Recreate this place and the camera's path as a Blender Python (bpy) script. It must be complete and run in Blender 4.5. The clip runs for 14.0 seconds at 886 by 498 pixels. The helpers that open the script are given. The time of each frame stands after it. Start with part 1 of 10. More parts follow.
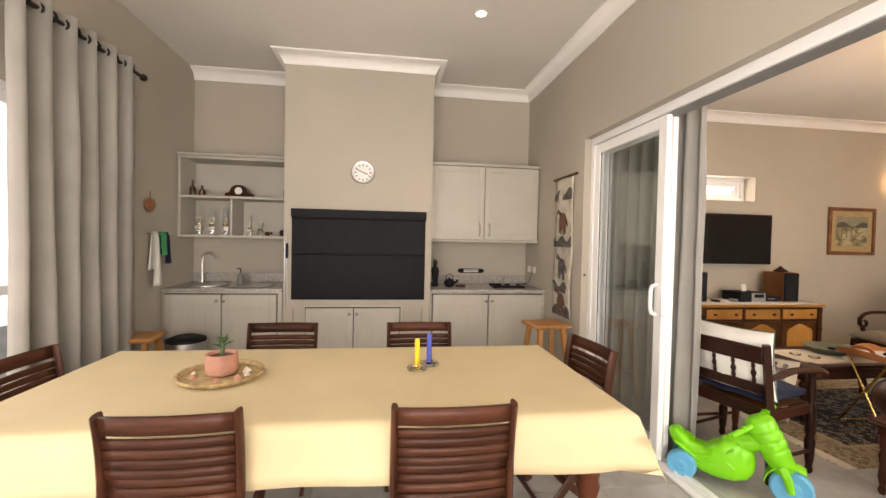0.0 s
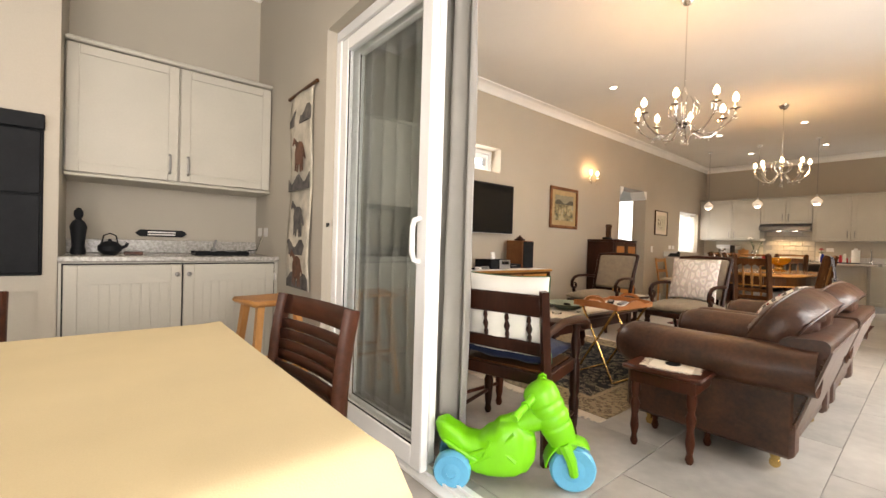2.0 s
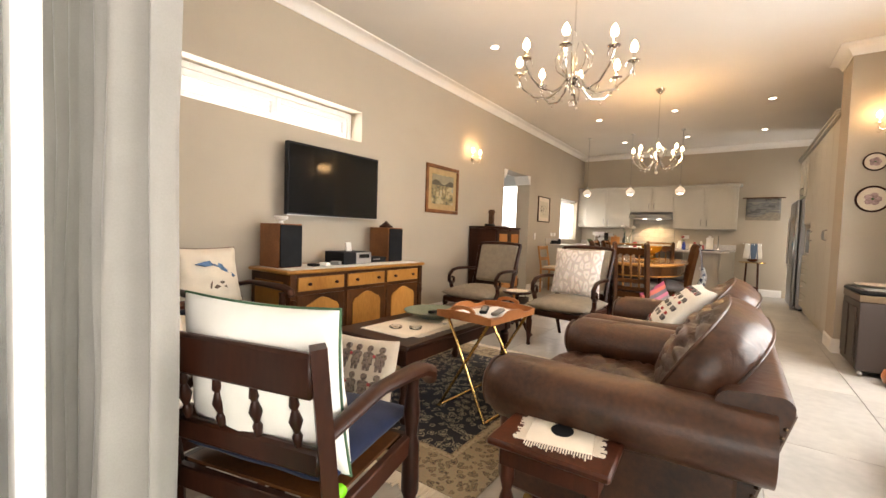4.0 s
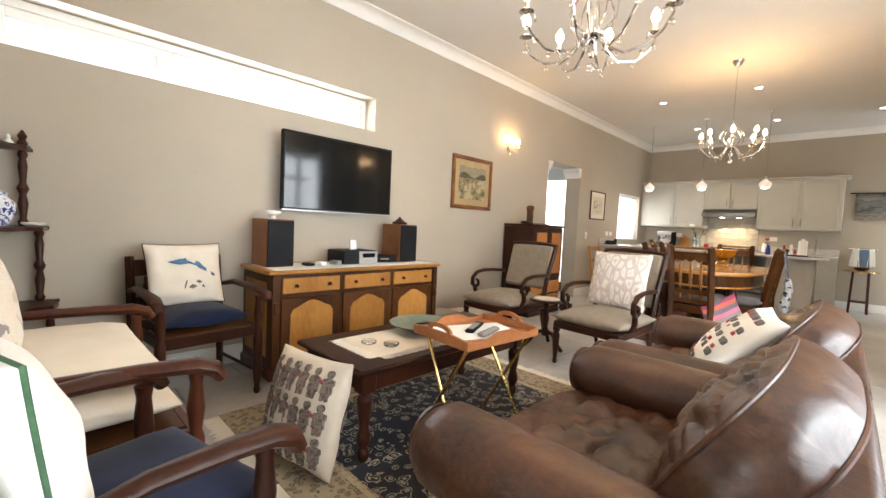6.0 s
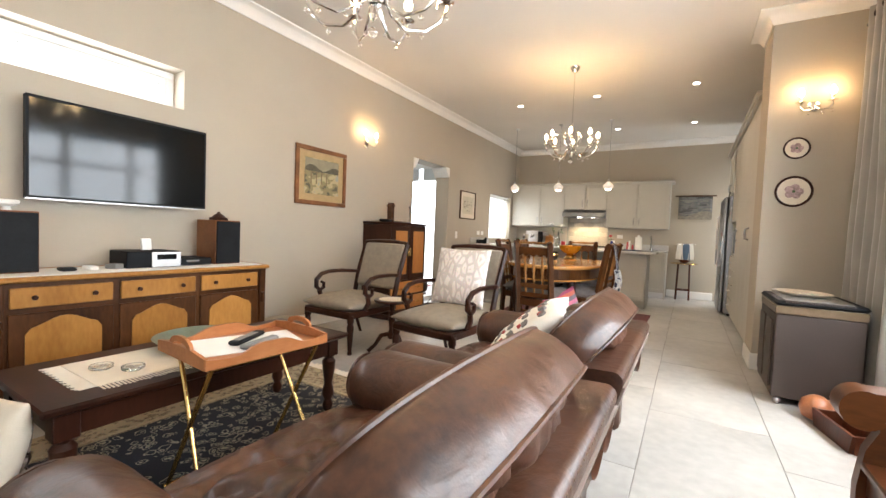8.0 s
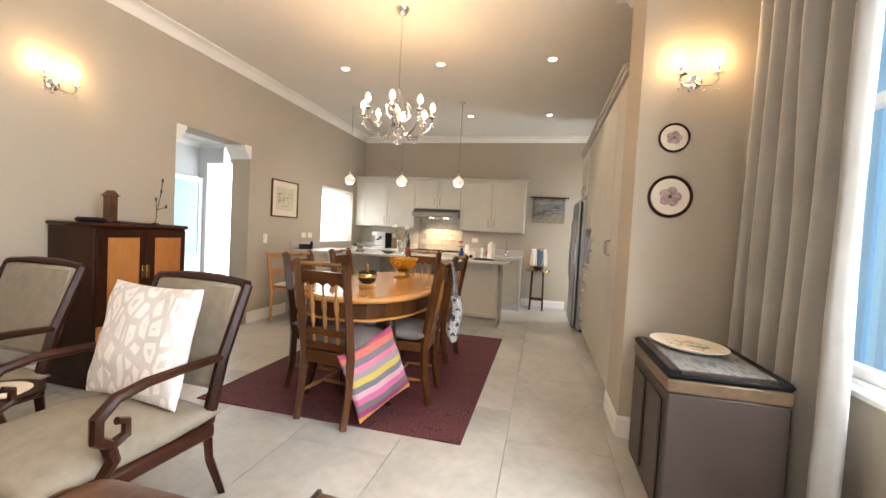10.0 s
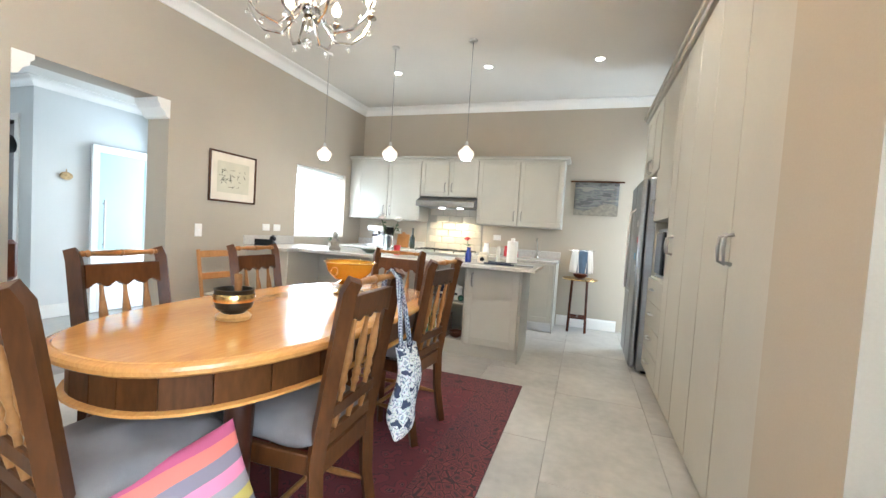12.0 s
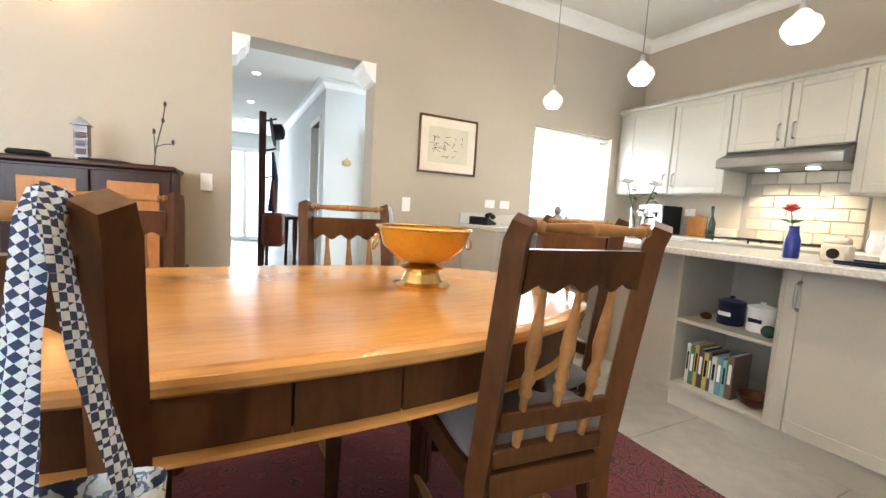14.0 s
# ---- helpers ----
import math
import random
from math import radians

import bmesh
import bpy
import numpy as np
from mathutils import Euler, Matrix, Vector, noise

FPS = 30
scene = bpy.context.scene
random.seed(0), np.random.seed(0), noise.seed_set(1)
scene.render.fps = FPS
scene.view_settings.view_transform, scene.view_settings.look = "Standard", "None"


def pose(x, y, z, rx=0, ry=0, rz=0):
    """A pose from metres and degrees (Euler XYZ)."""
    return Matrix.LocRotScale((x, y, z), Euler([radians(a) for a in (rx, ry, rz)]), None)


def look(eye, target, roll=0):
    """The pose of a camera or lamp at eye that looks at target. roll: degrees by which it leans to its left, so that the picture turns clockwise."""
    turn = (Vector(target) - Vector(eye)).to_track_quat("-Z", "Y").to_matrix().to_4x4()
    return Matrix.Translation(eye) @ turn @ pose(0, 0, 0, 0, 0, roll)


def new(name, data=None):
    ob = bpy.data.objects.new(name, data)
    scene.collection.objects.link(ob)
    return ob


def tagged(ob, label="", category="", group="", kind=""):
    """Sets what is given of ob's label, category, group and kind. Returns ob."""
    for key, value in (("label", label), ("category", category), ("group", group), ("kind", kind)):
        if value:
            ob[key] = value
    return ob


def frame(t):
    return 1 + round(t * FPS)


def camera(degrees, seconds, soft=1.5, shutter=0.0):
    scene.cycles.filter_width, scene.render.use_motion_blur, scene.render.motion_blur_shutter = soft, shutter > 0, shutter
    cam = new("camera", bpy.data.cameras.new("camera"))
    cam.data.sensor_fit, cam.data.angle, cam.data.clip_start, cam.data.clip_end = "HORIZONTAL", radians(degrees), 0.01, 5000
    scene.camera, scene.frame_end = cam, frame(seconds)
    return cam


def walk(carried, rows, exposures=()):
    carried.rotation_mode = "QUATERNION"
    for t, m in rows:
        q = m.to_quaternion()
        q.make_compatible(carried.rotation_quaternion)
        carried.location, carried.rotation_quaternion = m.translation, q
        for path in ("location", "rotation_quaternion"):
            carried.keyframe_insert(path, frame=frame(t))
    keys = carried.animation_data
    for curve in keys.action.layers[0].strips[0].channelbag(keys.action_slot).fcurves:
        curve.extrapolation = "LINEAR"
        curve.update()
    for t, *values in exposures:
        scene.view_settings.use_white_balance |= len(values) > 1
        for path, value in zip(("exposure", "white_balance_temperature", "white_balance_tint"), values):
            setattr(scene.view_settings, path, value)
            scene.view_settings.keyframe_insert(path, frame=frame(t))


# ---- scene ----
cam = camera(94.8, 14.0)
PATH = [
    (0, (0.022, -0.124, 1.383), (0.294, 1.857, 1.338), 1.2),
    (0.5, (0.075, 0.077, 1.35), (0.544, 2.021, 1.317), 1.4),
    (1, (0.236, 0.363, 1.215), (0.965, 2.226, 1.195), 1.5),
    (1.5, (0.435, 0.582, 1.102), (1.45, 2.305, 1.083), 1.7),
    (2, (0.657, 0.803, 1.024), (1.934, 2.342, 0.996), 1.7),
    (2.5, (0.919, 1.001, 1.016), (2.412, 2.33, 0.964), 1.7),
    (3, (1.156, 1.165, 1.05), (2.784, 2.324, 0.971), 1.8),
    (5.5, (2.202, 1.24, 1.082), (3.716, 2.542, 0.962), 2.7),
    (6, (2.265, 1.164, 1.101), (3.684, 2.569, 0.982), 2.7),
    (6.5, (2.297, 1.071, 1.096), (3.65, 2.54, 0.987), 2.5),
    (7, (2.347, 0.979, 1.077), (3.742, 2.409, 0.975), 2.4),
    (7.5, (2.516, 0.947, 1.05), (4.064, 2.209, 0.959), 2.3),
    (8, (2.82, 0.925, 1.058), (4.532, 1.955, 0.978), 2.3),
    (8.5, (3.193, 0.921, 1.102), (5.032, 1.705, 1.033), 2.3),
    (9, (3.593, 0.949, 1.178), (5.507, 1.524, 1.111), 2.3),
    (11.5, (5.71, 0.938, 1.225), (7.66, 1.377, 1.146), 3.3),
    (12, (6.1, 0.957, 1.173), (7.988, 1.61, 1.082), 3.7),
    (12.5, (6.481, 0.986, 1.117), (8.232, 1.945, 0.999), 4.0),
    (13, (6.829, 1.042, 1.081), (8.36, 2.319, 0.921), 3.9),
    (13.5, (7.218, 1.04, 1.05), (8.449, 2.605, 0.864), 3.5),
    (14, (7.618, 1.098, 1.021), (8.537, 2.863, 0.819), 3.4),
]
LIGHT = [(0, -0.92, 7800, 20), (0.5, -0.78, 7500, 18), (1, -0.42, 6600, 11), (2, -0.64, 7500, 17), (3, -0.58, 7700, 18), (5.5, -0.24, 6600, 11), (7, -0.28, 6400, 10), (8, -0.28, 6400, 11), (8.5, -0.33, 6900, 15), (9, -0.34, 6900, 15), (11.5, 0.3, 5500, 4), (12.5, 0.36, 5450, 4), (13.5, 0.48, 5550, 5), (14, 0.46, 5850, 6)]
walk(cam, [(t, look(eye, target, roll)) for t, eye, target, roll in PATH], LIGHT)


# ---- world, sky and lamps ----
world = bpy.data.worlds.new("sky")
scene.world = world
world.use_nodes = True
_bg = world.node_tree.nodes["Background"]
_sky = world.node_tree.nodes.new("ShaderNodeTexSky")
_sky.sky_type, _sky.sun_disc = "NISHITA", False
_sky.sun_elevation, _sky.sun_rotation = radians(48), radians(200)
world.node_tree.links.new(_sky.outputs["Color"], _bg.inputs["Color"])
_bg.inputs["Strength"].default_value = 0.12


def lamp(name, kind, m, energy, colour, **kw):
    d = bpy.data.lights.new(name, kind)
    d.energy, d.color = energy, colour
    for k, v in kw.items():
        if k == "size":
            d.size = v
        elif k == "size_y":
            d.shape, d.size_y = "RECTANGLE", v
        elif k == "radius":
            d.shadow_soft_size = v
        elif k == "angle":
            d.angle = v
        elif k == "spot":
            d.spot_size, d.spot_blend = v, 0.6
    ob = new(name, d)
    ob.matrix_world = m
    return ob


DAY, WARM, SOFT = (0.93, 0.97, 1.0), (1.0, 0.62, 0.28), (1.0, 0.86, 0.68)
lamp("sun", "SUN", look((0, 0, 0), (0.35, 0.62, -0.72)), 1.5, (1.0, 0.95, 0.86), angle=radians(10))
# daylight in the openings
lamp("daylight_patio_side", "AREA", look((-1.98, 0.9, 1.25), (0, 0.9, 1.25)), 70, DAY, size=3.0, size_y=2.1)
lamp("daylight_patio_rear", "AREA", look((-0.2, -2.45, 1.3), (-0.2, 0, 1.3)), 420, DAY, size=3.0, size_y=2.1)
lamp("daylight_south_window", "AREA", look((4.7, -1.25, 3.2), (4.7, 4.4, 0.9)), 430, DAY, size=3.8, size_y=0.9)
lamp("daylight_south_sill", "AREA", look((4.5, -0.46, 1.5), (4.2, 4.4, 1.4)), 270, DAY, size=3.8, size_y=1.5)
lamp("daylight_strip_window", "AREA", look((3.3, 4.5, 2.09), (3.3, 2.5, 1.7)), 24, DAY, size=2.3, size_y=0.26)
lamp("daylight_kitchen_window", "AREA", look((10.8, 4.5, 1.4), (10.8, 2.5, 1.0)), 40, DAY, size=1.0, size_y=0.85)
lamp("daylight_kitchen_door", "AREA", look((11.35, -0.44, 1.1), (11.35, 2.5, 0.8)), 42, DAY, size=0.7, size_y=1.95)
lamp("daylight_hall", "AREA", look((9.8, 5.42, 1.1), (8.0, 5.6, 1.1)), 12, DAY, size=1.1, size_y=2.0)
lamp("daylight_corridor", "AREA", look((7.85, 11.38, 1.2), (7.85, 9.0, 1.2)), 30, DAY, size=0.9, size_y=1.9)


# ---- materials ----
def material(name, colour, rough=0.6, metal=0.0, vary=0.12, scale=6.0, bump=0.05, fine=90.0, coat=0.0, sheen=0.0, stretch=(1, 1, 1), second=None, random_vary=0.0, spec=0.5, detail=5):
    """A surface with broad and fine variation; stretch lengthens the grain; second: the colour of the darker patches."""
    if 0.22 < rough < 0.325:
        rough = 0.22 if rough < 0.26 else 0.325
    m = bpy.data.materials.new(name)
    m.use_nodes = True
    nt = m.node_tree
    b = nt.nodes["Principled BSDF"]
    b.inputs["Roughness"].default_value, b.inputs["Metallic"].default_value = rough, metal
    b.inputs["Coat Weight"].default_value, b.inputs["Sheen Weight"].default_value = coat, sheen
    b.inputs["Coat Roughness"].default_value = 0.15
    b.inputs["Specular IOR Level"].default_value = spec
    tc = nt.nodes.new("ShaderNodeTexCoord")
    mp = nt.nodes.new("ShaderNodeMapping")
    mp.inputs["Scale"].default_value = stretch
    nt.links.new(tc.outputs["Object"], mp.inputs["Vector"])
    oi = nt.nodes.new("ShaderNodeObjectInfo")
    off = nt.nodes.new("ShaderNodeVectorMath")
    off.operation = "ADD"
    mul = nt.nodes.new("ShaderNodeMath")
    mul.operation, mul.inputs[1].default_value = "MULTIPLY", 37.0
    nt.links.new(oi.outputs["Random"], mul.inputs[0])
    nt.links.new(mp.outputs["Vector"], off.inputs[0])
    nt.links.new(mul.outputs[0], off.inputs[1])
    n1 = nt.nodes.new("ShaderNodeTexNoise")
    n1.inputs["Scale"].default_value, n1.inputs["Detail"].default_value = scale, detail
    n2 = nt.nodes.new("ShaderNodeTexNoise")
    n2.inputs["Scale"].default_value, n2.inputs["Detail"].default_value = fine, 3
    for n in (n1, n2):
        nt.links.new(off.outputs[0], n.inputs["Vector"])
    mixf = nt.nodes.new("ShaderNodeMath")
    mixf.operation = "MULTIPLY_ADD"
    mixf.inputs[1].default_value = 0.4
    nt.links.new(n2.outputs["Fac"], mixf.inputs[0])
    nt.links.new(n1.outputs["Fac"], mixf.inputs[2])
    ramp = nt.nodes.new("ShaderNodeValToRGB")
    c2 = second if second else tuple(c * (1 - vary * 1.6) for c in colour)
    hi = tuple(min(1, c * (1 + vary * 0.5)) for c in colour)
    ramp.color_ramp.elements[0].position, ramp.color_ramp.elements[0].color = 0.45, (*c2, 1)
    ramp.color_ramp.elements[1].position, ramp.color_ramp.elements[1].color = 0.95, (*hi, 1)
    nt.links.new(mixf.outputs[0], ramp.inputs["Fac"])
    col = ramp.outputs["Color"]
    if random_vary:
        hsv = nt.nodes.new("ShaderNodeHueSaturation")
        mr = nt.nodes.new("ShaderNodeMapRange")
        mr.inputs["To Min"].default_value, mr.inputs["To Max"].default_value = 1 - random_vary, 1 + random_vary
        nt.links.new(oi.outputs["Random"], mr.inputs["Value"])
        nt.links.new(mr.outputs[0], hsv.inputs["Value"])
        nt.links.new(col, hsv.inputs["Color"])
        col = hsv.outputs["Color"]
    nt.links.new(col, b.inputs["Base Color"])
    rr = nt.nodes.new("ShaderNodeMapRange")
    rr.inputs["To Min"].default_value, rr.inputs["To Max"].default_value = max(0.02, rough - 0.04), min(1, rough + 0.05)
    nt.links.new(n1.outputs["Fac"], rr.inputs["Value"])
    nt.links.new(rr.outputs[0], b.inputs["Roughness"])
    if bump:
        bp = nt.nodes.new("ShaderNodeBump")
        bp.inputs["Strength"].default_value, bp.inputs["Distance"].default_value = min(1.0, bump * 4), 0.004
        nt.links.new(mixf.outputs[0], bp.inputs["Height"])
        nt.links.new(bp.outputs["Normal"], b.inputs["Normal"])
    return m


def glow(name, colour, strength):
    m = bpy.data.materials.new(name)
    m.use_nodes = True
    b = m.node_tree.nodes["Principled BSDF"]
    b.inputs["Base Color"].default_value = (*colour, 1)
    b.inputs["Emission Color"].default_value = (*colour, 1)
    b.inputs["Emission Strength"].default_value = strength
    return m


def glass(name, colour=(1, 1, 1), rough=0.0, mixin=0.12):
    """Thin clear pane: mostly see-through, with a gloss."""
    m = bpy.data.materials.new(name)
    m.use_nodes = True
    nt = m.node_tree
    nt.nodes.remove(nt.nodes["Principled BSDF"])
    out = nt.nodes["Material Output"]
    t = nt.nodes.new("ShaderNodeBsdfTransparent")
    t.inputs["Color"].default_value = (*colour, 1)
    g = nt.nodes.new("ShaderNodeBsdfGlossy")
    g.inputs["Roughness"].default_value = rough
    lw = nt.nodes.new("ShaderNodeLayerWeight")
    lw.inputs["Blend"].default_value = 0.12
    ad = nt.nodes.new("ShaderNodeMath")
    ad.operation, ad.inputs[1].default_value = "MULTIPLY_ADD", 0.5
    ad.inputs[2].default_value = mixin * 0.5
    nt.links.new(lw.outputs["Facing"], ad.inputs[0])
    mx = nt.nodes.new("ShaderNodeMixShader")
    nt.links.new(ad.outputs[0], mx.inputs["Fac"])
    nt.links.new(t.outputs[0], mx.inputs[1])
    nt.links.new(g.outputs[0], mx.inputs[2])
    nt.links.new(mx.outputs[0], out.inputs["Surface"])
    return m


def crystal(name, colour=(1, 1, 1), rough=0.02):
    m = bpy.data.materials.new(name)
    m.use_nodes = True
    b = m.node_tree.nodes["Principled BSDF"]
    b.inputs["Base Color"].default_value = (*colour, 1)
    b.inputs["Transmission Weight"].default_value, b.inputs["Roughness"].default_value = 1.0, rough
    b.inputs["IOR"].default_value = 1.5
    return m


def wood(name, dark, light, rough=0.35, scale=3.0, coat=0.3, along=(1, 1, 1)):
    return material(name, light, rough + 0.04, 0, 0.2, scale, 0.03, 60, coat=coat * (0.45 if coat > 0.5 else 0.2), spec=0.17, stretch=along, second=dark, random_vary=0.08)


M_WALL = material("wall_paint", (0.445, 0.39, 0.31), 0.85, vary=0.05, scale=1.2, bump=0.03, fine=140)
M_WALL_PATIO = material("patio_wall_paint", (0.43, 0.39, 0.325), 0.85, vary=0.05, scale=1.2, bump=0.03, fine=140)
M_WALL_HALL = material("hall_wall_paint", (0.66, 0.67, 0.66), 0.85, vary=0.04, scale=1.2, bump=0.02, fine=140)
M_CEIL = material("ceiling_paint", (0.70, 0.67, 0.62), 0.9, vary=0.03, scale=1.5, bump=0.02, fine=120)
M_WHITE = material("white_gloss_paint", (0.82, 0.80, 0.76), 0.45, vary=0.04, scale=3, bump=0.01)
M_ALU = material("white_aluminium", (0.84, 0.84, 0.83), 0.35, vary=0.03, scale=4, bump=0.005)
M_TILE = material("floor_tile", (0.44, 0.42, 0.385), 0.335, vary=0.2, scale=1.8, bump=0, fine=16, random_vary=0.06, detail=4)
M_GROUT = material("grout", (0.30, 0.285, 0.26), 0.9, vary=0.1, scale=8)
M_GLASS = glass("window_glass")
M_GLASS_SLIDE = glass("sliding_door_glass", (0.94, 0.96, 0.95), 0.0, 0.10)
M_CURTAIN = material("grey_curtain", (0.30, 0.285, 0.26), 0.9, vary=0.1, scale=5, bump=0.06, fine=260, sheen=0.3)
M_CABINET = material("greige_cabinet_paint", (0.45, 0.425, 0.365), 0.5, vary=0.05, scale=3, bump=0.015)
M_STONE = material("speckled_worktop", (0.42, 0.40, 0.37), 0.25, vary=0.3, scale=60, bump=0.01, fine=300)
M_TOPK = material("pale_quartz_worktop", (0.60, 0.57, 0.53), 0.2, vary=0.2, scale=70, bump=0.005, fine=320)
M_BLACK = material("black_powder_coat", (0.012, 0.013, 0.015), 0.55, vary=0.2, scale=8, bump=0.02, spec=0.1)
M_STEEL = material("brushed_steel", (0.62, 0.61, 0.6), 0.3, 1.0, vary=0.08, scale=4, bump=0.01, stretch=(1, 1, 12))
M_HANDLE = material("satin_nickel", (0.30, 0.29, 0.28), 0.36, 1.0, vary=0.1, scale=10, bump=0)
M_CHROME = material("chrome", (0.75, 0.74, 0.72), 0.1, 1.0, vary=0.04, scale=6, bump=0)
M_BRASS = material("brass", (0.75, 0.52, 0.2), 0.22, 1.0, vary=0.12, scale=12, bump=0.01)
M_DARKMETAL = material("dark_bronze", (0.05, 0.04, 0.035), 0.4, 0.7, vary=0.2, scale=12)
M_DARK = wood("dark_imbuia", (0.012, 0.0042, 0.0026), (0.046, 0.0145, 0.0072), 0.30, 3, 0.3, (1, 1, 0.25))
M_REDWOOD = wood("red_brown_wood", (0.030, 0.008, 0.004), (0.095, 0.027, 0.012), 0.30, 3, 0.3, (1, 1, 0.25))
M_SLAT = wood("oiled_slat_wood", (0.022, 0.0075, 0.0045), (0.085, 0.029, 0.015), 0.36, 3, 0.2, (0.25, 1, 1))
M_OAK = wood("golden_table_wood", (0.38, 0.17, 0.045), (0.60, 0.30, 0.085), 0.15, 1.6, 1.2, (0.25, 2, 1))
M_YELLOW = wood("yellowwood", (0.27, 0.115, 0.024), (0.44, 0.215, 0.055), 0.3, 3, 0.3, (1, 1, 0.3))
M_CHAIRW = wood("warm_brown_wood", (0.026, 0.009, 0.003), (0.098, 0.036, 0.0105), 0.33, 3, 0.25, (1, 1, 0.25))
M_PINE = wood("amber_pine", (0.33, 0.14, 0.045), (0.52, 0.26, 0.09), 0.35, 3, 0.3, (1, 1, 0.25))
M_SPINDLE = wood("light_spindle_wood", (0.17, 0.075, 0.022), (0.31, 0.15, 0.05), 0.35, 5, 0.2)


def leather(name, light, dark):
    """Worn hide: broad scuffed patches, soft crumpling and a fine grain."""
    m = material(name, light, 0.38, vary=0.3, scale=4.5, bump=0.0, fine=60, second=dark, coat=0.10, detail=7)
    nt = m.node_tree
    b = nt.nodes["Principled BSDF"]
    tc = nt.nodes.new("ShaderNodeTexCoord")
    fold = nt.nodes.new("ShaderNodeTexNoise")
    fold.inputs["Scale"].default_value, fold.inputs["Detail"].default_value, fold.inputs["Distortion"].default_value = 15, 3, 0.7
    grain = nt.nodes.new("ShaderNodeTexVoronoi")
    grain.inputs["Scale"].default_value = 260
    mix = nt.nodes.new("ShaderNodeMath")
    mix.operation, mix.inputs[1].default_value = "MULTIPLY_ADD", 0.035
    for n in (fold, grain):
        nt.links.new(tc.outputs["Object"], n.inputs["Vector"])
    nt.links.new(grain.outputs["Distance"], mix.inputs[0])
    nt.links.new(fold.outputs["Fac"], mix.inputs[2])
    bp = nt.nodes.new("ShaderNodeBump")
    bp.inputs["Strength"].default_value, bp.inputs["Distance"].default_value = 0.32, 0.012
    nt.links.new(mix.outputs[0], bp.inputs["Height"])
    nt.links.new(bp.outputs["Normal"], b.inputs["Normal"])
    return m


M_LEATHER = leather("brown_leather", (0.084, 0.031, 0.0135), (0.011, 0.004, 0.0025))
M_CLOTH = material("cream_tablecloth", (0.60, 0.49, 0.30), 0.85, vary=0.06, scale=4, bump=0.08, fine=400)
M_LINEN = material("taupe_upholstery", (0.27, 0.225, 0.17), 0.9, vary=0.12, scale=20, bump=0.1, fine=420)
M_GREYCUSH = material("grey_cotton", (0.165, 0.152, 0.148), 0.9, vary=0.12, scale=12, bump=0.1, fine=380)
M_CREAM = material("cream_cotton", (0.74, 0.66, 0.54), 0.9, vary=0.06, scale=8, bump=0.1, fine=350)
M_WHITECUSH = material("white_cotton", (0.80, 0.78, 0.72), 0.9, vary=0.05, scale=8, bump=0.1, fine=350)
M_NAVY = material("navy_velvet", (0.008, 0.014, 0.042), 0.9, vary=0.25, scale=14, bump=0.08, fine=300, sheen=0.08, spec=0.2)
M_GREEN = material("lime_plastic", (0.16, 0.60, 0.01), 0.38, vary=0.05, scale=6, bump=0.01)
M_BLUEP = material("sky_blue_plastic", (0.10, 0.42, 0.66), 0.4, vary=0.08, scale=8, bump=0.01)
M_SCREEN = material("black_glass_screen", (0.006, 0.007, 0.008), 0.08, vary=0.1, scale=3, bump=0)
M_BULB = glow("warm_bulb", (1.0, 0.80, 0.50), 22.0)
M_DOWN = glow("downlight_lens", (1.0, 0.93, 0.82), 16.0)
M_PEND = material("white_glass_shade", (0.85, 0.80, 0.74), 0.3, vary=0.03, scale=5, bump=0)
M_PEND.node_tree.nodes["Principled BSDF"].inputs["Emission Color"].default_value = (1.0, 0.86, 0.68, 1)
M_PEND.node_tree.nodes["Principled BSDF"].inputs["Emission Strength"].default_value = 0.45
M_CRYSTAL = crystal("crystal_drop")
M_CLEAR = crystal("clear_glass", (0.95, 0.97, 0.96))
M_TERRA = material("terracotta_pink", (0.55, 0.27, 0.19), 0.7, vary=0.2, scale=10)
M_LEAF = material("green_leaf", (0.06, 0.12, 0.04), 0.55, vary=0.35, scale=12, bump=0.05)
M_STRAW = material("woven_straw", (0.50, 0.36, 0.18), 0.8, vary=0.35, scale=40, bump=0.3, fine=200)
M_GOURD = material("polished_gourd", (0.36, 0.13, 0.055), 0.3, vary=0.25, scale=6, bump=0.02, coat=0.3)
M_PAPER = material("white_paper", (0.82, 0.81, 0.78), 0.8, vary=0.04, scale=5)
M_BLIND = material("white_blind", (0.86, 0.86, 0.84), 0.6, vary=0.03, scale=5)
M_OUT = glow("bright_outdoors", (0.90, 0.96, 1.0), 3.0)
# emission stands in for the sky-blue daylight on the garden wall
M_BLUEWALL = glow("glowing_blue_wall", (0.36, 0.62, 0.82), 0.75)
M_BROWNVINYL = material("brown_vinyl", (0.045, 0.031, 0.025), 0.45, vary=0.12, scale=5, bump=0.02)
M_RED = material("red_enamel", (0.45, 0.02, 0.03), 0.4, vary=0.15, scale=10)
M_BLUEG = crystal("cobalt_glass", (0.03, 0.06, 0.45))
M_AMBER = material("amber_lustre", (0.72, 0.36, 0.03), 0.15, 0.5, vary=0.15, scale=9, bump=0.02)
M_GREYP = material("grey_plastic", (0.2, 0.2, 0.2), 0.5, vary=0.1, scale=9)
M_GOLDEN = material("honey_turned_wood", (0.52, 0.28, 0.09), 0.3, vary=0.2, scale=12)


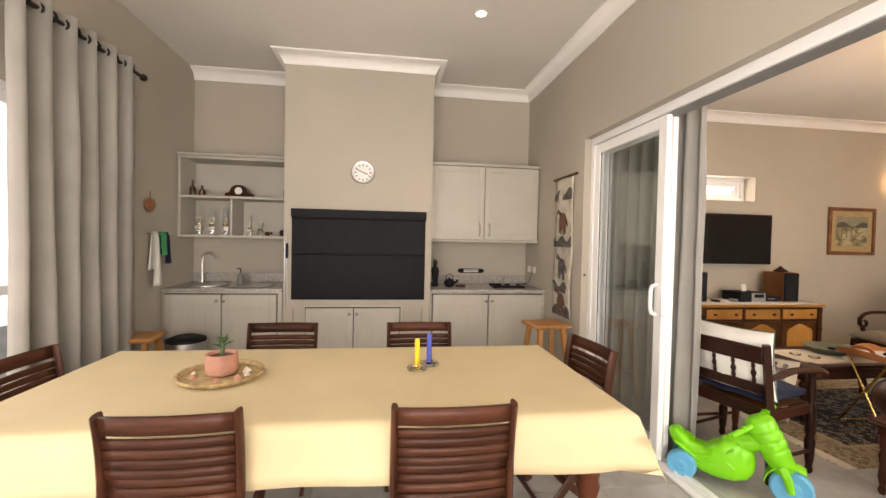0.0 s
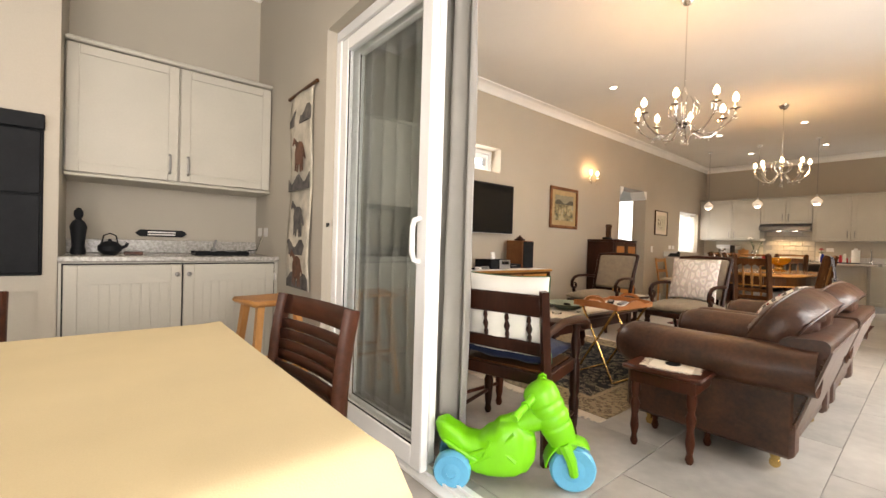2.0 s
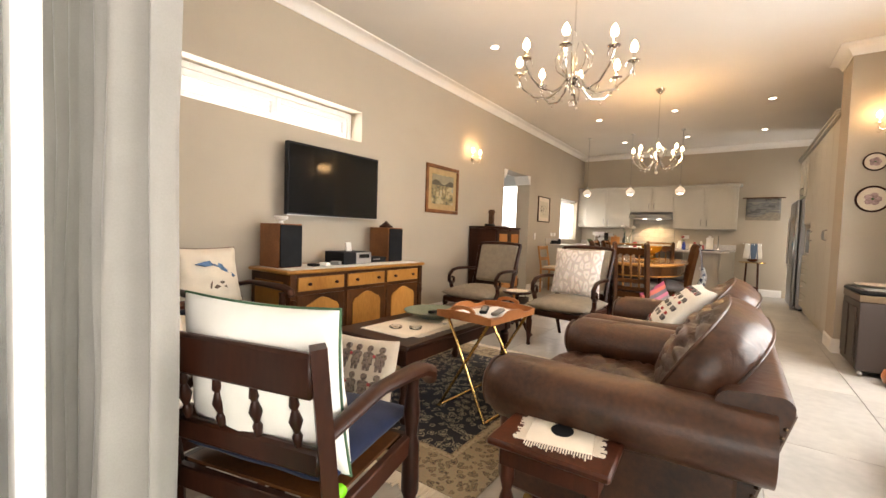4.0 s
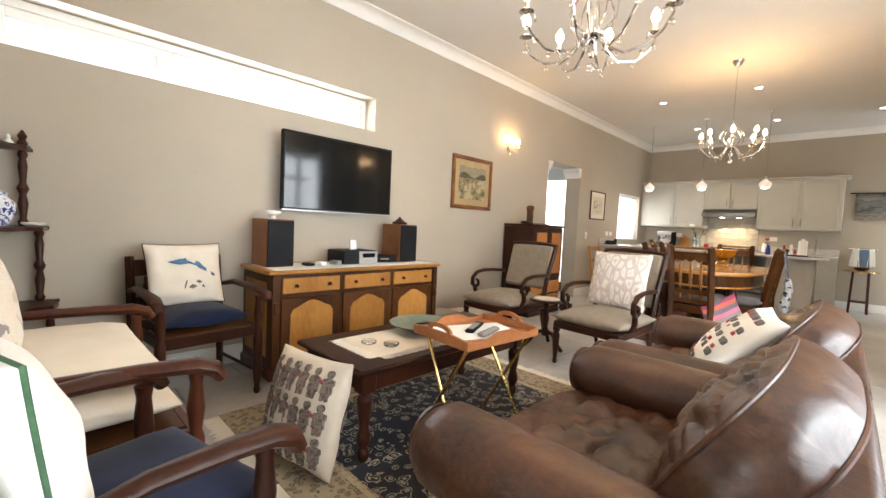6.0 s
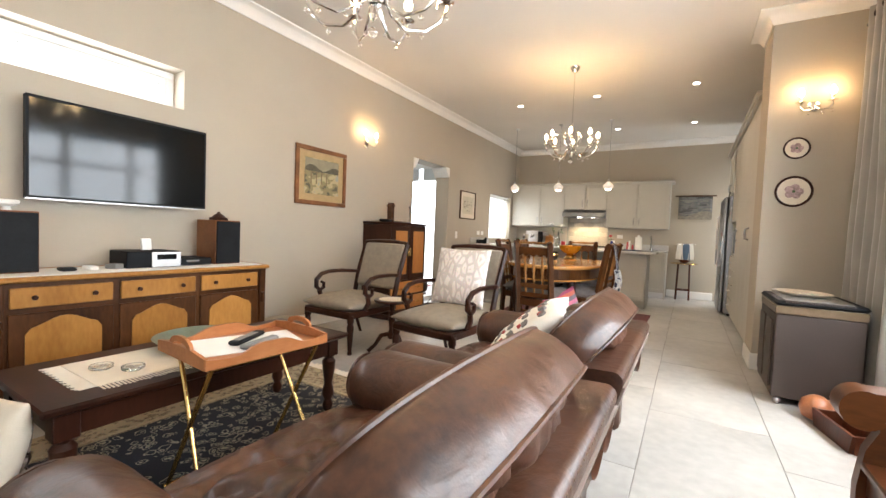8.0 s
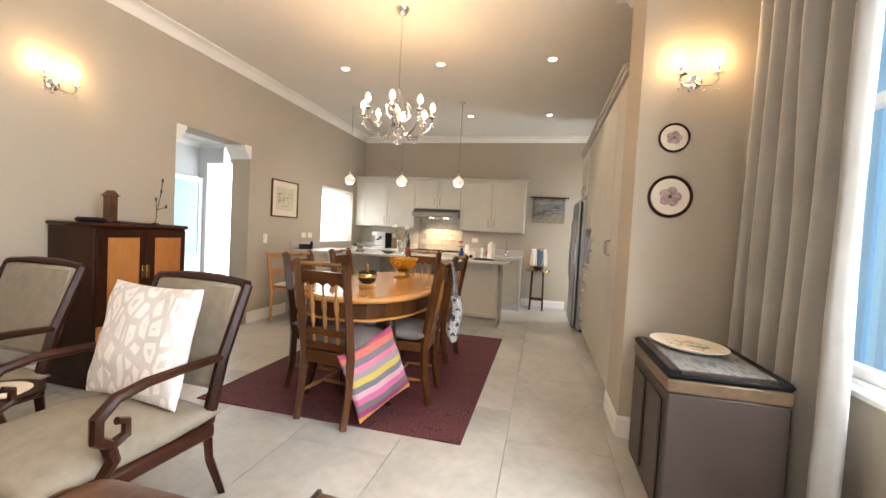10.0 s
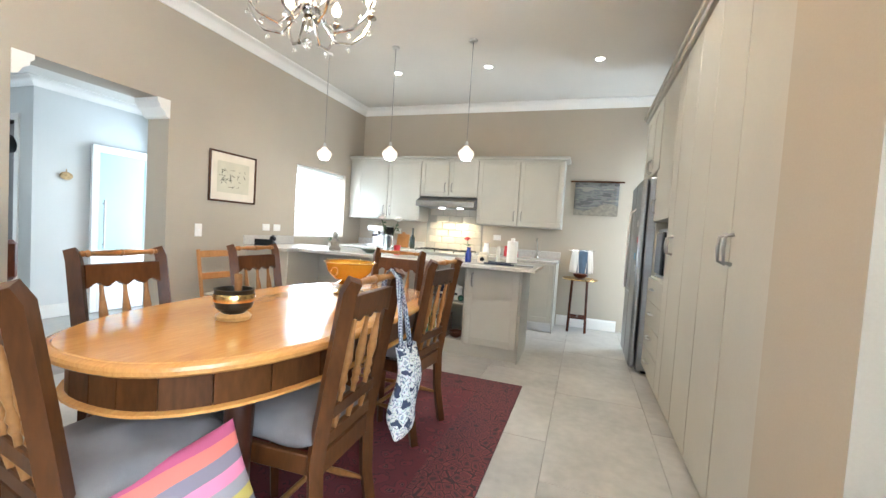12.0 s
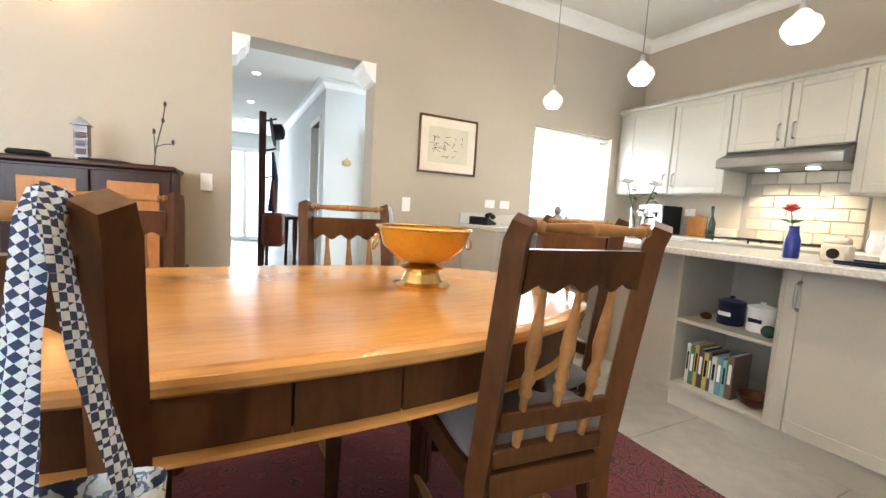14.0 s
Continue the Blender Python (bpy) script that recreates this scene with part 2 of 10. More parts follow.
# ---- mesh building ----
class Geo:
    """Collects vertices and faces of one mesh."""

    def __init__(self):
        self.v, self.f = [], []

    def add(self, vs, fs, m=None):
        k = len(self.v)
        self.v += [tuple(m @ Vector(p)) for p in vs] if m else [tuple(p) for p in vs]
        self.f += [tuple(i + k for i in f) for f in fs]
        return self

    def box(self, x0, y0, z0, x1, y1, z1, bev=0.0, m=None):
        x0, x1, y0, y1, z0, z1 = min(x0, x1), max(x0, x1), min(y0, y1), max(y0, y1), min(z0, z1), max(z0, z1)
        c = ((x0 + x1) / 2, (y0 + y1) / 2, (z0 + z1) / 2)
        h = ((x1 - x0) / 2, (y1 - y0) / 2, (z1 - z0) / 2)
        if bev <= 0:
            vs = [(c[0] + sx * h[0], c[1] + sy * h[1], c[2] + sz * h[2]) for sx in (-1, 1) for sy in (-1, 1) for sz in (-1, 1)]
            return self.add(vs, [(0, 1, 3, 2), (4, 6, 7, 5), (0, 4, 5, 1), (2, 3, 7, 6), (0, 2, 6, 4), (1, 5, 7, 3)], m)
        b = min(bev, *[a * 0.98 for a in h])
        vs, idx = [], {}
        for sx in (-1, 1):
            for sy in (-1, 1):
                for sz in (-1, 1):
                    s = (sx, sy, sz)
                    for a in range(3):
                        p = [c[i] + s[i] * (h[i] - (0 if i == a else b)) for i in range(3)]
                        idx[(s, a)] = len(vs)
                        vs.append(p)
        fs = []

        def oriented(loop):
            p = [Vector(vs[i]) for i in loop]
            n = (p[1] - p[0]).cross(p[2] - p[0])
            mid = sum(p, Vector()) / len(p) - Vector(c)
            return loop if n.dot(mid) > 0 else loop[::-1]

        for a in range(3):
            o = [i for i in range(3) if i != a]
            for s in (-1, 1):
                loop = []
                for u, w in ((-1, -1), (1, -1), (1, 1), (-1, 1)):
                    k = [0, 0, 0]
                    k[a], k[o[0]], k[o[1]] = s, u, w
                    loop.append(idx[(tuple(k), a)])
                fs.append(oriented(loop))
            for u in (-1, 1):
                for w in (-1, 1):
                    ka, kb = [0, 0, 0], [0, 0, 0]
                    ka[a], kb[a] = -1, 1
                    for k in (ka, kb):
                        k[o[0]], k[o[1]] = u, w
                    ka, kb = tuple(ka), tuple(kb)
                    fs.append(oriented([idx[(ka, o[0])], idx[(kb, o[0])], idx[(kb, o[1])], idx[(ka, o[1])]]))
        for sx in (-1, 1):
            for sy in (-1, 1):
                for sz in (-1, 1):
                    s = (sx, sy, sz)
                    fs.append(oriented([idx[(s, 0)], idx[(s, 1)], idx[(s, 2)]]))
        return self.add(vs, fs, m)

    def lathe(self, profile, seg=20, m=None, squash=(1, 1), cap=True):
        """Turned body: profile rows of radius, height from bottom to top."""
        vs, fs, n = [], [], len(profile)
        for r, z in profile:
            for k in range(seg):
                a = 2 * math.pi * k / seg
                vs.append((r * math.cos(a) * squash[0], r * math.sin(a) * squash[1], z))
        for i in range(n - 1):
            for k in range(seg):
                j = (k + 1) % seg
                fs.append((i * seg + k, i * seg + j, (i + 1) * seg + j, (i + 1) * seg + k))
        if cap:
            fs.append(tuple(range(seg))[::-1])
            fs.append(tuple((n - 1) * seg + k for k in range(seg)))
        return self.add(vs, fs, m)

    def tube(self, pts, r, seg=8, radii=None, flat=1.0):
        pts = [Vector(p) for p in pts]
        vs, fs, n = [], [], len(pts)
        t0 = (pts[1] - pts[0]).normalized()
        side = t0.cross(Vector((0, 0, 1)))
        side = side.normalized() if side.length > 0.01 else Vector((1, 0, 0))
        for i, p in enumerate(pts):
            t = (pts[min(i + 1, n - 1)] - pts[max(i - 1, 0)]).normalized()
            side = (side - t * side.dot(t)).normalized()
            up = side.cross(t)
            q = radii[i] if radii else r
            for k in range(seg):
                a = 2 * math.pi * k / seg
                vs.append(p + side * (q * math.cos(a)) + up * (q * flat * math.sin(a)))
        for i in range(n - 1):
            for k in range(seg):
                j = (k + 1) % seg
                fs.append((i * seg + k, (i + 1) * seg + k, (i + 1) * seg + j, i * seg + j))
        fs.append(tuple(range(seg)))
        fs.append(tuple((n - 1) * seg + k for k in range(seg))[::-1])
        return self.add(vs, fs)

    def rod(self, a, b, r, r2=None, seg=10):
        return self.tube([a, b], r, seg, [r, r if r2 is None else r2])

    def ball(self, c, r, seg=12, squash=1.0):
        k = max(5, seg // 2 + 1)
        prof = [(max(0.0008, r * math.sin(math.pi * i / k)), -r * squash * math.cos(math.pi * i / k)) for i in range(k + 1)]
        return self.lathe(prof, seg, Matrix.Translation(c))

    def prism(self, outline, y0, y1, m=None):
        """Outline in x and z, drawn out along y."""
        n = len(outline)
        vs = [(x, y0, z) for x, z in outline] + [(x, y1, z) for x, z in outline]
        fs = [(i, (i + 1) % n, n + (i + 1) % n, n + i) for i in range(n)]
        fs += [tuple(range(n))[::-1], tuple(range(n, 2 * n))]
        return self.add(vs, fs, m)

    def sheet(self, fn, nu, nv, close_u=False):
        """Grid of points fn(u, v), u and v from 0 to 1."""
        vs = [fn(i / nu, j / nv) for i in range(nu + (0 if close_u else 1)) for j in range(nv + 1)]
        fs = []
        for i in range(nu):
            i2 = (i + 1) % nu if close_u else i + 1
            for j in range(nv):
                fs.append((i * (nv + 1) + j, i2 * (nv + 1) + j, i2 * (nv + 1) + j + 1, i * (nv + 1) + j + 1))
        return self.add(vs, fs)

    def boxed(self, w, h, t, m=None, seed=0, crease=0.012, gusset=0.6, n=4.2, bend=0.0):
        """Loose leather cushion: two crowned, creased faces with a sewn border between them, thickness along y."""
        na, nr = 96, 16

        def rim(a):
            c, q = math.cos(a), math.sin(a)
            k = (abs(c) ** n + abs(q) ** n) ** (-1 / n)
            k *= 1 + 0.012 * noise.noise(Vector((c * 1.6 + seed, q * 1.6, 4.0)))
            return c * k, q * k

        def put(a, r, side):
            u, v = rim(a)
            dome = gusset + (1 - gusset) * (1 - r ** 2.4) + 0.10 * (1 - r ** 2)
            wr = 1 - abs(noise.noise(Vector((u * r * 2.6 + seed * 3.1, v * r * 4.2, side * 2.0))))
            wr2 = 1 - abs(noise.noise(Vector((math.cos(a) * 4.5 + seed, math.sin(a) * 4.5, r * 1.2 + side))))
            y = side * t / 2 * dome - side * crease * (wr ** 5 + 0.9 * wr2 ** 5 * r * r) * (1 - r ** 8)
            x, z = u * r * w / 2, v * r * h / 2
            return (x, y + bend * (z / (h / 2)) ** 2, z)

        vs, fs = [], []
        rows = [(r / nr, 1) for r in range(1, nr + 1)] + [(None, k / 8) for k in range(1, 8)] + [(r / nr, -1) for r in range(nr, 0, -1)]
        for r, side in rows:
            for i in range(na):
                a = 2 * math.pi * i / na
                if r is None:
                    u, v = rim(a)
                    g = 1 + (0.055 + 0.03 * noise.noise(Vector((math.cos(a) * 7 + seed, math.sin(a) * 7, side * 1.5)))) * math.sin(math.pi * side)
                    vs.append((u * w / 2 * g, t / 2 * gusset * (1 - 2 * side) + bend * v * v, v * h / 2 * g))
                else:
                    vs.append(put(a, r, side))
        for j in range(len(rows) - 1):
            for i in range(na):
                k = (i + 1) % na
                fs.append((j * na + i, j * na + k, (j + 1) * na + k, (j + 1) * na + i))
        vs += [(0, t / 2 * 1.1, 0), (0, -t / 2 * 1.1, 0)]
        c0, last = len(vs) - 2, (len(rows) - 1) * na
        for i in range(na):
            k = (i + 1) % na
            fs.append((c0, k, i))
            fs.append((c0 + 1, last + i, last + k))
        self.add(vs, fs, m)
        seams = []
        for side in (1, -1):
            loop = []
            for i in range(na + 1):
                p = Vector(put(2 * math.pi * i / na, 1.0, side))
                loop.append((m @ p) if m else p)
            seams.append(loop)
        return seams

    def pillow(self, w, h, t, m=None, n=14, pinch=0.07, seed=0, lump=0.012):
        """Cushion in x and z, thickness along y, its middle at the origin."""
        for s in (-1, 1):
            vs, fs = [], []
            for i in range(n + 1):
                for j in range(n + 1):
                    u, v = math.sin(math.pi / 2 * (2 * i / n - 1)), math.sin(math.pi / 2 * (2 * j / n - 1))
                    d = max(0.0, (1 - u * u) * (1 - v * v)) ** 0.42
                    q = noise.noise(Vector((u * 2.2 + seed * 5.1, v * 2.2, s * 3.0))) * lump * min(1, d * 2)
                    vs.append((u * w / 2 * (1 - pinch * (1 - v * v)), s * (t / 2 * d) + q, v * h / 2 * (1 - pinch * (1 - u * u))))
            for i in range(n):
                for j in range(n):
                    f = (i * (n + 1) + j, (i + 1) * (n + 1) + j, (i + 1) * (n + 1) + j + 1, i * (n + 1) + j + 1)
                    fs.append(f if s < 0 else f[::-1])
            self.add(vs, fs, m)
        return self

    def mesh(self, name, mat, angle=38):
        me = bpy.data.meshes.new(name)
        me.from_pydata(self.v, [], self.f)
        me.validate()
        b = bmesh.new()
        b.from_mesh(me)
        bmesh.ops.remove_doubles(b, verts=b.verts, dist=0.00005)
        bmesh.ops.recalc_face_normals(b, faces=b.faces)
        b.to_mesh(me)
        b.free()
        me.materials.append(mat)
        me.shade_smooth()
        me.set_sharp_from_angle(angle=radians(angle))
        return me


def thing(name, label, category, x=0, y=0, z=0, rz=0, group="", kind="", rx=0, ry=0):
    ob = tagged(new(name), label, category, group, kind)
    ob.matrix_basis = pose(x, y, z, rx, ry, rz)
    return ob


def part(name, geo, mat, parent=None, label="", angle=38, at=None):
    ob = new(name, geo.mesh(name, mat, angle))
    if parent:
        ob.parent = parent
    if at:
        ob.matrix_basis = at
    if label:
        ob["label"] = label
    return ob


def single(name, geo, mat, label, category, at=None, group="", kind="", angle=38):
    ob = part(name, geo, mat, None, "", angle, at)
    return tagged(ob, label, category, group, kind)


def structure(name, geo, mat, label="", category=""):
    return tagged(part(name, geo, mat), label, category, "", "structure")


def G():
    return Geo()


def arc(x, z, r, a0, a1, n=8):
    return [(x + r * math.cos(radians(a0 + (a1 - a0) * i / n)), z + r * math.sin(radians(a0 + (a1 - a0) * i / n))) for i in range(n + 1)]


# ---- structure ----
YN, XE, YS, XW, XP = 4.355, 11.80, -0.30, 1.90, 1.64
HL, HP = 2.985, 3.11
PXL, PYN, PYS = -2.0, 4.49, -2.6


def wall_with_holes(name, axis, a0, a1, b0, b1, z1, holes, mat, label):
    """Wall along x or y from a0 to a1, b0 to b1 thick, with holes (a, a, z, z) that go through."""
    g = G()
    cuts = sorted({a0, a1, *[h[0] for h in holes], *[h[1] for h in holes]})
    for p, q in zip(cuts, cuts[1:]):
        mid = (p + q) / 2
        spans = sorted((h[2], h[3]) for h in holes if h[0] <= mid <= h[1])
        z = 0.0
        for lo, hi in spans + [(z1, z1)]:
            if lo > z:
                if axis == "x":
                    g.box(p, b0, z, q, b1, lo)
                else:
                    g.box(b0, p, z, b1, q, lo)
            z = hi
    return structure(name, g, mat, label, "wall")


STRIP = (2.07, 4.515, 1.935, 2.235)
PASS = (7.61, 8.62, 0.0, 2.118)
KWIN = (10.26, 11.33, 0.98, 1.88)
wall_with_holes("wall_north", "x", XW, XE + 0.2, YN, YN + 0.25, HL + 0.1, [STRIP, PASS, KWIN], M_WALL, "beige painted lounge wall with strip window")
wall_with_holes("wall_east", "y", YS - 0.2, YN, XE, XE + 0.2, HL + 0.1, [], M_WALL, "beige painted kitchen end wall")
SWIN = (2.6, 6.75, 0.66, 2.42)
KDOOR = (10.98, 11.72, 0.0, 2.1)
wall_with_holes("wall_south", "x", XW, XE, YS - 0.2, YS, HL + 0.1, [SWIN, KDOOR], M_WALL, "beige painted window wall")
wall_with_holes("wall_pier", "x", 7.15, 7.60, YS, 0.417, HL, [], M_WALL, "beige painted pier beside the pantry cupboards")
SLIDE = (0.30, 3.10, 0.0, 2.25)
wall_with_holes("wall_middle", "y", PYS, PYN + 0.2, XP, XW, HP + 0.1, [SLIDE], M_WALL_PATIO, "beige painted wall with a sliding door opening")
wall_with_holes("wall_patio_north", "x", PXL - 0.2, XP, PYN, PYN + 0.2, HP + 0.1, [], M_WALL_PATIO, "beige painted braai room wall")
PWIN = (-1.2, 2.95, 0.0, 2.2)
wall_with_holes("wall_patio_west", "y", PYS, PYN, PXL - 0.2, PXL, HP + 0.1, [PWIN], M_WALL_PATIO, "beige painted wall with glazed doors")
wall_with_holes("wall_patio_south", "x", PXL, XP, PYS - 0.2, PYS, HP + 0.1, [(-1.7, 1.3, 0.0, 2.2)], M_WALL_PATIO, "beige painted wall behind the table")
structure("ceiling", G().box(XW, YS - 0.2, HL, XE + 0.2, YN + 0.25, HL + 0.12), M_CEIL, "white plaster ceiling", "ceiling")
structure("ceiling_patio", G().box(PXL - 0.2, PYS - 0.2, HP, XP + 0.1, PYN + 0.2, HP + 0.12), M_CEIL, "white plaster ceiling", "ceiling")
structure("floor", G().box(XW, YS - 0.2, -0.12, XE + 0.2, YN + 0.25, -0.006), M_GROUT, "large grey porcelain floor tiles", "floor")
structure("floor_patio", G().box(PXL - 0.2, PYS - 0.2, -0.12, XW, PYN + 0.2, -0.006), M_GROUT, "grey porcelain patio floor tiles", "floor")
structure("ground", G().box(-60, -60, -0.3, 60, 60, -0.13), material("paving", (0.3, 0.29, 0.27), 0.9, vary=0.2, scale=1), "pale paving outside", "ground")


def crown(name, path, h, mat, size=0.1, closed=False):
    """Coved cornice along path, with the room on the left of the walking direction."""
    prof = [(0.0, -size), (0.012, -size), (0.018, -size * 0.82), (0.035, -size * 0.5), (0.062, -size * 0.26), (0.092, -size * 0.16), (0.1, -0.012), (0.1, 0.0), (0.0, 0.0)]
    g, n = G(), len(path)
    for i in range(n if closed else n - 1):
        a, b = Vector(path[i]), Vector(path[(i + 1) % n])
        d = (b - a).normalized()
        nrm = Vector((-d.y, d.x))

        def mitre(p, q, r):
            if q is None:
                return 0.0
            e = (Vector(r) - Vector(q)).normalized()
            return e

        def shift(p, prev, nxt, o):
            if prev is None or nxt is None:
                return p + nrm * o
            d1, d2 = (p - prev).normalized(), (nxt - p).normalized()
            n1, n2 = Vector((-d1.y, d1.x)), Vector((-d2.y, d2.x))
            k = n1 + n2
            return p + k * (o / max(0.2, 1 + n1.dot(n2)))

        pa = Vector(path[i - 1]) if (closed or i > 0) else None
        nb = Vector(path[(i + 2) % n]) if (closed or i + 2 < n) else None
        vs = []
        for o, z in prof:
            p = shift(a, pa, b, o * size / 0.1)
            vs.append((p.x, p.y, h + z))
        for o, z in prof:
            p = shift(b, a, nb, o * size / 0.1)
            vs.append((p.x, p.y, h + z))
        m = len(prof)
        g.add(vs, [(j, (j + 1) % m, m + (j + 1) % m, m + j) for j in range(m)])
    return structure(name, g, mat, "white coved cornice", "cornice")


crown("cornice_lounge", [(XW, YS), (7.15, YS), (7.15, 0.417), (7.60, 0.417), (7.60, YS), (XE, YS), (XE, YN), (XW, YN)], HL, M_WHITE, 0.105, True)
BX0, BX1, BY = -0.95, 0.455, 3.90
crown("cornice_patio", [(XP, PYS), (XP, PYN), (BX1, PYN), (BX1, BY), (BX0, BY), (BX0, PYN), (PXL, PYN)], HP, M_WHITE, 0.11)


def skirting(name, runs):
    g = G()
    for x0, y0, x1, y1 in runs:
        g.box(x0, y0, 0.0, x1, y1, 0.125, 0.006)
        g.box(x0 + (0.003 if x1 - x0 < 0.05 else 0), y0 + (0.003 if y1 - y0 < 0.05 else 0), 0.125, x1 - (0.003 if x1 - x0 < 0.05 else 0), y1 - (0.003 if y1 - y0 < 0.05 else 0), 0.14, 0.004)
    return structure(name, g, M_WHITE, "white painted skirting board", "skirting")


T = 0.016
skirting("baseboard_lounge", [(XW, YN - T, 7.60, YN), (8.63, YN - T, 9.4, YN), (XE - T, 0.5, XE, 1.25), (XW + 0.02, YS, 7.15 - T, YS + T), (7.15 - T, YS, 7.15, 0.417 + T), (7.15, 0.417, 7.60, 0.417 + T), (XW, 3.12, XW + T, YN - T)])
skirting("baseboard_patio", [(XP - T, 3.13, XP, 3.9), (PXL, 2.98, PXL + T, 3.9), (XP - T, PYS, XP, 0.28)])

# ---- chimney breast ----
g = G()
g.box(BX0, BY, 0, BX0 + 0.09, PYN, HP).box(BX1 - 0.075, BY, 0, BX1, PYN, HP)
g.box(BX0 + 0.09, BY, 1.64, BX1 - 0.075, PYN, HP).box(BX0 + 0.09, BY, 0.70, BX1 - 0.075, PYN, 0.79)
g.box(BX0 + 0.09, BY + 0.03, 0, BX1 - 0.075, PYN, 0.70)
g.box(BX0 + 0.09, BY + 0.12, 0.79, BX1 - 0.075, PYN, 1.64)
structure("wall_chimney_breast", g, M_WALL_PATIO, "beige painted chimney breast of the built-in braai", "chimney breast")

# ---- patio: glazed doors and sliding door ----


def glazed_doors(name, axis, a0, a1, b, z0, z1, n, label, cross=()):
    """White frame with n panes along x or y in the plane b."""
    ob = thing(name, label, "window", kind="structure")

    def bx(a, c, zl, zh, t0=-0.025, t1=0.025):
        return (a, b + t0, zl, c, b + t1, zh) if axis == "x" else (b + t0, a, zl, b + t1, c, zh)

    f = G()
    w = 0.05
    f.box(*bx(a0, a1, z1 - w, z1, -0.04, 0.04), 0.004).box(*bx(a0, a1, z0, z0 + w, -0.04, 0.04), 0.004)
    f.box(*bx(a0, a0 + w, z0 + w, z1 - w, -0.04, 0.04), 0.004).box(*bx(a1 - w, a1, z0 + w, z1 - w, -0.04, 0.04), 0.004)
    part("window_frame", f, M_ALU, ob)
    step = (a1 - a0 - 2 * w) / n
    for i in range(n):
        p, q = a0 + w + i * step, a0 + w + (i + 1) * step
        s = G()
        s.box(*bx(p, p + 0.045, z0 + w, z1 - w), 0.004).box(*bx(q - 0.045, q, z0 + w, z1 - w), 0.004)
        s.box(*bx(p + 0.045, q - 0.045, z0 + w, z0 + w + 0.05), 0.004).box(*bx(p + 0.045, q - 0.045, z1 - w - 0.05, z1 - w), 0.004)
        for c in cross:
            s.box(*bx(p + 0.045, q - 0.045, c - 0.025, c + 0.025), 0.004)
        sash = part("sash", s, M_ALU, ob)
        pane = part("pane", G().box(*bx(p + 0.04, q - 0.04, z0 + w + 0.045, z1 - w - 0.045, -0.003, 0.003)), M_GLASS, sash)
        pane.visible_shadow = False
    return ob


glazed_doors("window_patio_west", "y", PWIN[0], PWIN[1], PXL - 0.1, 0.0, 2.2, 4, "white aluminium glazed doors to the garden", (1.05,))
glazed_doors("window_patio_south", "x", -1.7, 1.3, PYS - 0.1, 0.0, 2.2, 3, "white aluminium glazed doors behind the table")

# sliding door between the two rooms
sd = thing("door_sliding", "white aluminium sliding door standing open between patio and lounge", "door", kind="structure")
f = G()
X0, X1 = 1.70, 1.83
f.box(X0, SLIDE[0], 2.19, X1, SLIDE[1], 2.25, 0.004).box(X0, SLIDE[1] - 0.055, 0.0, X1, SLIDE[1], 2.19, 0.004).box(X0, SLIDE[0], 0.0, X1, SLIDE[0] + 0.055, 2.19, 0.004)
f.box(X0, SLIDE[0] + 0.055, 0.0, X1, SLIDE[1] - 0.055, 0.018, 0.003)
f.box(1.745, SLIDE[0] + 0.055, 0.018, 1.752, SLIDE[1] - 0.055, 0.03).box(1.785, SLIDE[0] + 0.055, 0.018, 1.792, SLIDE[1] - 0.055, 0.03)
part("door_frame", f, M_ALU, sd)
part("track", G().box(1.715, SLIDE[0] + 0.06, 2.184, 1.815, SLIDE[1] - 0.06, 2.1895), M_GREYP, sd, "grey head track")


def slide_leaf(x, y0, y1, handle):
    s = G()
    s.box(x - 0.02, y0, 0.032, x + 0.02, y0 + 0.075, 2.185, 0.005).box(x - 0.02, y1 - 0.075, 0.032, x + 0.02, y1, 2.185, 0.005)
    s.box(x - 0.02, y0 + 0.075, 0.032, x + 0.02, y1 - 0.075, 0.125, 0.005).box(x - 0.02, y0 + 0.075, 2.11, x + 0.02, y1 - 0.075, 2.185, 0.005)
    leaf = part("leaf", s, M_ALU, sd)
    part("pane", G().box(x - 0.003, y0 + 0.07, 0.12, x + 0.003, y1 - 0.07, 2.115), M_GLASS_SLIDE, leaf).visible_shadow = False
    gk = G().box(x - 0.012, y0 + 0.073, 0.123, x - 0.006, y0 + 0.08, 2.112).box(x - 0.012, y1 - 0.08, 0.123, x - 0.006, y1 - 0.073, 2.112).box(x - 0.012, y0 + 0.08, 0.123, x - 0.006, y1 - 0.08, 0.13)
    part("gasket", gk, M_BLACK, leaf)
    if handle:
        part("handle", G().tube([(x - 0.02, y0 + 0.05, 0.94), (x - 0.05, y0 + 0.05, 0.95), (x - 0.06, y0 + 0.05, 0.98), (x - 0.06, y0 + 0.05, 1.09), (x - 0.05, y0 + 0.05, 1.12), (x - 0.02, y0 + 0.05, 1.13)], 0.012), M_ALU, leaf, "white pull handle")
        part("lock_plate", G().box(x - 0.024, y0 - 0.003, 0.93, x + 0.0, y0 + 0.0, 1.1), M_STEEL, leaf, "steel lock plate")
    return leaf


slide_leaf(1.728, 2.18, 3.045, True)
slide_leaf(1.80, 2.22, 3.045, False)
part("door_stop", G().box(1.66, 3.1, 1.1, 1.68, 3.106, 1.125), M_BLACK, sd)


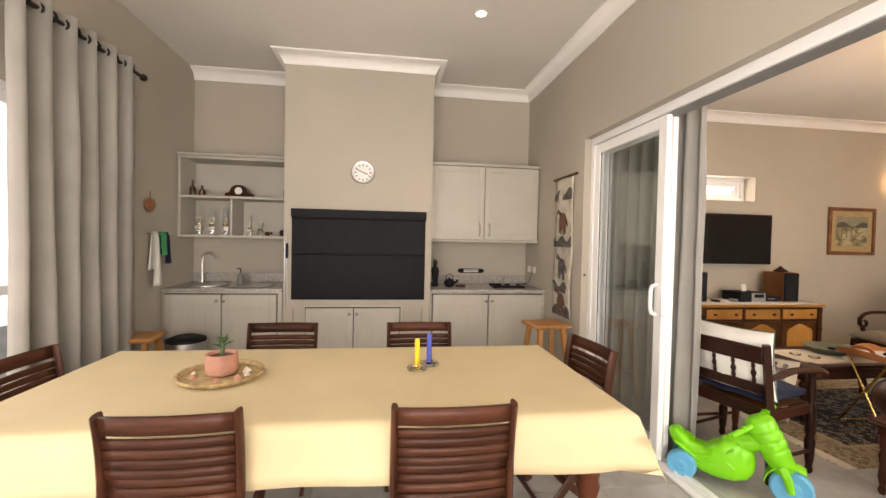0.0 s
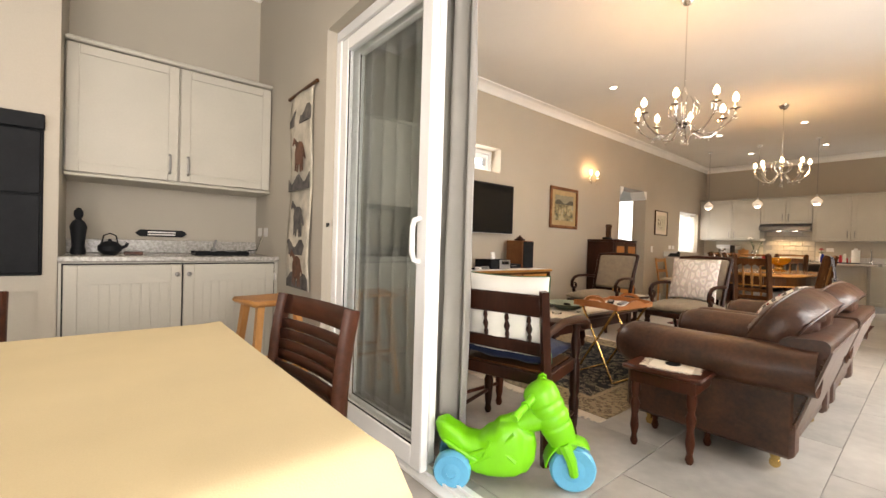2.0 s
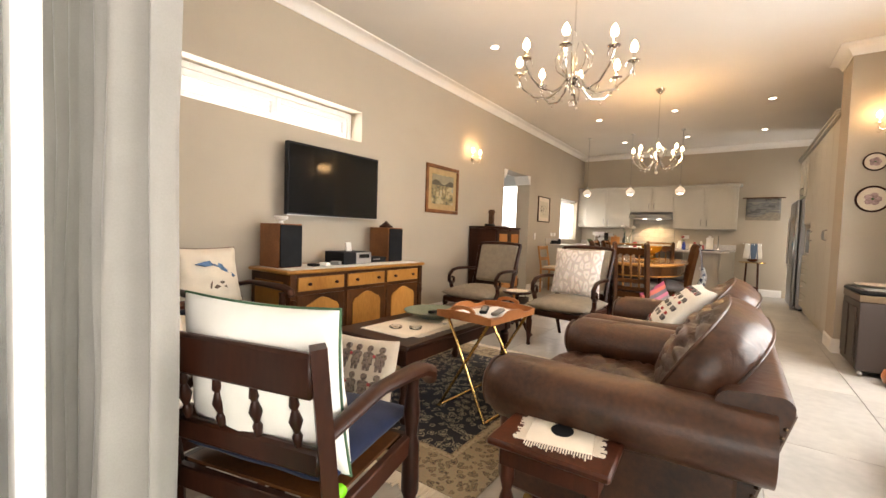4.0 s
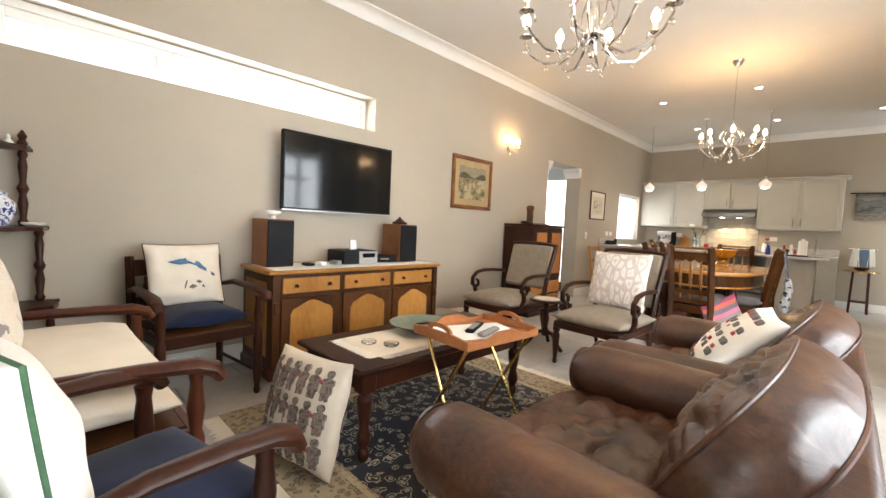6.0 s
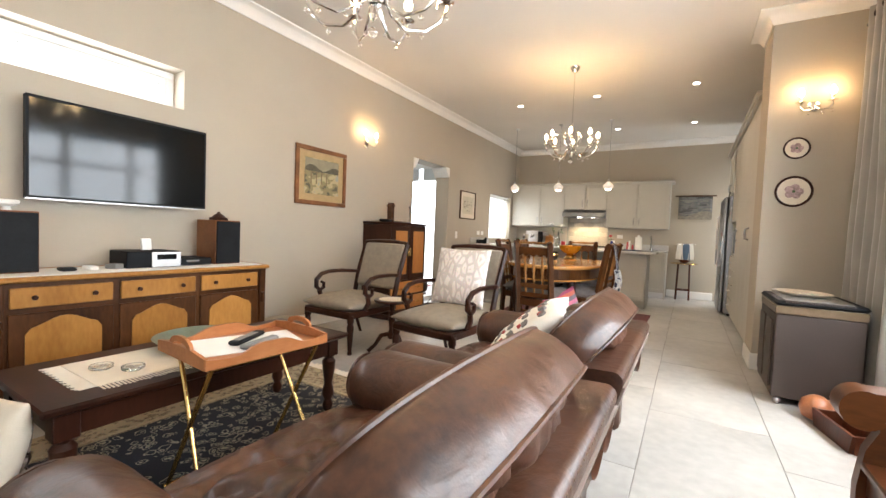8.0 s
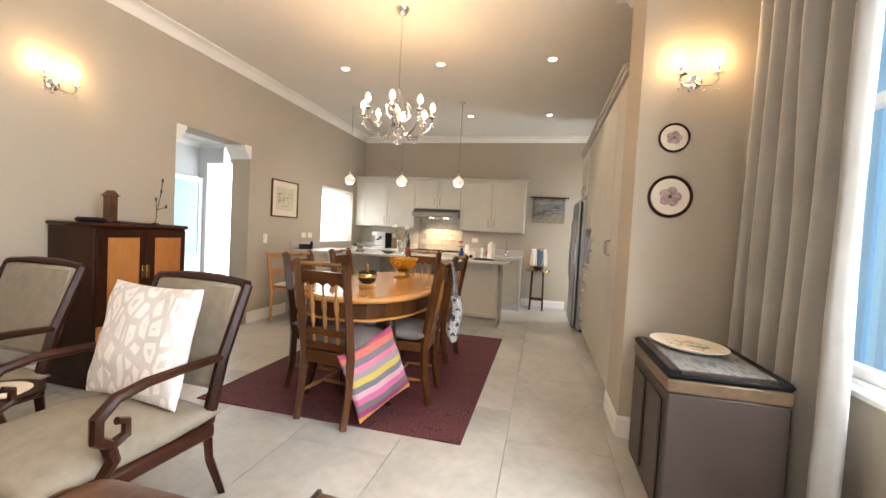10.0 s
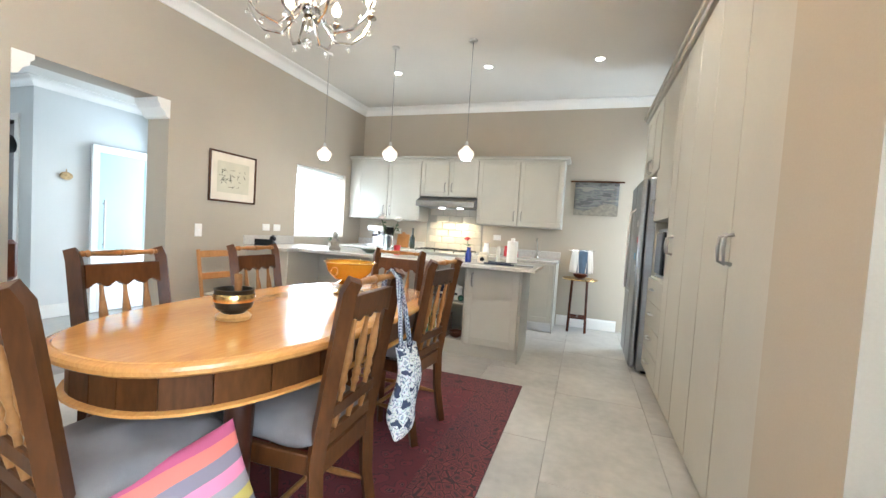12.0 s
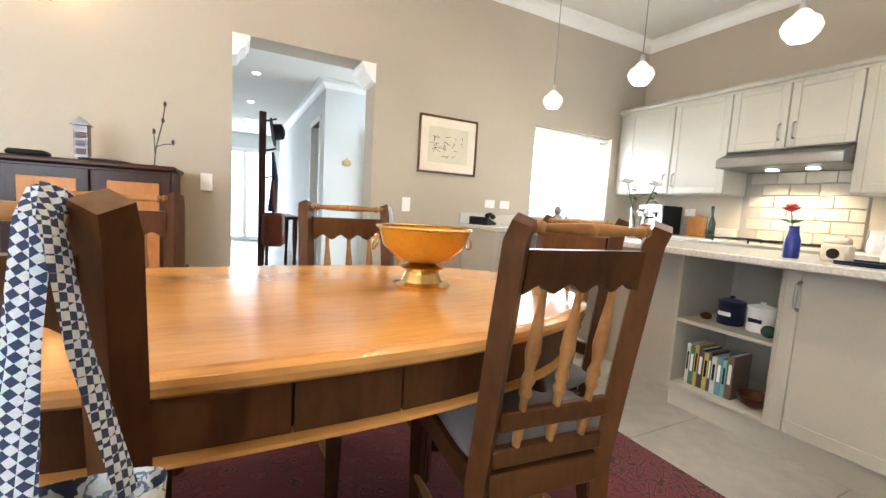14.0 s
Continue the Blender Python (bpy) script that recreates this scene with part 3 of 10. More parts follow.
def curtain(name, axis, b, a0, a1, z0, z1, folds, label, amp=0.05, mat=M_CURTAIN, seed=1, rings=True, gather=0.0):
    """Hanging eyelet curtain along x or y."""
    ob = thing(name, label, "curtain")

    def fn(u, v):
        sway = 1 + 0.25 * noise.noise(Vector((u * 6 + seed, v * 1.5, seed)))
        a = a0 + (a1 - a0) * u + 0.012 * noise.noise(Vector((u * 8, v * 3, seed)))
        k = math.sin(u * folds * 2 * math.pi) * amp * sway * (0.8 + 0.35 * (1 - v)) + 0.012 * noise.noise(Vector((u * 20, v * 5, seed + 3)))
        z = z0 + (z1 - z0) * v
        return (a, b + k, z) if axis == "x" else (b + k, a, z)

    g = G().sheet(fn, folds * 14, 14)
    cl = part("cloth", g, mat, ob, "", 80)
    so = cl.modifiers.new("thick", "SOLIDIFY")
    so.thickness = 0.004
    if rings:
        for i in range(folds * 2):
            a = a0 + (a1 - a0) * (i + 0.0) / (folds * 2) + 0.01
            m = pose(a, b, z1 - 0.06, 0, 90, 0) if axis == "x" else pose(b, a, z1 - 0.06, 90, 0, 0)
            part("eyelet", G().lathe([(0.022, -0.004), (0.034, -0.004), (0.034, 0.004), (0.022, 0.004), (0.022, -0.004)], 14, m, cap=False), M_DARKMETAL, ob)
    return ob


curtain("curtain", "y", PXL + 0.13, 2.2, 3.25, 0.03, 2.65, 6, "heavy grey eyelet curtain drawn beside the glazed doors", 0.055, seed=2)
rod = G().rod((PXL + 0.13, -1.6, 2.59), (PXL + 0.13, 3.33, 2.59), 0.014).ball((PXL + 0.13, 3.35, 2.59), 0.028)
single("curtain_rod", rod.rod((PXL + 0.13, 1.5, 2.59), (PXL, 1.5, 2.59), 0.01).rod((PXL + 0.13, 3.29, 2.59), (PXL, 3.29, 2.59), 0.01), M_DARKMETAL, "dark metal curtain rod with ball finial", "curtain rod")
curtain("curtain", "y", 1.985, 2.24, 2.50, 0.02, 2.55, 3, "plain grey curtain gathered behind the sliding door", 0.06, seed=5, rings=False)
curtain("curtain", "y", 1.985, 2.51, 3.3, 0.02, 2.55, 5, "plain grey curtain behind the sliding door glass", 0.05, seed=6, rings=False)
single("curtain_rod", G().rod((1.985, 0.1, 2.56), (1.985, 3.45, 2.56), 0.014).ball((1.985, 3.47, 2.56), 0.026).rod((1.985, 3.4, 2.56), (XW, 3.4, 2.56), 0.01).rod((1.985, 0.15, 2.56), (XW, 0.15, 2.56), 0.01), M_DARKMETAL, "dark curtain rod above the sliding door", "curtain rod")


# ---- patio: cabinets and braai ----
def panel_door(parent, x0, x1, z0, z1, y, mat=M_CABINET, arch=True, handle=None, knob=None, beads=False, name="door", dp=0.007):
    """Cabinet door facing -y with a raised frame; handle or knob at (x, z)."""
    d = part(name, G().box(x0, y - 0.02, z0, x1, y, z1, 0.003), mat, parent)
    f = G()
    b, yy = 0.06, y - 0.02
    w, hgt = x1 - x0, z1 - z0
    f.box(x0 + 0.002, yy - dp, z0 + 0.002, x0 + b, yy, z1 - 0.002, 0.003).box(x1 - b, yy - dp, z0 + 0.002, x1 - 0.002, yy, z1 - 0.002, 0.003)
    f.box(x0 + b, yy - dp, z0 + 0.002, x1 - b, yy, z0 + b, 0.003)
    if arch:
        cx, hw, rise = (x0 + x1) / 2, w / 2 - b, 0.05
        top = [(x0 + b, z1 - 0.002), (x1 - b, z1 - 0.002)]
        n = 10
        low = [(x1 - b - 2 * hw * i / n, z1 - b - rise + rise * math.sin(math.pi * i / n)) for i in range(n + 1)]
        f.prism(top[::-1][::-1] + low, yy - dp, yy)
    else:
        f.box(x0 + b, yy - dp, z1 - b, x1 - b, yy, z1 - 0.002, 0.003)
    if beads:
        k = x0 + b + 0.05
        while k < x1 - b - 0.02:
            f.box(k, yy - 0.003, z0 + b, k + 0.042, yy, z1 - b - 0.052, 0.0025)
            k += 0.048
    if dp > 0.003:
        part("door_frame", f, mat, d)
    if handle:
        hx, hz = handle
        yy2 = y - 0.02 - dp
        part("handle", G().tube([(hx, yy2, hz - 0.06), (hx, yy2 - 0.028, hz - 0.05), (hx, yy2 - 0.032, hz), (hx, yy2 - 0.028, hz + 0.05), (hx, yy2, hz + 0.06)], 0.007, 8, [0.009, 0.006, 0.008, 0.006, 0.009]), M_HANDLE, d, "satin nickel bow handle")
    if knob:
        kx, kz = knob
        part("knob", G().lathe([(0.005, 0), (0.005, 0.014), (0.014, 0.02), (0.015, 0.028), (0.008, 0.033)], 12, pose(kx, y - 0.027, kz, 90, 0, 0)), M_HANDLE, d, "satin nickel knob")
    return d


CY = 3.885  # front of the base units
lb = thing("base_cabinet", "pale grey-green painted sink cabinet with two arched doors", "cabinet", group="patio base cabinets")
part("body", G().box(PXL + 0.002, CY, 0.10, BX0 - 0.004, PYN - 0.002, 0.855).box(PXL + 0.002, CY + 0.05, 0.0, BX0 - 0.004, PYN - 0.002, 0.10), M_CABINET, lb)
LX0, LX1 = PXL + 0.03, BX0 - 0.05
# thin black sheet behind the doors draws the shadow in their gaps
part("door_gap", G().box(LX0 - 0.007, CY - 0.004, 0.122, LX1 + 0.007, CY - 0.0002, 0.843), M_BLACK, lb, "black liner that stands for the shadow round the doors")
panel_door(lb, LX0, (LX0 + LX1) / 2 - 0.004, 0.13, 0.835, CY, knob=((LX0 + LX1) / 2 - 0.03, 0.78), beads=True)
panel_door(lb, (LX0 + LX1) / 2 + 0.004, LX1, 0.13, 0.835, CY, knob=((LX0 + LX1) / 2 + 0.03, 0.78), beads=True)
rb = thing("base_cabinet", "pale grey-green painted cabinet with two arched doors", "cabinet", group="patio base cabinets")
part("body", G().box(BX1 + 0.004, CY, 0.10, XP - 0.002, PYN - 0.002, 0.855).box(BX1 + 0.004, CY + 0.05, 0.0, XP - 0.002, PYN - 0.002, 0.10), M_CABINET, rb)
# black sheet again for the shadow lines round these doors
part("door_gap", G().box(0.472, CY - 0.004, 0.122, 1.613, CY - 0.0002, 0.848), M_BLACK, rb, "black liner that stands for the shadow round the doors")
panel_door(rb, 0.48, 1.038, 0.13, 0.84, CY, knob=(1.01, 0.78), beads=True)
panel_door(rb, 1.046, 1.605, 0.13, 0.84, CY, knob=(1.074, 0.78), beads=True)
for hz in (0.25, 0.72):
    part("hinge", G().box(1.606, CY - 0.03, hz, 1.622, CY - 0.002, hz + 0.05, 0.004), M_STEEL, rb)
wt = G().box(PXL + 0.001, CY - 0.025, 0.857, BX0 - 0.002, PYN - 0.001, 0.89, 0.006).box(PXL + 0.001, PYN - 0.022, 0.89, BX0 - 0.002, PYN - 0.001, 0.985, 0.004)
single("worktop", wt, M_STONE, "speckled grey stone worktop with a round sink", "worktop")
wt = G().box(BX1 + 0.002, CY - 0.025, 0.857, XP - 0.001, PYN - 0.001, 0.89, 0.006).box(BX1 + 0.002, PYN - 0.022, 0.89, XP - 0.001, PYN - 0.001, 0.985, 0.004)
single("worktop", wt, M_STONE, "speckled grey stone worktop beside the braai", "worktop")
wc = thing("wall_cabinet", "pale grey-green painted wall cabinet with two doors", "cabinet")
part("body", G().box(BX1 + 0.004, 4.13, 1.385, XP - 0.003, PYN - 0.002, 2.165), M_CABINET, wc)
part("moulding", G().box(BX1 + 0.004, 4.085, 2.165, XP - 0.003, PYN - 0.002, 2.195, 0.008), M_CABINET, wc)
part("moulding", G().box(BX1 + 0.004, 4.10, 1.365, XP - 0.003, PYN - 0.002, 1.385, 0.005), M_CABINET, wc)
panel_door(wc, BX1 + 0.01, 1.033, 1.39, 2.16, 4.128, arch=False, handle=(0.985, 1.50))
panel_door(wc, 1.041, XP - 0.012, 1.39, 2.16, 4.128, arch=False, handle=(1.09, 1.50))
# open shelf unit over the sink
su = thing("wall_shelf", "pale grey-green open wall shelf with two tiers", "shelf")
SX0, SX1, SY = PXL + 0.004, BX0 - 0.004, 4.14
part("back", G().box(SX0, PYN - 0.02, 1.37, SX1, PYN - 0.002, 2.15), M_CABINET, su)
for z in (1.36, 1.745, 2.125):
    part("shelf", G().box(SX0 + 0.028, SY + 0.004, z, SX1 - 0.02, PYN - 0.021, z + 0.025, 0.003), M_CABINET, su)
part("side", G().box(SX0, SY, 1.36, SX0 + 0.027, PYN - 0.021, 2.15, 0.004), M_CABINET, su)
part("side", G().box(SX1 - 0.019, SY, 1.36, SX1, PYN - 0.021, 2.15, 0.004), M_CABINET, su)
part("divider", G().box(-1.52, SY + 0.012, 1.386, -1.50, PYN - 0.021, 1.744), M_CABINET, su)
part("moulding", G().box(SX0, SY - 0.03, 2.1505, SX1, PYN - 0.021, 2.175, 0.008), M_CABINET, su)

# braai
br = thing("built_in_braai", "black steel built-in braai with a closed lift-up door", "braai")
part("surround", G().box(BX0 + 0.075, BY - 0.012, 0.785, BX1 - 0.06, BY + 0.1, 1.645, 0.004), M_BLACK, br)
part("door", G().box(BX0 + 0.085, BY - 0.03, 1.225, BX1 - 0.07, BY - 0.0125, 1.56, 0.005), M_BLACK, br)
part("door", G().box(BX0 + 0.085, BY - 0.03, 0.80, BX1 - 0.07, BY - 0.0125, 1.217, 0.005), M_BLACK, br)
part("hood_flap", G().box(BX0 + 0.07, BY - 0.04, 1.567, BX1 - 0.055, BY - 0.0125, 1.65, 0.005), M_BLACK, br)
bc = thing("base_cabinet", "pale grey-green cupboard doors under the braai", "cabinet", group="patio base cabinets")
part("body", G().box(-0.76, BY - 0.012, 0.06, 0.18, BY + 0.028, 0.73, 0.004), M_CABINET, bc)
# same black sheet as gap shadow under the braai
part("door_gap", G().box(-0.743, BY - 0.0165, 0.072, 0.163, BY - 0.0122, 0.713), M_BLACK, bc, "black liner that stands for the shadow round the doors")
panel_door(bc, -0.735, -0.293, 0.08, 0.705, BY - 0.013, knob=(-0.325, 0.655), beads=True)
panel_door(bc, -0.285, 0.155, 0.08, 0.705, BY - 0.013, knob=(-0.255, 0.655), beads=True)

# sink, tap
sk = thing("sink", "round stainless steel sink set in the worktop", "sink", -1.74, 4.20, 0.8905)
part("rim", G().lathe([(0.16, 0), (0.19, 0), (0.19, 0.005), (0.165, 0.006), (0.15, -0.001), (0.001, -0.0005)], 24), M_STEEL, sk)
part("drain_board", G().box(0.3, -0.2, 0.0, 0.62, 0.16, 0.008, 0.004), M_STEEL, sk)
tp = thing("tap", "tall chrome swan-neck tap", "tap", -1.86, 4.36, 0.8905)
part("spout", G().tube([(0, 0, 0), (0, 0, 0.22), (0.01, 0, 0.28), (0.05, 0, 0.31), (0.10, -0.01, 0.30), (0.115, -0.01, 0.25)], 0.012), M_STEEL, tp)
part("base", G().lathe([(0.025, 0), (0.025, 0.02), (0.016, 0.05)], 14), M_STEEL, tp)
part("lever", G().rod((0.015, 0, 0.05), (0.06, -0.02, 0.08), 0.006), M_STEEL, tp)
so = thing("soap_dispenser", "dark pump soap bottle on the sink worktop", "soap bottle", -1.45, 4.25, 0.8905)
part("bottle", G().lathe([(0.03, 0), (0.032, 0.01), (0.03, 0.09), (0.012, 0.11), (0.012, 0.125)], 14), M_GREYP, so)
part("pump", G().rod((0, 0, 0.12), (0, 0, 0.16), 0.005).rod((0, 0, 0.16), (-0.035, 0, 0.155), 0.005), M_BLACK, so)


def oil_lamp(x, y, z, s=1.0):
    o = thing("oil_lamp", "small glass oil lamp with a clear chimney", "oil lamp", x, y, z, group="oil lamps on the shelf")
    part("font", G().lathe([(0.03 * s, 0), (0.034 * s, 0.005), (0.015 * s, 0.03 * s), (0.04 * s, 0.06 * s), (0.04 * s, 0.075 * s), (0.016 * s, 0.095 * s)], 14), M_CLEAR, o)
    part("burner", G().lathe([(0.017 * s, 0.09 * s), (0.024 * s, 0.1 * s), (0.024 * s, 0.115 * s)], 12), M_BRASS, o)
    part("chimney", G().lathe([(0.02 * s, 0.115 * s), (0.03 * s, 0.15 * s), (0.02 * s, 0.2 * s), (0.016 * s, 0.27 * s)], 14), M_CLEAR, o, "clear glass chimney")


for x in (-1.86, -1.74, -1.61):
    oil_lamp(x, 4.28, 1.3855)
oil_lamp(-1.38, 4.30, 1.3855, 0.75)
mc = thing("mantel_clock", "dark carved wooden mantel clock", "clock", -1.48, 4.30, 1.7705)
part("case", G().prism([(-0.13, 0), (0.13, 0), (0.13, 0.04), (0.09, 0.05), (0.07, 0.10), (0.03, 0.125), (-0.03, 0.125), (-0.07, 0.10), (-0.09, 0.05), (-0.13, 0.04)], -0.04, 0.04), M_DARK, mc)
part("dial", G().lathe([(0.036, 0), (0.036, 0.006)], 18, pose(0, -0.04, 0.065, 90, 0, 0)), M_PAPER, mc, "white round dial")
part("base", G().box(-0.15, -0.05, 0, 0.15, 0.05, 0.012, 0.003), M_DARK, mc)


def bottle(name, x, y, z, r, hgt, mat, label, cat="bottle", neck=0.35):
    return single(name, G().lathe([(r * 0.9, 0), (r, 0.01), (r, hgt * 0.5), (r * neck, hgt * 0.7), (r * neck, hgt * 0.97), (r * neck * 1.15, hgt)], 14), mat, label, cat, pose(x, y, z))


M_BROWNG = material("brown_glaze", (0.10, 0.045, 0.025), 0.25, vary=0.3, scale=12)
bottle("bottle", -1.92, 4.28, 1.7705, 0.028, 0.16, M_BROWNG, "slim brown ceramic bottle on the shelf")
bottle("bottle", -1.84, 4.30, 1.7705, 0.03, 0.11, M_BROWNG, "squat brown ceramic bottle on the shelf")
bottle("vase", -1.03, 4.30, 1.7705, 0.022, 0.17, M_BROWNG, "tall brown wooden vase on the shelf", "vase", 0.6)
single("carved_animal", G().ball((0, 0, 0.035), 0.035, 10, 0.9).ball((0.045, 0, 0.055), 0.02, 8).rod((-0.02, 0.01, 0.02), (-0.02, 0.01, 0), 0.01).rod((0.02, 0.01, 0.02), (0.02, 0.01, 0), 0.01), M_DARK, "small dark carved animal figure", "ornament", pose(-1.05, 4.27, 1.3855))
single("carved_animal", G().ball((0, 0, 0.022), 0.028, 10, 0.8).ball((0.04, 0, 0.03), 0.014, 8), M_BROWNG, "small brown carved turtle figure", "ornament", pose(-1.2, 4.27, 1.3855))
single("glass_jar", G().lathe([(0.03, 0), (0.032, 0.05), (0.02, 0.07), (0.03, 0.13)], 14), M_CLEAR, "small clear glass on the shelf", "glass", pose(-1.28, 4.31, 1.3855))

# wall clock
ck = thing("wall_clock", "round silver-rimmed wall clock with a white dial", "clock", -0.22, BY - 0.001, 2.015)
part("rim", G().lathe([(0.108, 0), (0.112, 0.02), (0.104, 0.034), (0.09, 0.03), (0.088, 0.012), (0.088, 0.0)], 36, pose(0, 0, 0, 90, 0, 0), cap=False), M_STEEL, ck)
part("dial", G().lathe([(0.09, 0.002), (0.09, 0.012)], 36, pose(0, 0, 0, 90, 0, 0)), M_PAPER, ck, "white dial")
tk = G()
for i in range(12):
    a = radians(30 * i)
    tk.box(-0.004, -0.014, 0.062, 0.004, -0.0125, 0.08, 0, pose(0, 0, 0, 0, math.degrees(a), 0))
part("hour_marks", tk, M_BLACK, ck)
part("hour_hand", G().box(-0.004, -0.016, -0.01, 0.004, -0.0145, 0.045, 0, pose(0, 0, 0, 0, 110, 0)), M_BLACK, ck)
part("minute_hand", G().box(-0.003, -0.018, -0.012, 0.003, -0.0165, 0.066, 0, pose(0, 0, 0, 0, -65, 0)), M_BLACK, ck)

# objects on the right-hand worktop
single("carved_figurine", G().lathe([(0.035, 0), (0.038, 0.02), (0.03, 0.05), (0.036, 0.12), (0.042, 0.17), (0.03, 0.2), (0.014, 0.215), (0.024, 0.24), (0.022, 0.265), (0.008, 0.285)], 14), M_BLACK, "dark carved wooden figure standing on the worktop", "figurine", pose(0.53, 4.15, 0.8905))
tpot = thing("teapot", "small black iron teapot", "teapot", 0.68, 4.12, 0.8905)
part("body", G().lathe([(0.035, 0), (0.06, 0.025), (0.06, 0.055), (0.035, 0.08), (0.012, 0.085), (0.008, 0.1)], 16), M_BLACK, tpot)
part("spout", G().tube([(0.05, 0, 0.04), (0.08, 0, 0.055), (0.09, 0, 0.075)], 0.01), M_BLACK, tpot)
part("handle", G().tube([(-0.04, 0, 0.07), (-0.03, 0, 0.12), (0, 0, 0.135), (0.03, 0, 0.12), (0.04, 0, 0.07)], 0.004), M_BLACK, tpot)
single("coaster_block", G().box(-0.05, -0.04, 0, 0.05, 0.04, 0.02, 0.004), M_REDWOOD, "small brown wooden coaster stack", "coaster", pose(0.80, 4.15, 0.8905))
sg = thing("wall_sign", "small dark enamel sign with pale lettering bars", "sign", 0.98, PYN - 0.0235, 1.035)
part("plate", G().prism([(-0.13, -0.025), (0.13, -0.025), (0.16, 0), (0.13, 0.025), (-0.13, 0.025), (-0.16, 0)], -0.004, 0.0), M_BLACK, sg)
for z in (0.008, -0.010):
    part("lettering_bar", G().box(-0.085, -0.006, z - 0.005, 0.085, -0.0042, z + 0.005), M_PAPER, sg)
pd = thing("charging_tray", "black tray with phone chargers on the worktop", "tray", 1.30, 4.10, 0.8905)
part("tray", G().box(-0.17, -0.1, 0, 0.17, 0.1, 0.012, 0.004).box(-0.17, -0.1, 0.012, 0.17, -0.088, 0.028, 0.003).box(-0.17, 0.088, 0.012, 0.17, 0.1, 0.028, 0.003), M_BLACK, pd)
part("charger", G().lathe([(0.035, 0.012), (0.035, 0.03), (0.02, 0.036)], 14, pose(0.07, 0, 0)), M_GREYP, pd)
part("stand", G().box(-0.06, -0.02, 0.012, -0.03, 0.02, 0.05, 0.005).rod((-0.045, 0, 0.05), (-0.03, 0, 0.11), 0.008), M_GREYP, pd)


def socket(x, y, z, rz, w=0.11, hgt=0.075, label="white double wall socket", cat="socket", toggles=2):
    o = thing("wall_socket" if cat == "socket" else "light_switch", label, cat, x, y, z, rz)
    part("plate", G().box(-w / 2, -0.009, -hgt / 2, w / 2, 0, hgt / 2, 0.004), M_WHITE, o)
    for i in range(toggles):
        k = (i - (toggles - 1) / 2) * (0.045 if w > hgt else 0.0)
        part("rocker", G().box(k - 0.010, -0.013, -0.013, k + 0.010, -0.0092, 0.013, 0.002), M_ALU, o)
    return o


socket(XP - 0.001, 4.2, 1.07, 90)
socket(XP - 0.001, 4.36, 1.07, 90)
single("phone_cable", G().tube([(XP - 0.015, 4.22, 1.05), (XP - 0.04, 4.2, 1.0), (XP - 0.07, 4.18, 0.93), (1.45, 4.14, 0.915)], 0.004), M_BLACK, "thin black charger cable from the wall socket", "cable")

# tapestry on the wall
tpz = thing("wall_hanging", "woven cream tapestry with three brown horse panels", "wall hanging", XP - 0.004, 3.44, 0.0)
tY0, tY1 = -0.185, 0.19


def tap_fn(u, v):
    return (-0.012 - 0.008 * math.sin(v * 9) - 0.004 * math.sin(u * 7 + v * 4), tY0 + (tY1 - tY0) * u, 0.70 + 1.27 * v)


M_TAP = material("tapestry_weave", (0.55, 0.50, 0.41), 0.95, vary=0.25, scale=14, bump=0.2, fine=260)
M_TAPD = material("tapestry_dark_wool", (0.12, 0.105, 0.095), 0.95, vary=0.5, scale=18, bump=0.2, fine=260, second=(0.03, 0.03, 0.03))
M_TAPB = material("tapestry_brown_wool", (0.16, 0.075, 0.045), 0.95, vary=0.4, scale=18, bump=0.2, fine=260)
cl = part("cloth", G().sheet(tap_fn, 8, 40), M_TAP, tpz, "", 80)
cl.modifiers.new("thick", "SOLIDIFY").thickness = 0.005
part("hanging_rod", G().rod((-0.012, tY0 - 0.06, 1.98), (-0.012, tY1 + 0.04, 1.98), 0.012), M_CHAIRW, tpz)
for i, (z, nm) in enumerate(((1.80, "hill_band"), (1.37, "hill_band"), (0.95, "hill_band"), (0.735, "hill_band"))):
    pts = [(tY0 + 0.005 + (tY1 - tY0 - 0.01) * k / 10, z + 0.045 + 0.03 * math.sin(k * 1.1 + i * 2)) for k in range(11)]
    out = [(tY0 + 0.005, z - 0.03)] + [(tY1 - 0.005, z - 0.03)] + pts[::-1]
    part(nm, G().prism([(a, b) for a, b in out], 0.019, 0.0225, Matrix(((0, -1, 0, 0), (1, 0, 0, 0), (0, 0, 1, 0), (0, 0, 0, 1)))), M_TAPD, tpz)
for z in (1.58, 1.16, 0.84):
    h = G()
    R = Matrix(((0, -1, 0, 0), (1, 0, 0, 0), (0, 0, 1, 0), (0, 0, 0, 1)))
    h.prism([(a * 1.0, z + b) for a, b in arc(0.0, 0.0, 0.075, 0, 330, 12)], 0.020, 0.0235, R)
    h.prism([(0.04, z + 0.03), (0.09, z + 0.08), (0.115, z + 0.06), (0.125, z + 0.075), (0.10, z + 0.115), (0.03, z + 0.07)], 0.020, 0.0236, R)
    for lx, lz in ((-0.06, -0.12), (-0.03, -0.125), (0.03, -0.12), (0.065, -0.11)):
        h.prism([(lx - 0.008, z + lz), (lx + 0.008, z + lz), (lx * 0.8 + 0.014, z - 0.03), (lx * 0.8 - 0.012, z - 0.03)], 0.020, 0.0234, R)
    h.prism([(-0.075, z + 0.02), (-0.11, z - 0.05), (-0.095, z - 0.05), (-0.06, z)], 0.020, 0.0235, R)
    part("horse_motif", h, M_TAPB if z != 1.16 else M_TAPD, tpz, "plain woven horse shape")


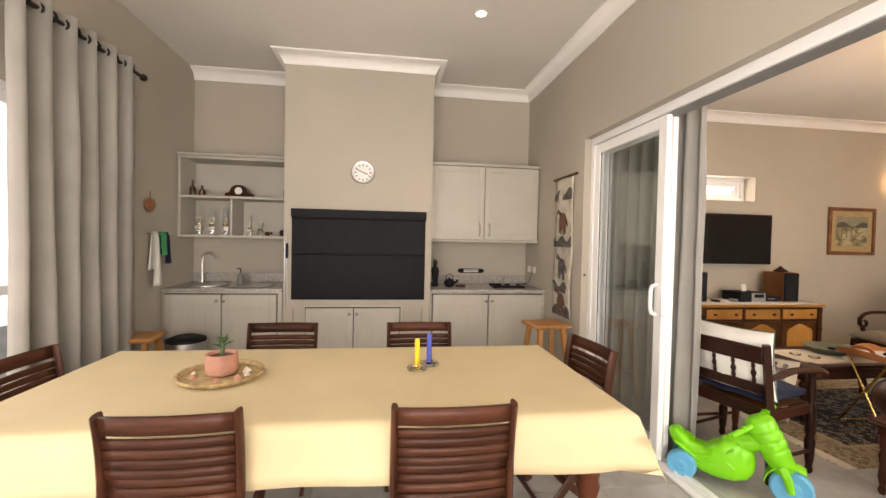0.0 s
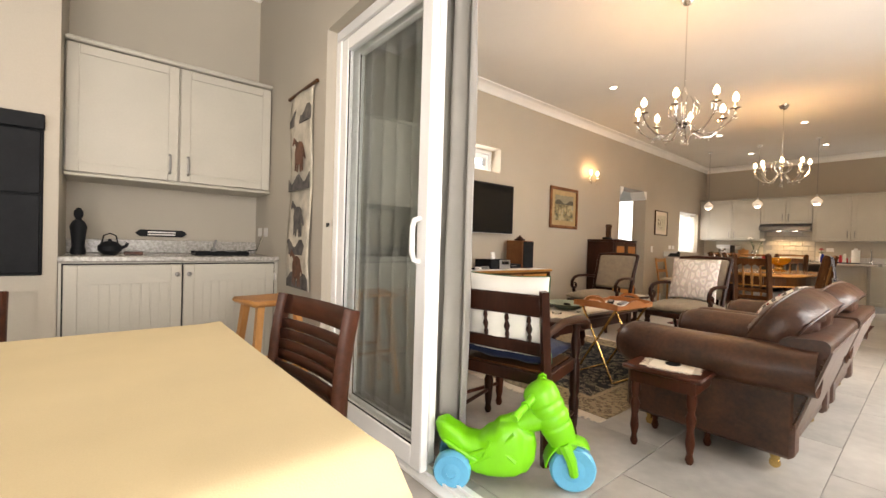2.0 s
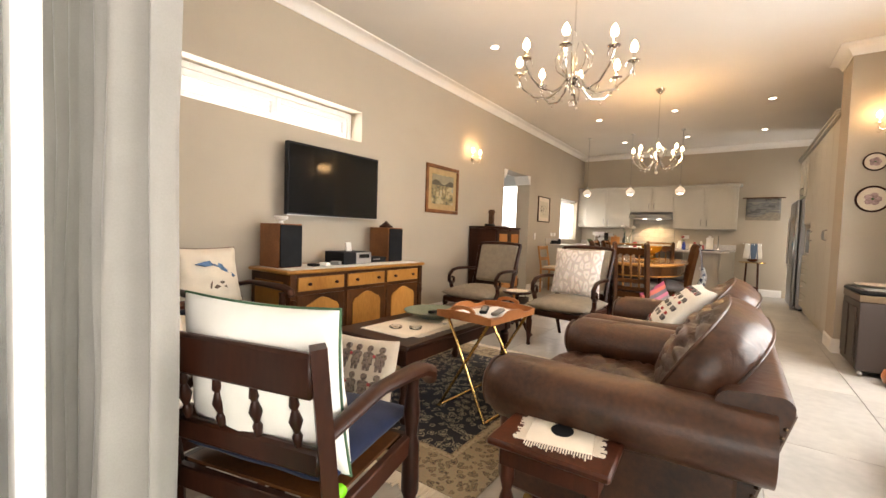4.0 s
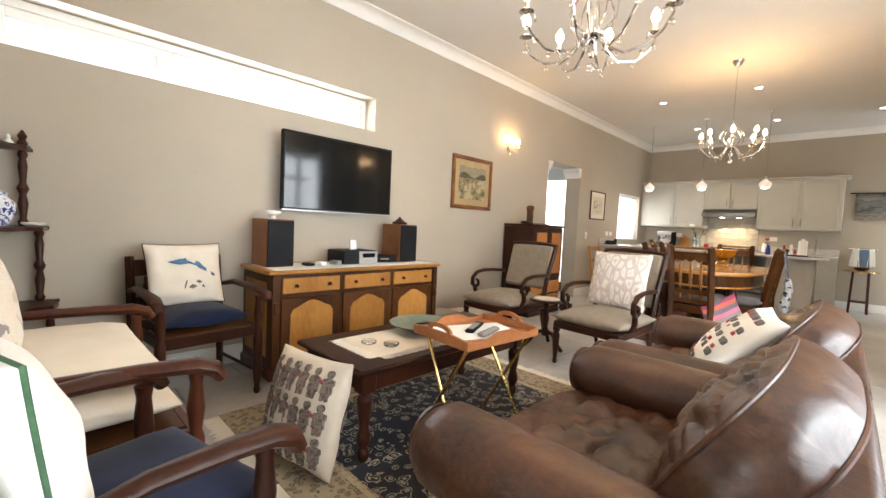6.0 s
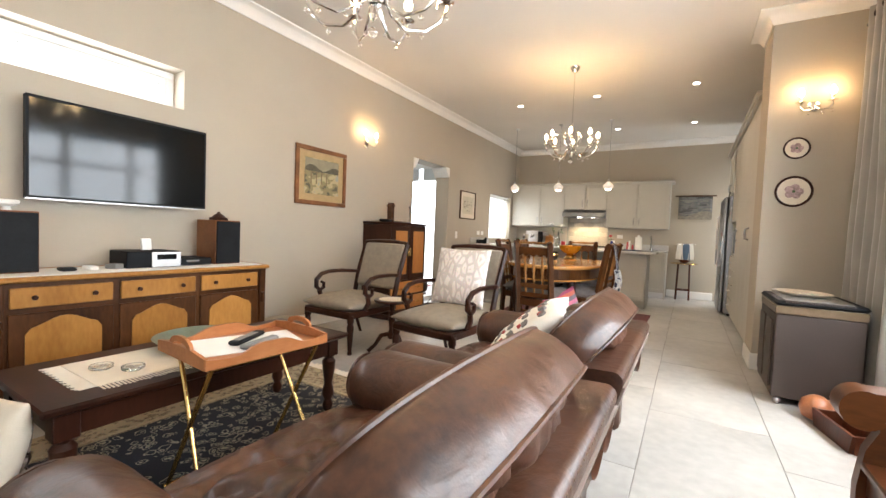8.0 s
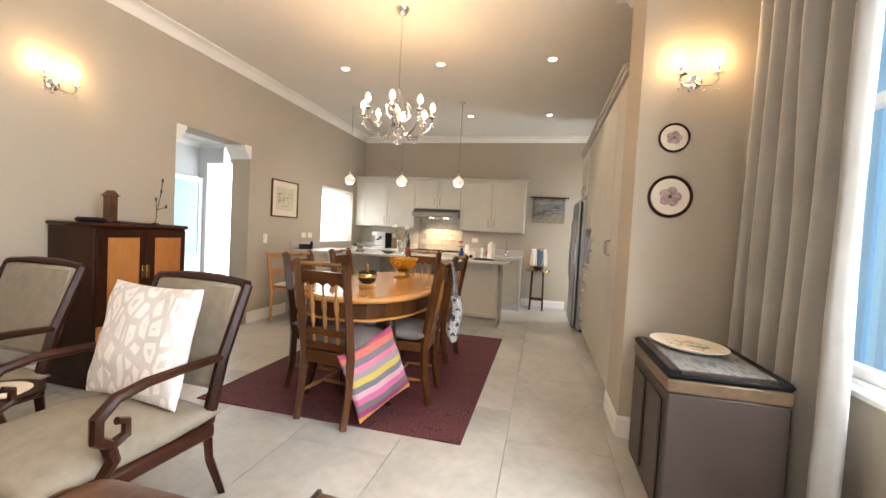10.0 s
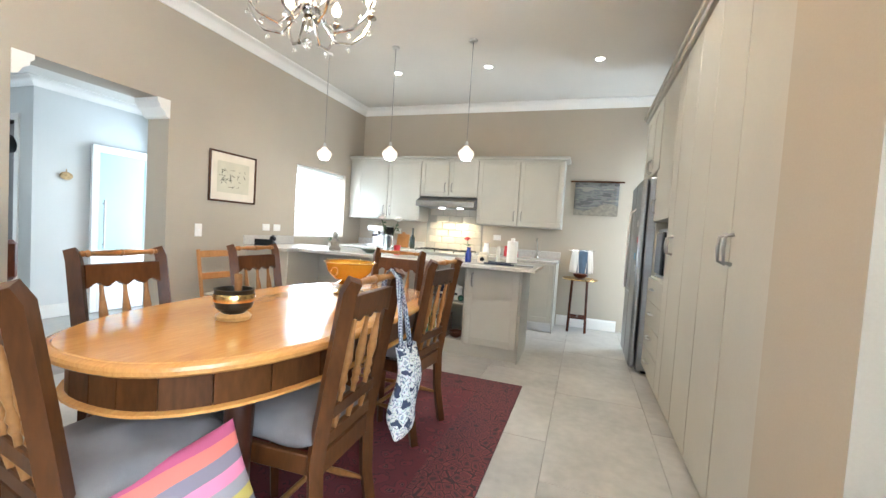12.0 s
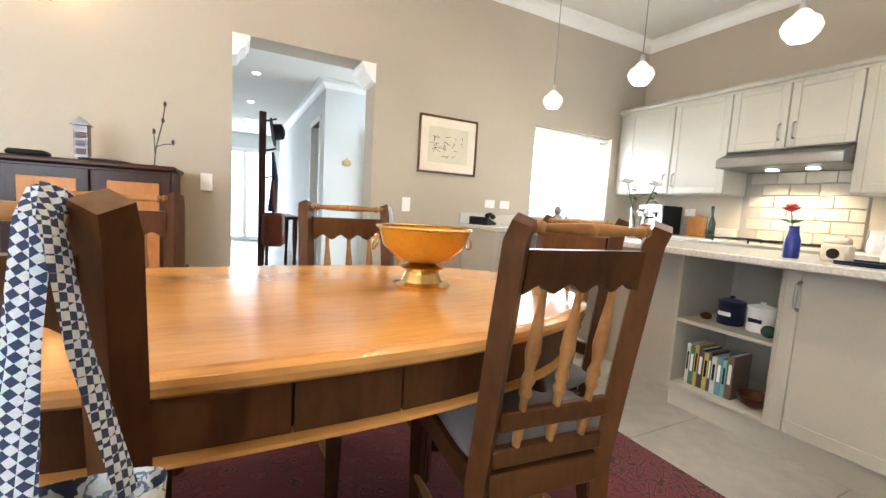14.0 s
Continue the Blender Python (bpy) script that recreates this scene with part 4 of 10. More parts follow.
# stools and towel rail
def bar_stool(x, y, rz, mat, hgt=0.68, label="pine bar stool with a flat square seat", sp=0.17):
    o = thing("stool", label, "stool", x, y, 0, rz)
    part("seat", G().box(-0.165, -0.15, hgt - 0.032, 0.165, 0.15, hgt, 0.012), mat, o)
    for sx in (-1, 1):
        for sy in (-1, 1):
            part("leg", G().tube([(sx * 0.105, sy * 0.095, hgt - 0.032), (sx * sp, sy * sp * 0.9, 0.0)], 0.02, 4, [0.026, 0.024]), mat, o)
    for s in (-1, 1):
        part("stretcher", G().rod((s * 0.155, -0.14, 0.19), (s * 0.155, 0.14, 0.19), 0.012, seg=6), mat, o)
        part("stretcher", G().rod((-0.145, s * 0.13, 0.29), (0.145, s * 0.13, 0.29), 0.012, seg=6), mat, o)
    return o


bar_stool(1.41, 3.27, 8, M_PINE)
bar_stool(-1.86, 3.24, 5, M_PINE, 0.61, "low pine stool standing by the curtain")
bn = thing("waste_bin", "small grey metal waste bin with a dark bag", "bin", -1.60, 3.46, 0)
part("body", G().lathe([(0.12, 0), (0.125, 0.01), (0.15, 0.5), (0.156, 0.5), (0.156, 0.51)], 20), M_STEEL, bn)
part("bag", G().lathe([(0.15, 0.508), (0.145, 0.53), (0.09, 0.55), (0.02, 0.54)], 20), M_BLACK, bn)
tr = thing("towel_rail", "small chrome towel rail with hanging cloths", "towel rail", PXL + 0.001, 3.77, 1.385)
part("bar", G().rod((0.045, -0.16, 0), (0.045, 0.16, 0), 0.008).rod((0, -0.15, 0), (0.045, -0.15, 0), 0.007).rod((0, 0.15, 0), (0.045, 0.15, 0), 0.007), M_STEEL, tr)


def cloth_on_rail(name, y0, y1, drop, mat, label, spread=1.0, x=0.0):
    o = thing(name, label, "towel", PXL + 0.046 + x, 0.25, 1.395)

    def fn(u, v):
        s = 1 if v > 0.5 else -1
        d = abs(v - 0.5) * 2
        k = 1 + (spread - 1) * d
        mid = (y0 + y1) / 2
        return (s * 0.013 * min(1, d * 9) + 0.01 * math.sin(u * 9 + v * 3) * d + 0.012 * (1 if s > 0 else 0) * d, mid + (u - 0.5) * (y1 - y0) * k, -drop * d * (1 if s > 0 else 0.7) + 0.003)

    c = part("cloth", G().sheet(fn, 10, 24), mat, o, "", 80)
    c.modifiers.new("thick", "SOLIDIFY").thickness = 0.004


M_GREENT = material("green_cloth", (0.05, 0.33, 0.14), 0.95, vary=0.15, scale=20, bump=0.2, fine=300)
cloth_on_rail("dish_towel", 3.40, 3.46, 0.46, M_WHITECUSH, "pale grey dish towel over the rail", 2.6)
cloth_on_rail("green_towel", 3.47, 3.56, 0.20, M_GREENT, "small green cloth over the rail", 1.1, 0.012)
cloth_on_rail("oven_mitt", 3.57, 3.63, 0.28, M_NAVY, "dark navy pot holder on the rail", 2.0)
single("wall_ornament", G().ball((0, 0, 0), 0.075, 14, 0.75).rod((0, 0, 0.05), (0, 0, 0.12), 0.008), M_GOURD, "round red-brown wooden wall ornament", "wall ornament", pose(PXL + 0.022, 3.65, 1.63) @ Matrix.Diagonal((0.28, 1, 1, 1)))
# braai tools
bt = thing("braai_tools", "long-handled steel braai tongs hanging beside the braai", "braai tools", BX0 + 0.035, BY - 0.002, 1.28)
part("tongs", G().rod((0, -0.02, 0.05), (0.01, -0.015, -0.55), 0.006).rod((-0.015, -0.02, 0.05), (-0.02, -0.015, -0.55), 0.006), M_STEEL, bt)
part("grip", G().rod((0, -0.02, 0.04), (0.002, -0.019, -0.10), 0.013), M_NAVY, bt, "blue plastic grip")
part("hook", G().tube([(0, 0, 0.1), (0, -0.025, 0.1), (0, -0.03, 0.07), (0, -0.02, 0.05)], 0.004), M_STEEL, bt)


def downlight(x, y, z, power=40):
    o = thing("downlight", "round recessed ceiling downlight, lit", "downlight", x, y, z, group="ceiling downlights")
    part("trim_ring", G().lathe([(0.036, -0.002), (0.048, -0.008), (0.05, -0.002), (0.05, -0.0005), (0.036, -0.0005), (0.036, -0.002)], 20, cap=False), M_WHITE, o)
    part("lens", G().lathe([(0.035, -0.006), (0.035, -0.002)], 20), M_DOWN, o)
    lamp("downlight_beam", "SPOT", pose(x, y, z - 0.012), power, SOFT, radius=0.035, spot=radians(110))


downlight(0.70, 2.95, HP, 70)

# ---- patio: table, cloth, chairs ----
TX0, TX1, TY0, TY1, TZ = -1.35, 0.92, 1.29, 2.26, 0.752
tb = thing("patio_table", "rectangular wooden table with turned red-brown legs", "table", 0, 0, 0)
part("tabletop", G().box(TX0 + 0.02, TY0 + 0.02, TZ - 0.04, TX1 - 0.02, TY1 - 0.02, TZ - 0.006, 0.006), M_REDWOOD, tb)
part("apron", G().box(TX0 + 0.1, TY0 + 0.1, TZ - 0.13, TX1 - 0.1, TY0 + 0.125, TZ - 0.041).box(TX0 + 0.1, TY1 - 0.125, TZ - 0.13, TX1 - 0.1, TY1 - 0.1, TZ - 0.041), M_REDWOOD, tb)
LEG = [(0.025, 0), (0.035, 0.02), (0.028, 0.05), (0.042, 0.12), (0.048, 0.2), (0.036, 0.34), (0.048, 0.4), (0.042, 0.42), (0.05, 0.46), (0.036, 0.48), (0.052, 0.52), (0.052, 0.71)]
for x in (TX0 + 0.11, TX1 - 0.07):
    for y in (TY0 + 0.13, TY1 - 0.13):
        part("leg", G().lathe(LEG, 16, Matrix.Translation((x, y, 0))), M_REDWOOD, tb)


def cloth_fn(u, v):
    # a flat top with hanging, waved edges that drop further at the corners
    x = TX0 - 0.22 + (TX1 - TX0 + 0.44) * u
    y = TY0 - 0.22 + (TY1 - TY0 + 0.44) * v
    ex, ey = max(TX0 - x, x - TX1, 0), max(TY0 - y, y - TY1, 0)
    cx, cy = min(max(x, TX0), TX1), min(max(y, TY0), TY1)
    d = math.hypot(ex, ey)
    if d < 1e-6:
        return (x, y, TZ + 0.0015 * noise.noise(Vector((x * 3, y * 3, 0))))
    sx, sy = (1 if x > TX1 else -1 if x < TX0 else 0), (1 if y > TY1 else -1 if y < TY0 else 0)
    wave = 0.012 * math.sin((x * 9 if sy and not sx else y * 9 if sx and not sy else 0) + 1.0) * d / 0.22
    outl = 0.02 + 0.10 * d if not (sx and sy) else 0.03 + 0.30 * d
    return (cx + sx * (outl + wave), cy + sy * (outl * 0.8 + wave), TZ + 0.004 - max(0.0, d - 0.012))


tc = single("tablecloth", G().sheet(cloth_fn, 64, 36), M_CLOTH, "plain cream cotton tablecloth hanging over the table edge", "tablecloth", angle=75)
tc.modifiers.new("thick", "SOLIDIFY").thickness = 0.003


def folding_chair(x, y, rz, label, tilt=0.0):
    """Slatted folding chair; the sitter looks along +y, the back stands at y = 0."""
    x, y = x + 0.058 * math.sin(radians(rz)), y - 0.058 * math.cos(radians(rz))
    o = thing("folding_chair", label, "chair", x, y, 0, rz, group="folding chairs round the patio table")
    w = 0.197

    def back_y(z):
        return -0.02 - 0.085 * (z - 0.45) + 0.02 * math.sin((z - 0.45) / 0.45 * math.pi)

    for s in (-1, 1):
        pts = [(s * w, 0.36, 0.0), (s * w, 0.18, 0.22), (s * w, 0.02, 0.43)] + [(s * w, back_y(0.45 + 0.398 * k / 6), 0.45 + 0.398 * k / 6) for k in range(1, 7)]
        part("stile", G().tube([(a, b, c) for a, b, c in pts], 0.0115, 8, None, 2.1), M_SLAT, o, "", 50)
        part("leg", G().tube([(s * (w - 0.04), 0.40, 0.43), (s * (w - 0.04), 0.2, 0.22), (s * (w - 0.04), -0.06, 0.0)], 0.016, 6, None, 1.3), M_SLAT, o)
        part("seat_rail", G().box(s * (w - 0.035) - 0.012, 0.0, 0.41, s * (w - 0.035) + 0.012, 0.42, 0.44, 0.004), M_SLAT, o)
    n = 10
    for k in range(n):
        z, hgt = 0.500 + 0.0325 * k, 0.0275
        if k == n - 1:
            z, hgt = 0.8185, 0.058

        def slat(u, v, z=z, hgt=hgt):
            xx = (u - 0.5) * 2 * (w - 0.012)
            zz = z + (v - 0.5) * hgt
            return (xx, back_y(zz) - 0.016 * (1 - (xx / w) ** 2), zz)

        g = G()
        g.sheet(lambda u, v: slat(u, v), 8, 1)
        so = part("back_slat", g, M_SLAT, o, "", 30)
        so.modifiers.new("thick", "SOLIDIFY").thickness = 0.012
    for k in range(7):
        y0 = 0.02 + k * 0.058
        part("seat_slat", G().box(-w + 0.02, y0, 0.4405, w - 0.02, y0 + 0.046, 0.455, 0.004), M_SLAT, o)
    part("stretcher", G().rod((-w, 0.30, 0.08), (w, 0.30, 0.08), 0.011), M_SLAT, o)
    return o


WCH = "dark slatted wooden folding chair at the patio table"
folding_chair(-0.616, 1.285, 0, WCH)
folding_chair(0.252, 1.275, 0, WCH)
folding_chair(-0.605, 2.395, 180, WCH)
folding_chair(0.238, 2.39, 180, WCH)
folding_chair(-1.44, 1.83, -92, "dark slatted wooden folding chair at the table head")
folding_chair(1.02, 1.925, 95, "dark slatted wooden folding chair pushed askew from the table")
for x, y, rz in ((-0.616, 1.50, 0), (0.252, 1.49, 0)):
    single("seat_cushion", G().pillow(0.40, 0.40, 0.06, pose(0, 0, 0.03, 90, 0, 0)), M_CREAM, "thin pale seat cushion on the folding chair", "cushion", pose(x, y, 0.4555, 0, 0, rz), "seat cushions")

# things on the table
pt = thing("woven_tray", "round woven straw tray on the tablecloth", "tray", -0.70, 1.795, TZ + 0.004)
part("base", G().lathe([(0.16, 0), (0.165, 0.004), (0.15, 0.006)], 28), M_STRAW, pt)
part("rim", G().lathe([(0.15, 0.004), (0.168, 0.0), (0.178, 0.012), (0.178, 0.022), (0.168, 0.022), (0.158, 0.008)], 28, cap=False), M_STRAW, pt)
pz = TZ + 0.0105
pp = thing("potted_plant", "small succulent in a pink terracotta pot", "plant", -0.70, 1.80, pz)
part("pot", G().lathe([(0.05, 0), (0.062, 0.01), (0.068, 0.05), (0.064, 0.085), (0.066, 0.095), (0.058, 0.095), (0.056, 0.08)], 20), M_TERRA, pp)
part("soil", G().lathe([(0.055, 0.07), (0.055, 0.082)], 16), M_BROWNG, pp)
part("stem", G().rod((0, 0, 0.08), (0.004, 0, 0.14), 0.009), M_LEAF, pp)
rnd = random.Random(4)
for k in range(16):
    a, e = k * 2.4, 0.2 + 0.9 * rnd.random()
    L = 0.045 + 0.025 * rnd.random()
    b0 = Vector((0.004, 0, 0.115 + 0.03 * rnd.random()))
    tip = b0 + Vector((math.cos(a) * math.cos(e) * L, math.sin(a) * math.cos(e) * L, math.sin(e) * L * 0.8))
    part("leaf", G().tube([b0, (b0 + tip) / 2 + Vector((0, 0, 0.006)), tip], 0.006, 6, [0.003, 0.007, 0.001], 0.4), M_LEAF, pp)
for k, (dx, dy, r) in enumerate(((0.09, -0.06, 0.018), (0.115, -0.02, 0.014), (-0.10, -0.05, 0.016), (-0.12, 0.01, 0.012), (0.02, -0.11, 0.015), (0.10, 0.03, 0.02))):
    single("seashell", G().lathe([(r, 0), (r * 0.9, r * 0.4), (r * 0.4, r * 0.9), (0.001, r * 1.2)], 9), M_CREAM if k % 2 else M_TERRA, "small pale seashell on the straw tray", "seashell", pose(-0.70 + dx, 1.795 + dy, pz, 12, 8, 40 * k), "shells on the tray")
for x, y, mat, lab in ((0.175, 1.825, material("yellow_wax", (0.85, 0.52, 0.02), 0.5, vary=0.05), "yellow"), (0.24, 1.89, material("blue_wax", (0.06, 0.09, 0.45), 0.5, vary=0.05), "blue")):
    c = thing("candlestick", "short %s candle in a low glass holder" % lab, "candle", x, y, TZ + 0.004, group="candles on the table")
    part("holder", G().lathe([(0.045, 0), (0.05, 0.006), (0.045, 0.014), (0.02, 0.016), (0.018, 0.028)], 18), M_CLEAR, c, "green-tinged glass holder")
    part("candle", G().lathe([(0.013, 0.016), (0.012, 0.145 if lab == "yellow" else 0.155), (0.004, 0.15 if lab == "yellow" else 0.16)], 14), mat, c)
    part("wick", G().rod((0, 0, 0.145), (0.002, 0, 0.17), 0.0012), M_BLACK, c)

# ---- lounge: windows and walls ----
glazed_doors("window_south", "x", SWIN[0], SWIN[1], -0.38, SWIN[2], SWIN[3], 5, "large white aluminium window with top lights", (1.86,))
single("window_sill", G().box(SWIN[0], -0.34, SWIN[2] - 0.001, SWIN[1], YS + 0.02, SWIN[2] + 0.03, 0.006), M_WHITE, "white painted window sill", "window sill", kind="structure")
glazed_doors("door_kitchen", "x", KDOOR[0], KDOOR[1], -0.4, 0.0, 2.1, 1, "white glazed back door of the kitchen")
glazed_doors("window_strip", "x", STRIP[0], STRIP[1], YN + 0.2, STRIP[2], STRIP[3], 3, "high white strip window above the television")
glazed_doors("window_kitchen", "x", KWIN[0], KWIN[1], YN + 0.2, KWIN[2], KWIN[3], 2, "white kitchen window behind a blind")
# the garden wall outside the south window and bright distance, lit by their own glow
structure("backdrop_garden_wall", G().box(2.0, -2.3, -0.13, 13, -2.1, 3.5), M_BLUEWALL, "ribbed garden wall outside, its pale blue daylight made by glow", "garden wall")
# ribs glow a little dimmer, so their shading is set by emission
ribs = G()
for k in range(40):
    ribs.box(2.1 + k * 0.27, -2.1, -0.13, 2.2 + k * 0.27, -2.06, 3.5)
structure("backdrop_garden_wall_ribs", ribs, glow("glowing_blue_ribs", (0.30, 0.54, 0.74), 0.62), "vertical ribs of the garden wall, with a slightly dimmer blue glow", "garden wall")
structure("backdrop_north", G().box(1.5, 7.4, -0.13, 7.2, 7.5, 4.5).box(9.7, 5.6, -0.13, 13.0, 5.7, 4.5), M_OUT, "bright hazy daylight outside the windows", "backdrop")
structure("backdrop_west", G().box(-6.2, -8, -0.13, -6.0, 8, 5.5), M_OUT, "bright hazy daylight outside the doors", "backdrop")

curtain("curtain", "x", -0.145, 6.18, 7.04, 0.02, 2.80, 6, "heavy grey eyelet curtain beside the south window", 0.062, seed=9)
single("curtain_rod", G().rod((2.2, -0.14, 2.74), (7.1, -0.14, 2.74), 0.014).rod((7.08, -0.14, 2.74), (7.08, YS, 2.74), 0.01).rod((3.0, -0.14, 2.74), (3.0, YS, 2.74), 0.01), M_DARKMETAL, "dark metal curtain rod over the window", "curtain rod")


def patterned(name, base, others, kind="voronoi", scale=14.0, rough=0.9, stretch=(1, 1, 1), pos=(0.3, 0.45, 0.6), bump=0.25, turn=(0, 0, 0), warp=0.0):
    """Woven or printed cloth: colours chosen by a cell, wave or noise field in the object's own space."""
    m = bpy.data.materials.new(name)
    m.use_nodes = True
    nt = m.node_tree
    b = nt.nodes["Principled BSDF"]
    b.inputs["Roughness"].default_value = rough
    tc, mp = nt.nodes.new("ShaderNodeTexCoord"), nt.nodes.new("ShaderNodeMapping")
    mp.inputs["Scale"].default_value = stretch
    nt.links.new(tc.outputs["Object"], mp.inputs["Vector"])
    mp.inputs["Rotation"].default_value = turn
    where = mp.outputs[0]
    if warp:
        wn_ = nt.nodes.new("ShaderNodeTexNoise")
        wn_.inputs["Scale"].default_value, wn_.inputs["Detail"].default_value = scale * 0.9, 3
        nt.links.new(where, wn_.inputs["Vector"])
        ad_ = nt.nodes.new("ShaderNodeVectorMath")
        ad_.operation = "MULTIPLY_ADD"
        ad_.inputs[1].default_value = (warp, warp, warp)
        nt.links.new(wn_.outputs["Color"], ad_.inputs[0])
        nt.links.new(where, ad_.inputs[2])
        where = ad_.outputs[0]
    if kind == "checker":
        t = nt.nodes.new("ShaderNodeTexChecker")
        t.inputs["Scale"].default_value = scale
        src = t.outputs["Fac"]
    elif kind == "blossom":
        t = nt.nodes.new("ShaderNodeTexVoronoi")
        t.feature = "SMOOTH_F1"
        t.inputs["Scale"].default_value, t.inputs["Smoothness"].default_value = scale, 0.25
        src = t.outputs["Distance"]
    elif kind == "voronoi":
        t = nt.nodes.new("ShaderNodeTexVoronoi")
        t.feature = "DISTANCE_TO_EDGE"
        t.inputs["Scale"].default_value = scale
        src = t.outputs["Distance"]
    elif kind == "wave":
        t = nt.nodes.new("ShaderNodeTexWave")
        t.bands_direction = "Z"
        t.inputs["Scale"].default_value, t.inputs["Distortion"].default_value = scale, 0.6
        src = t.outputs["Fac"]
    else:
        t = nt.nodes.new("ShaderNodeTexNoise")
        t.inputs["Scale"].default_value, t.inputs["Detail"].default_value = scale, 6
        src = t.outputs["Fac"]
    nt.links.new(where, t.inputs["Vector"])
    ramp = nt.nodes.new("ShaderNodeValToRGB")
    ramp.color_ramp.interpolation = "CONSTANT"
    e = ramp.color_ramp.elements
    e[0].position, e[0].color = 0.0, (*base, 1)
    e[1].position, e[1].color = pos[0], (*others[0], 1)
    for c, p in zip(others[1:], pos[1:]):
        k = e.new(p)
        k.color = (*c, 1)
    nt.links.new(src, ramp.inputs["Fac"])
    n = nt.nodes.new("ShaderNodeTexNoise")
    n.inputs["Scale"].default_value = 180
    nt.links.new(tc.outputs["Object"], n.inputs["Vector"])
    mx = nt.nodes.new("ShaderNodeMix")
    mx.data_type, mx.blend_type = "RGBA", "MULTIPLY"
    mx.inputs["Factor"].default_value = 0.5
    nt.links.new(ramp.outputs["Color"], mx.inputs[6])
    nt.links.new(n.outputs["Color"], mx.inputs[7])
    g2 = nt.nodes.new("ShaderNodeBrightContrast")
    g2.inputs["Bright"].default_value = 0.0
    nt.links.new(mx.outputs[2], g2.inputs["Color"])
    hs = nt.nodes.new("ShaderNodeHueSaturation")
    hs.inputs["Value"].default_value = 1.3
    nt.links.new(g2.outputs[0], hs.inputs["Color"])
    nt.links.new(hs.outputs["Color"], b.inputs["Base Color"])
    bp = nt.nodes.new("ShaderNodeBump")
    bp.inputs["Strength"].default_value, bp.inputs["Distance"].default_value = bump, 0.003
    nt.links.new(n.outputs["Fac"], bp.inputs["Height"])
    nt.links.new(bp.outputs[0], b.inputs["Normal"])
    return m


M_RUGFIELD = patterned("persian_rug_field", (0.36, 0.31, 0.22), [(0.05, 0.045, 0.045), (0.36, 0.32, 0.23), (0.014, 0.016, 0.024), (0.34, 0.30, 0.22), (0.014, 0.016, 0.024)], "blossom", 19, pos=(0.09, 0.14, 0.23, 0.37, 0.45), warp=0.06)
M_RUGBORDER = patterned("persian_rug_border", (0.03, 0.027, 0.028), [(0.30, 0.24, 0.15), (0.06, 0.045, 0.035), (0.26, 0.20, 0.12), (0.10, 0.075, 0.05), (0.32, 0.26, 0.17)], "blossom", 30, pos=(0.10, 0.19, 0.26, 0.36, 0.44), warp=0.035)
M_RUGRED = patterned("red_rug_field", (0.025, 0.012, 0.018), [(0.16, 0.045, 0.045), (0.040, 0.012, 0.016), (0.13, 0.020, 0.026), (0.055, 0.014, 0.018), (0.10, 0.017, 0.022)], "blossom", 13, pos=(0.10, 0.16, 0.22, 0.42, 0.47), warp=0.09)
M_RUGRED2 = patterned("red_rug_border", (0.03, 0.012, 0.015), [(0.14, 0.03, 0.032), (0.09, 0.02, 0.026), (0.035, 0.016, 0.02)], "voronoi", 22, pos=(0.05, 0.14, 0.3))
M_PEOPLE = material("oatmeal_print_cloth", (0.62, 0.54, 0.43), 0.92, vary=0.08, scale=12, bump=0.12, fine=320)
M_PRINT = patterned("brown_print", (0.10, 0.075, 0.06), [(0.22, 0.17, 0.135), (0.13, 0.10, 0.085)], "noise", 60, pos=(0.45, 0.6))
M_PALEP = patterned("pale_ikat", (0.60, 0.54, 0.50), [(0.78, 0.73, 0.68), (0.62, 0.56, 0.52)], "voronoi", 9, pos=(0.12, 0.36), stretch=(2.0, 1, 1.1))
M_PINKPATCH = material("red_print", (0.42, 0.06, 0.06), 0.9, vary=0.2, scale=20)
M_BAG = patterned("blue_floral_print", (0.035, 0.045, 0.085), [(0.60, 0.60, 0.57), (0.15, 0.17, 0.23), (0.64, 0.64, 0.61), (0.28, 0.30, 0.34)], "noise", 30, pos=(0.43, 0.52, 0.56, 0.66))

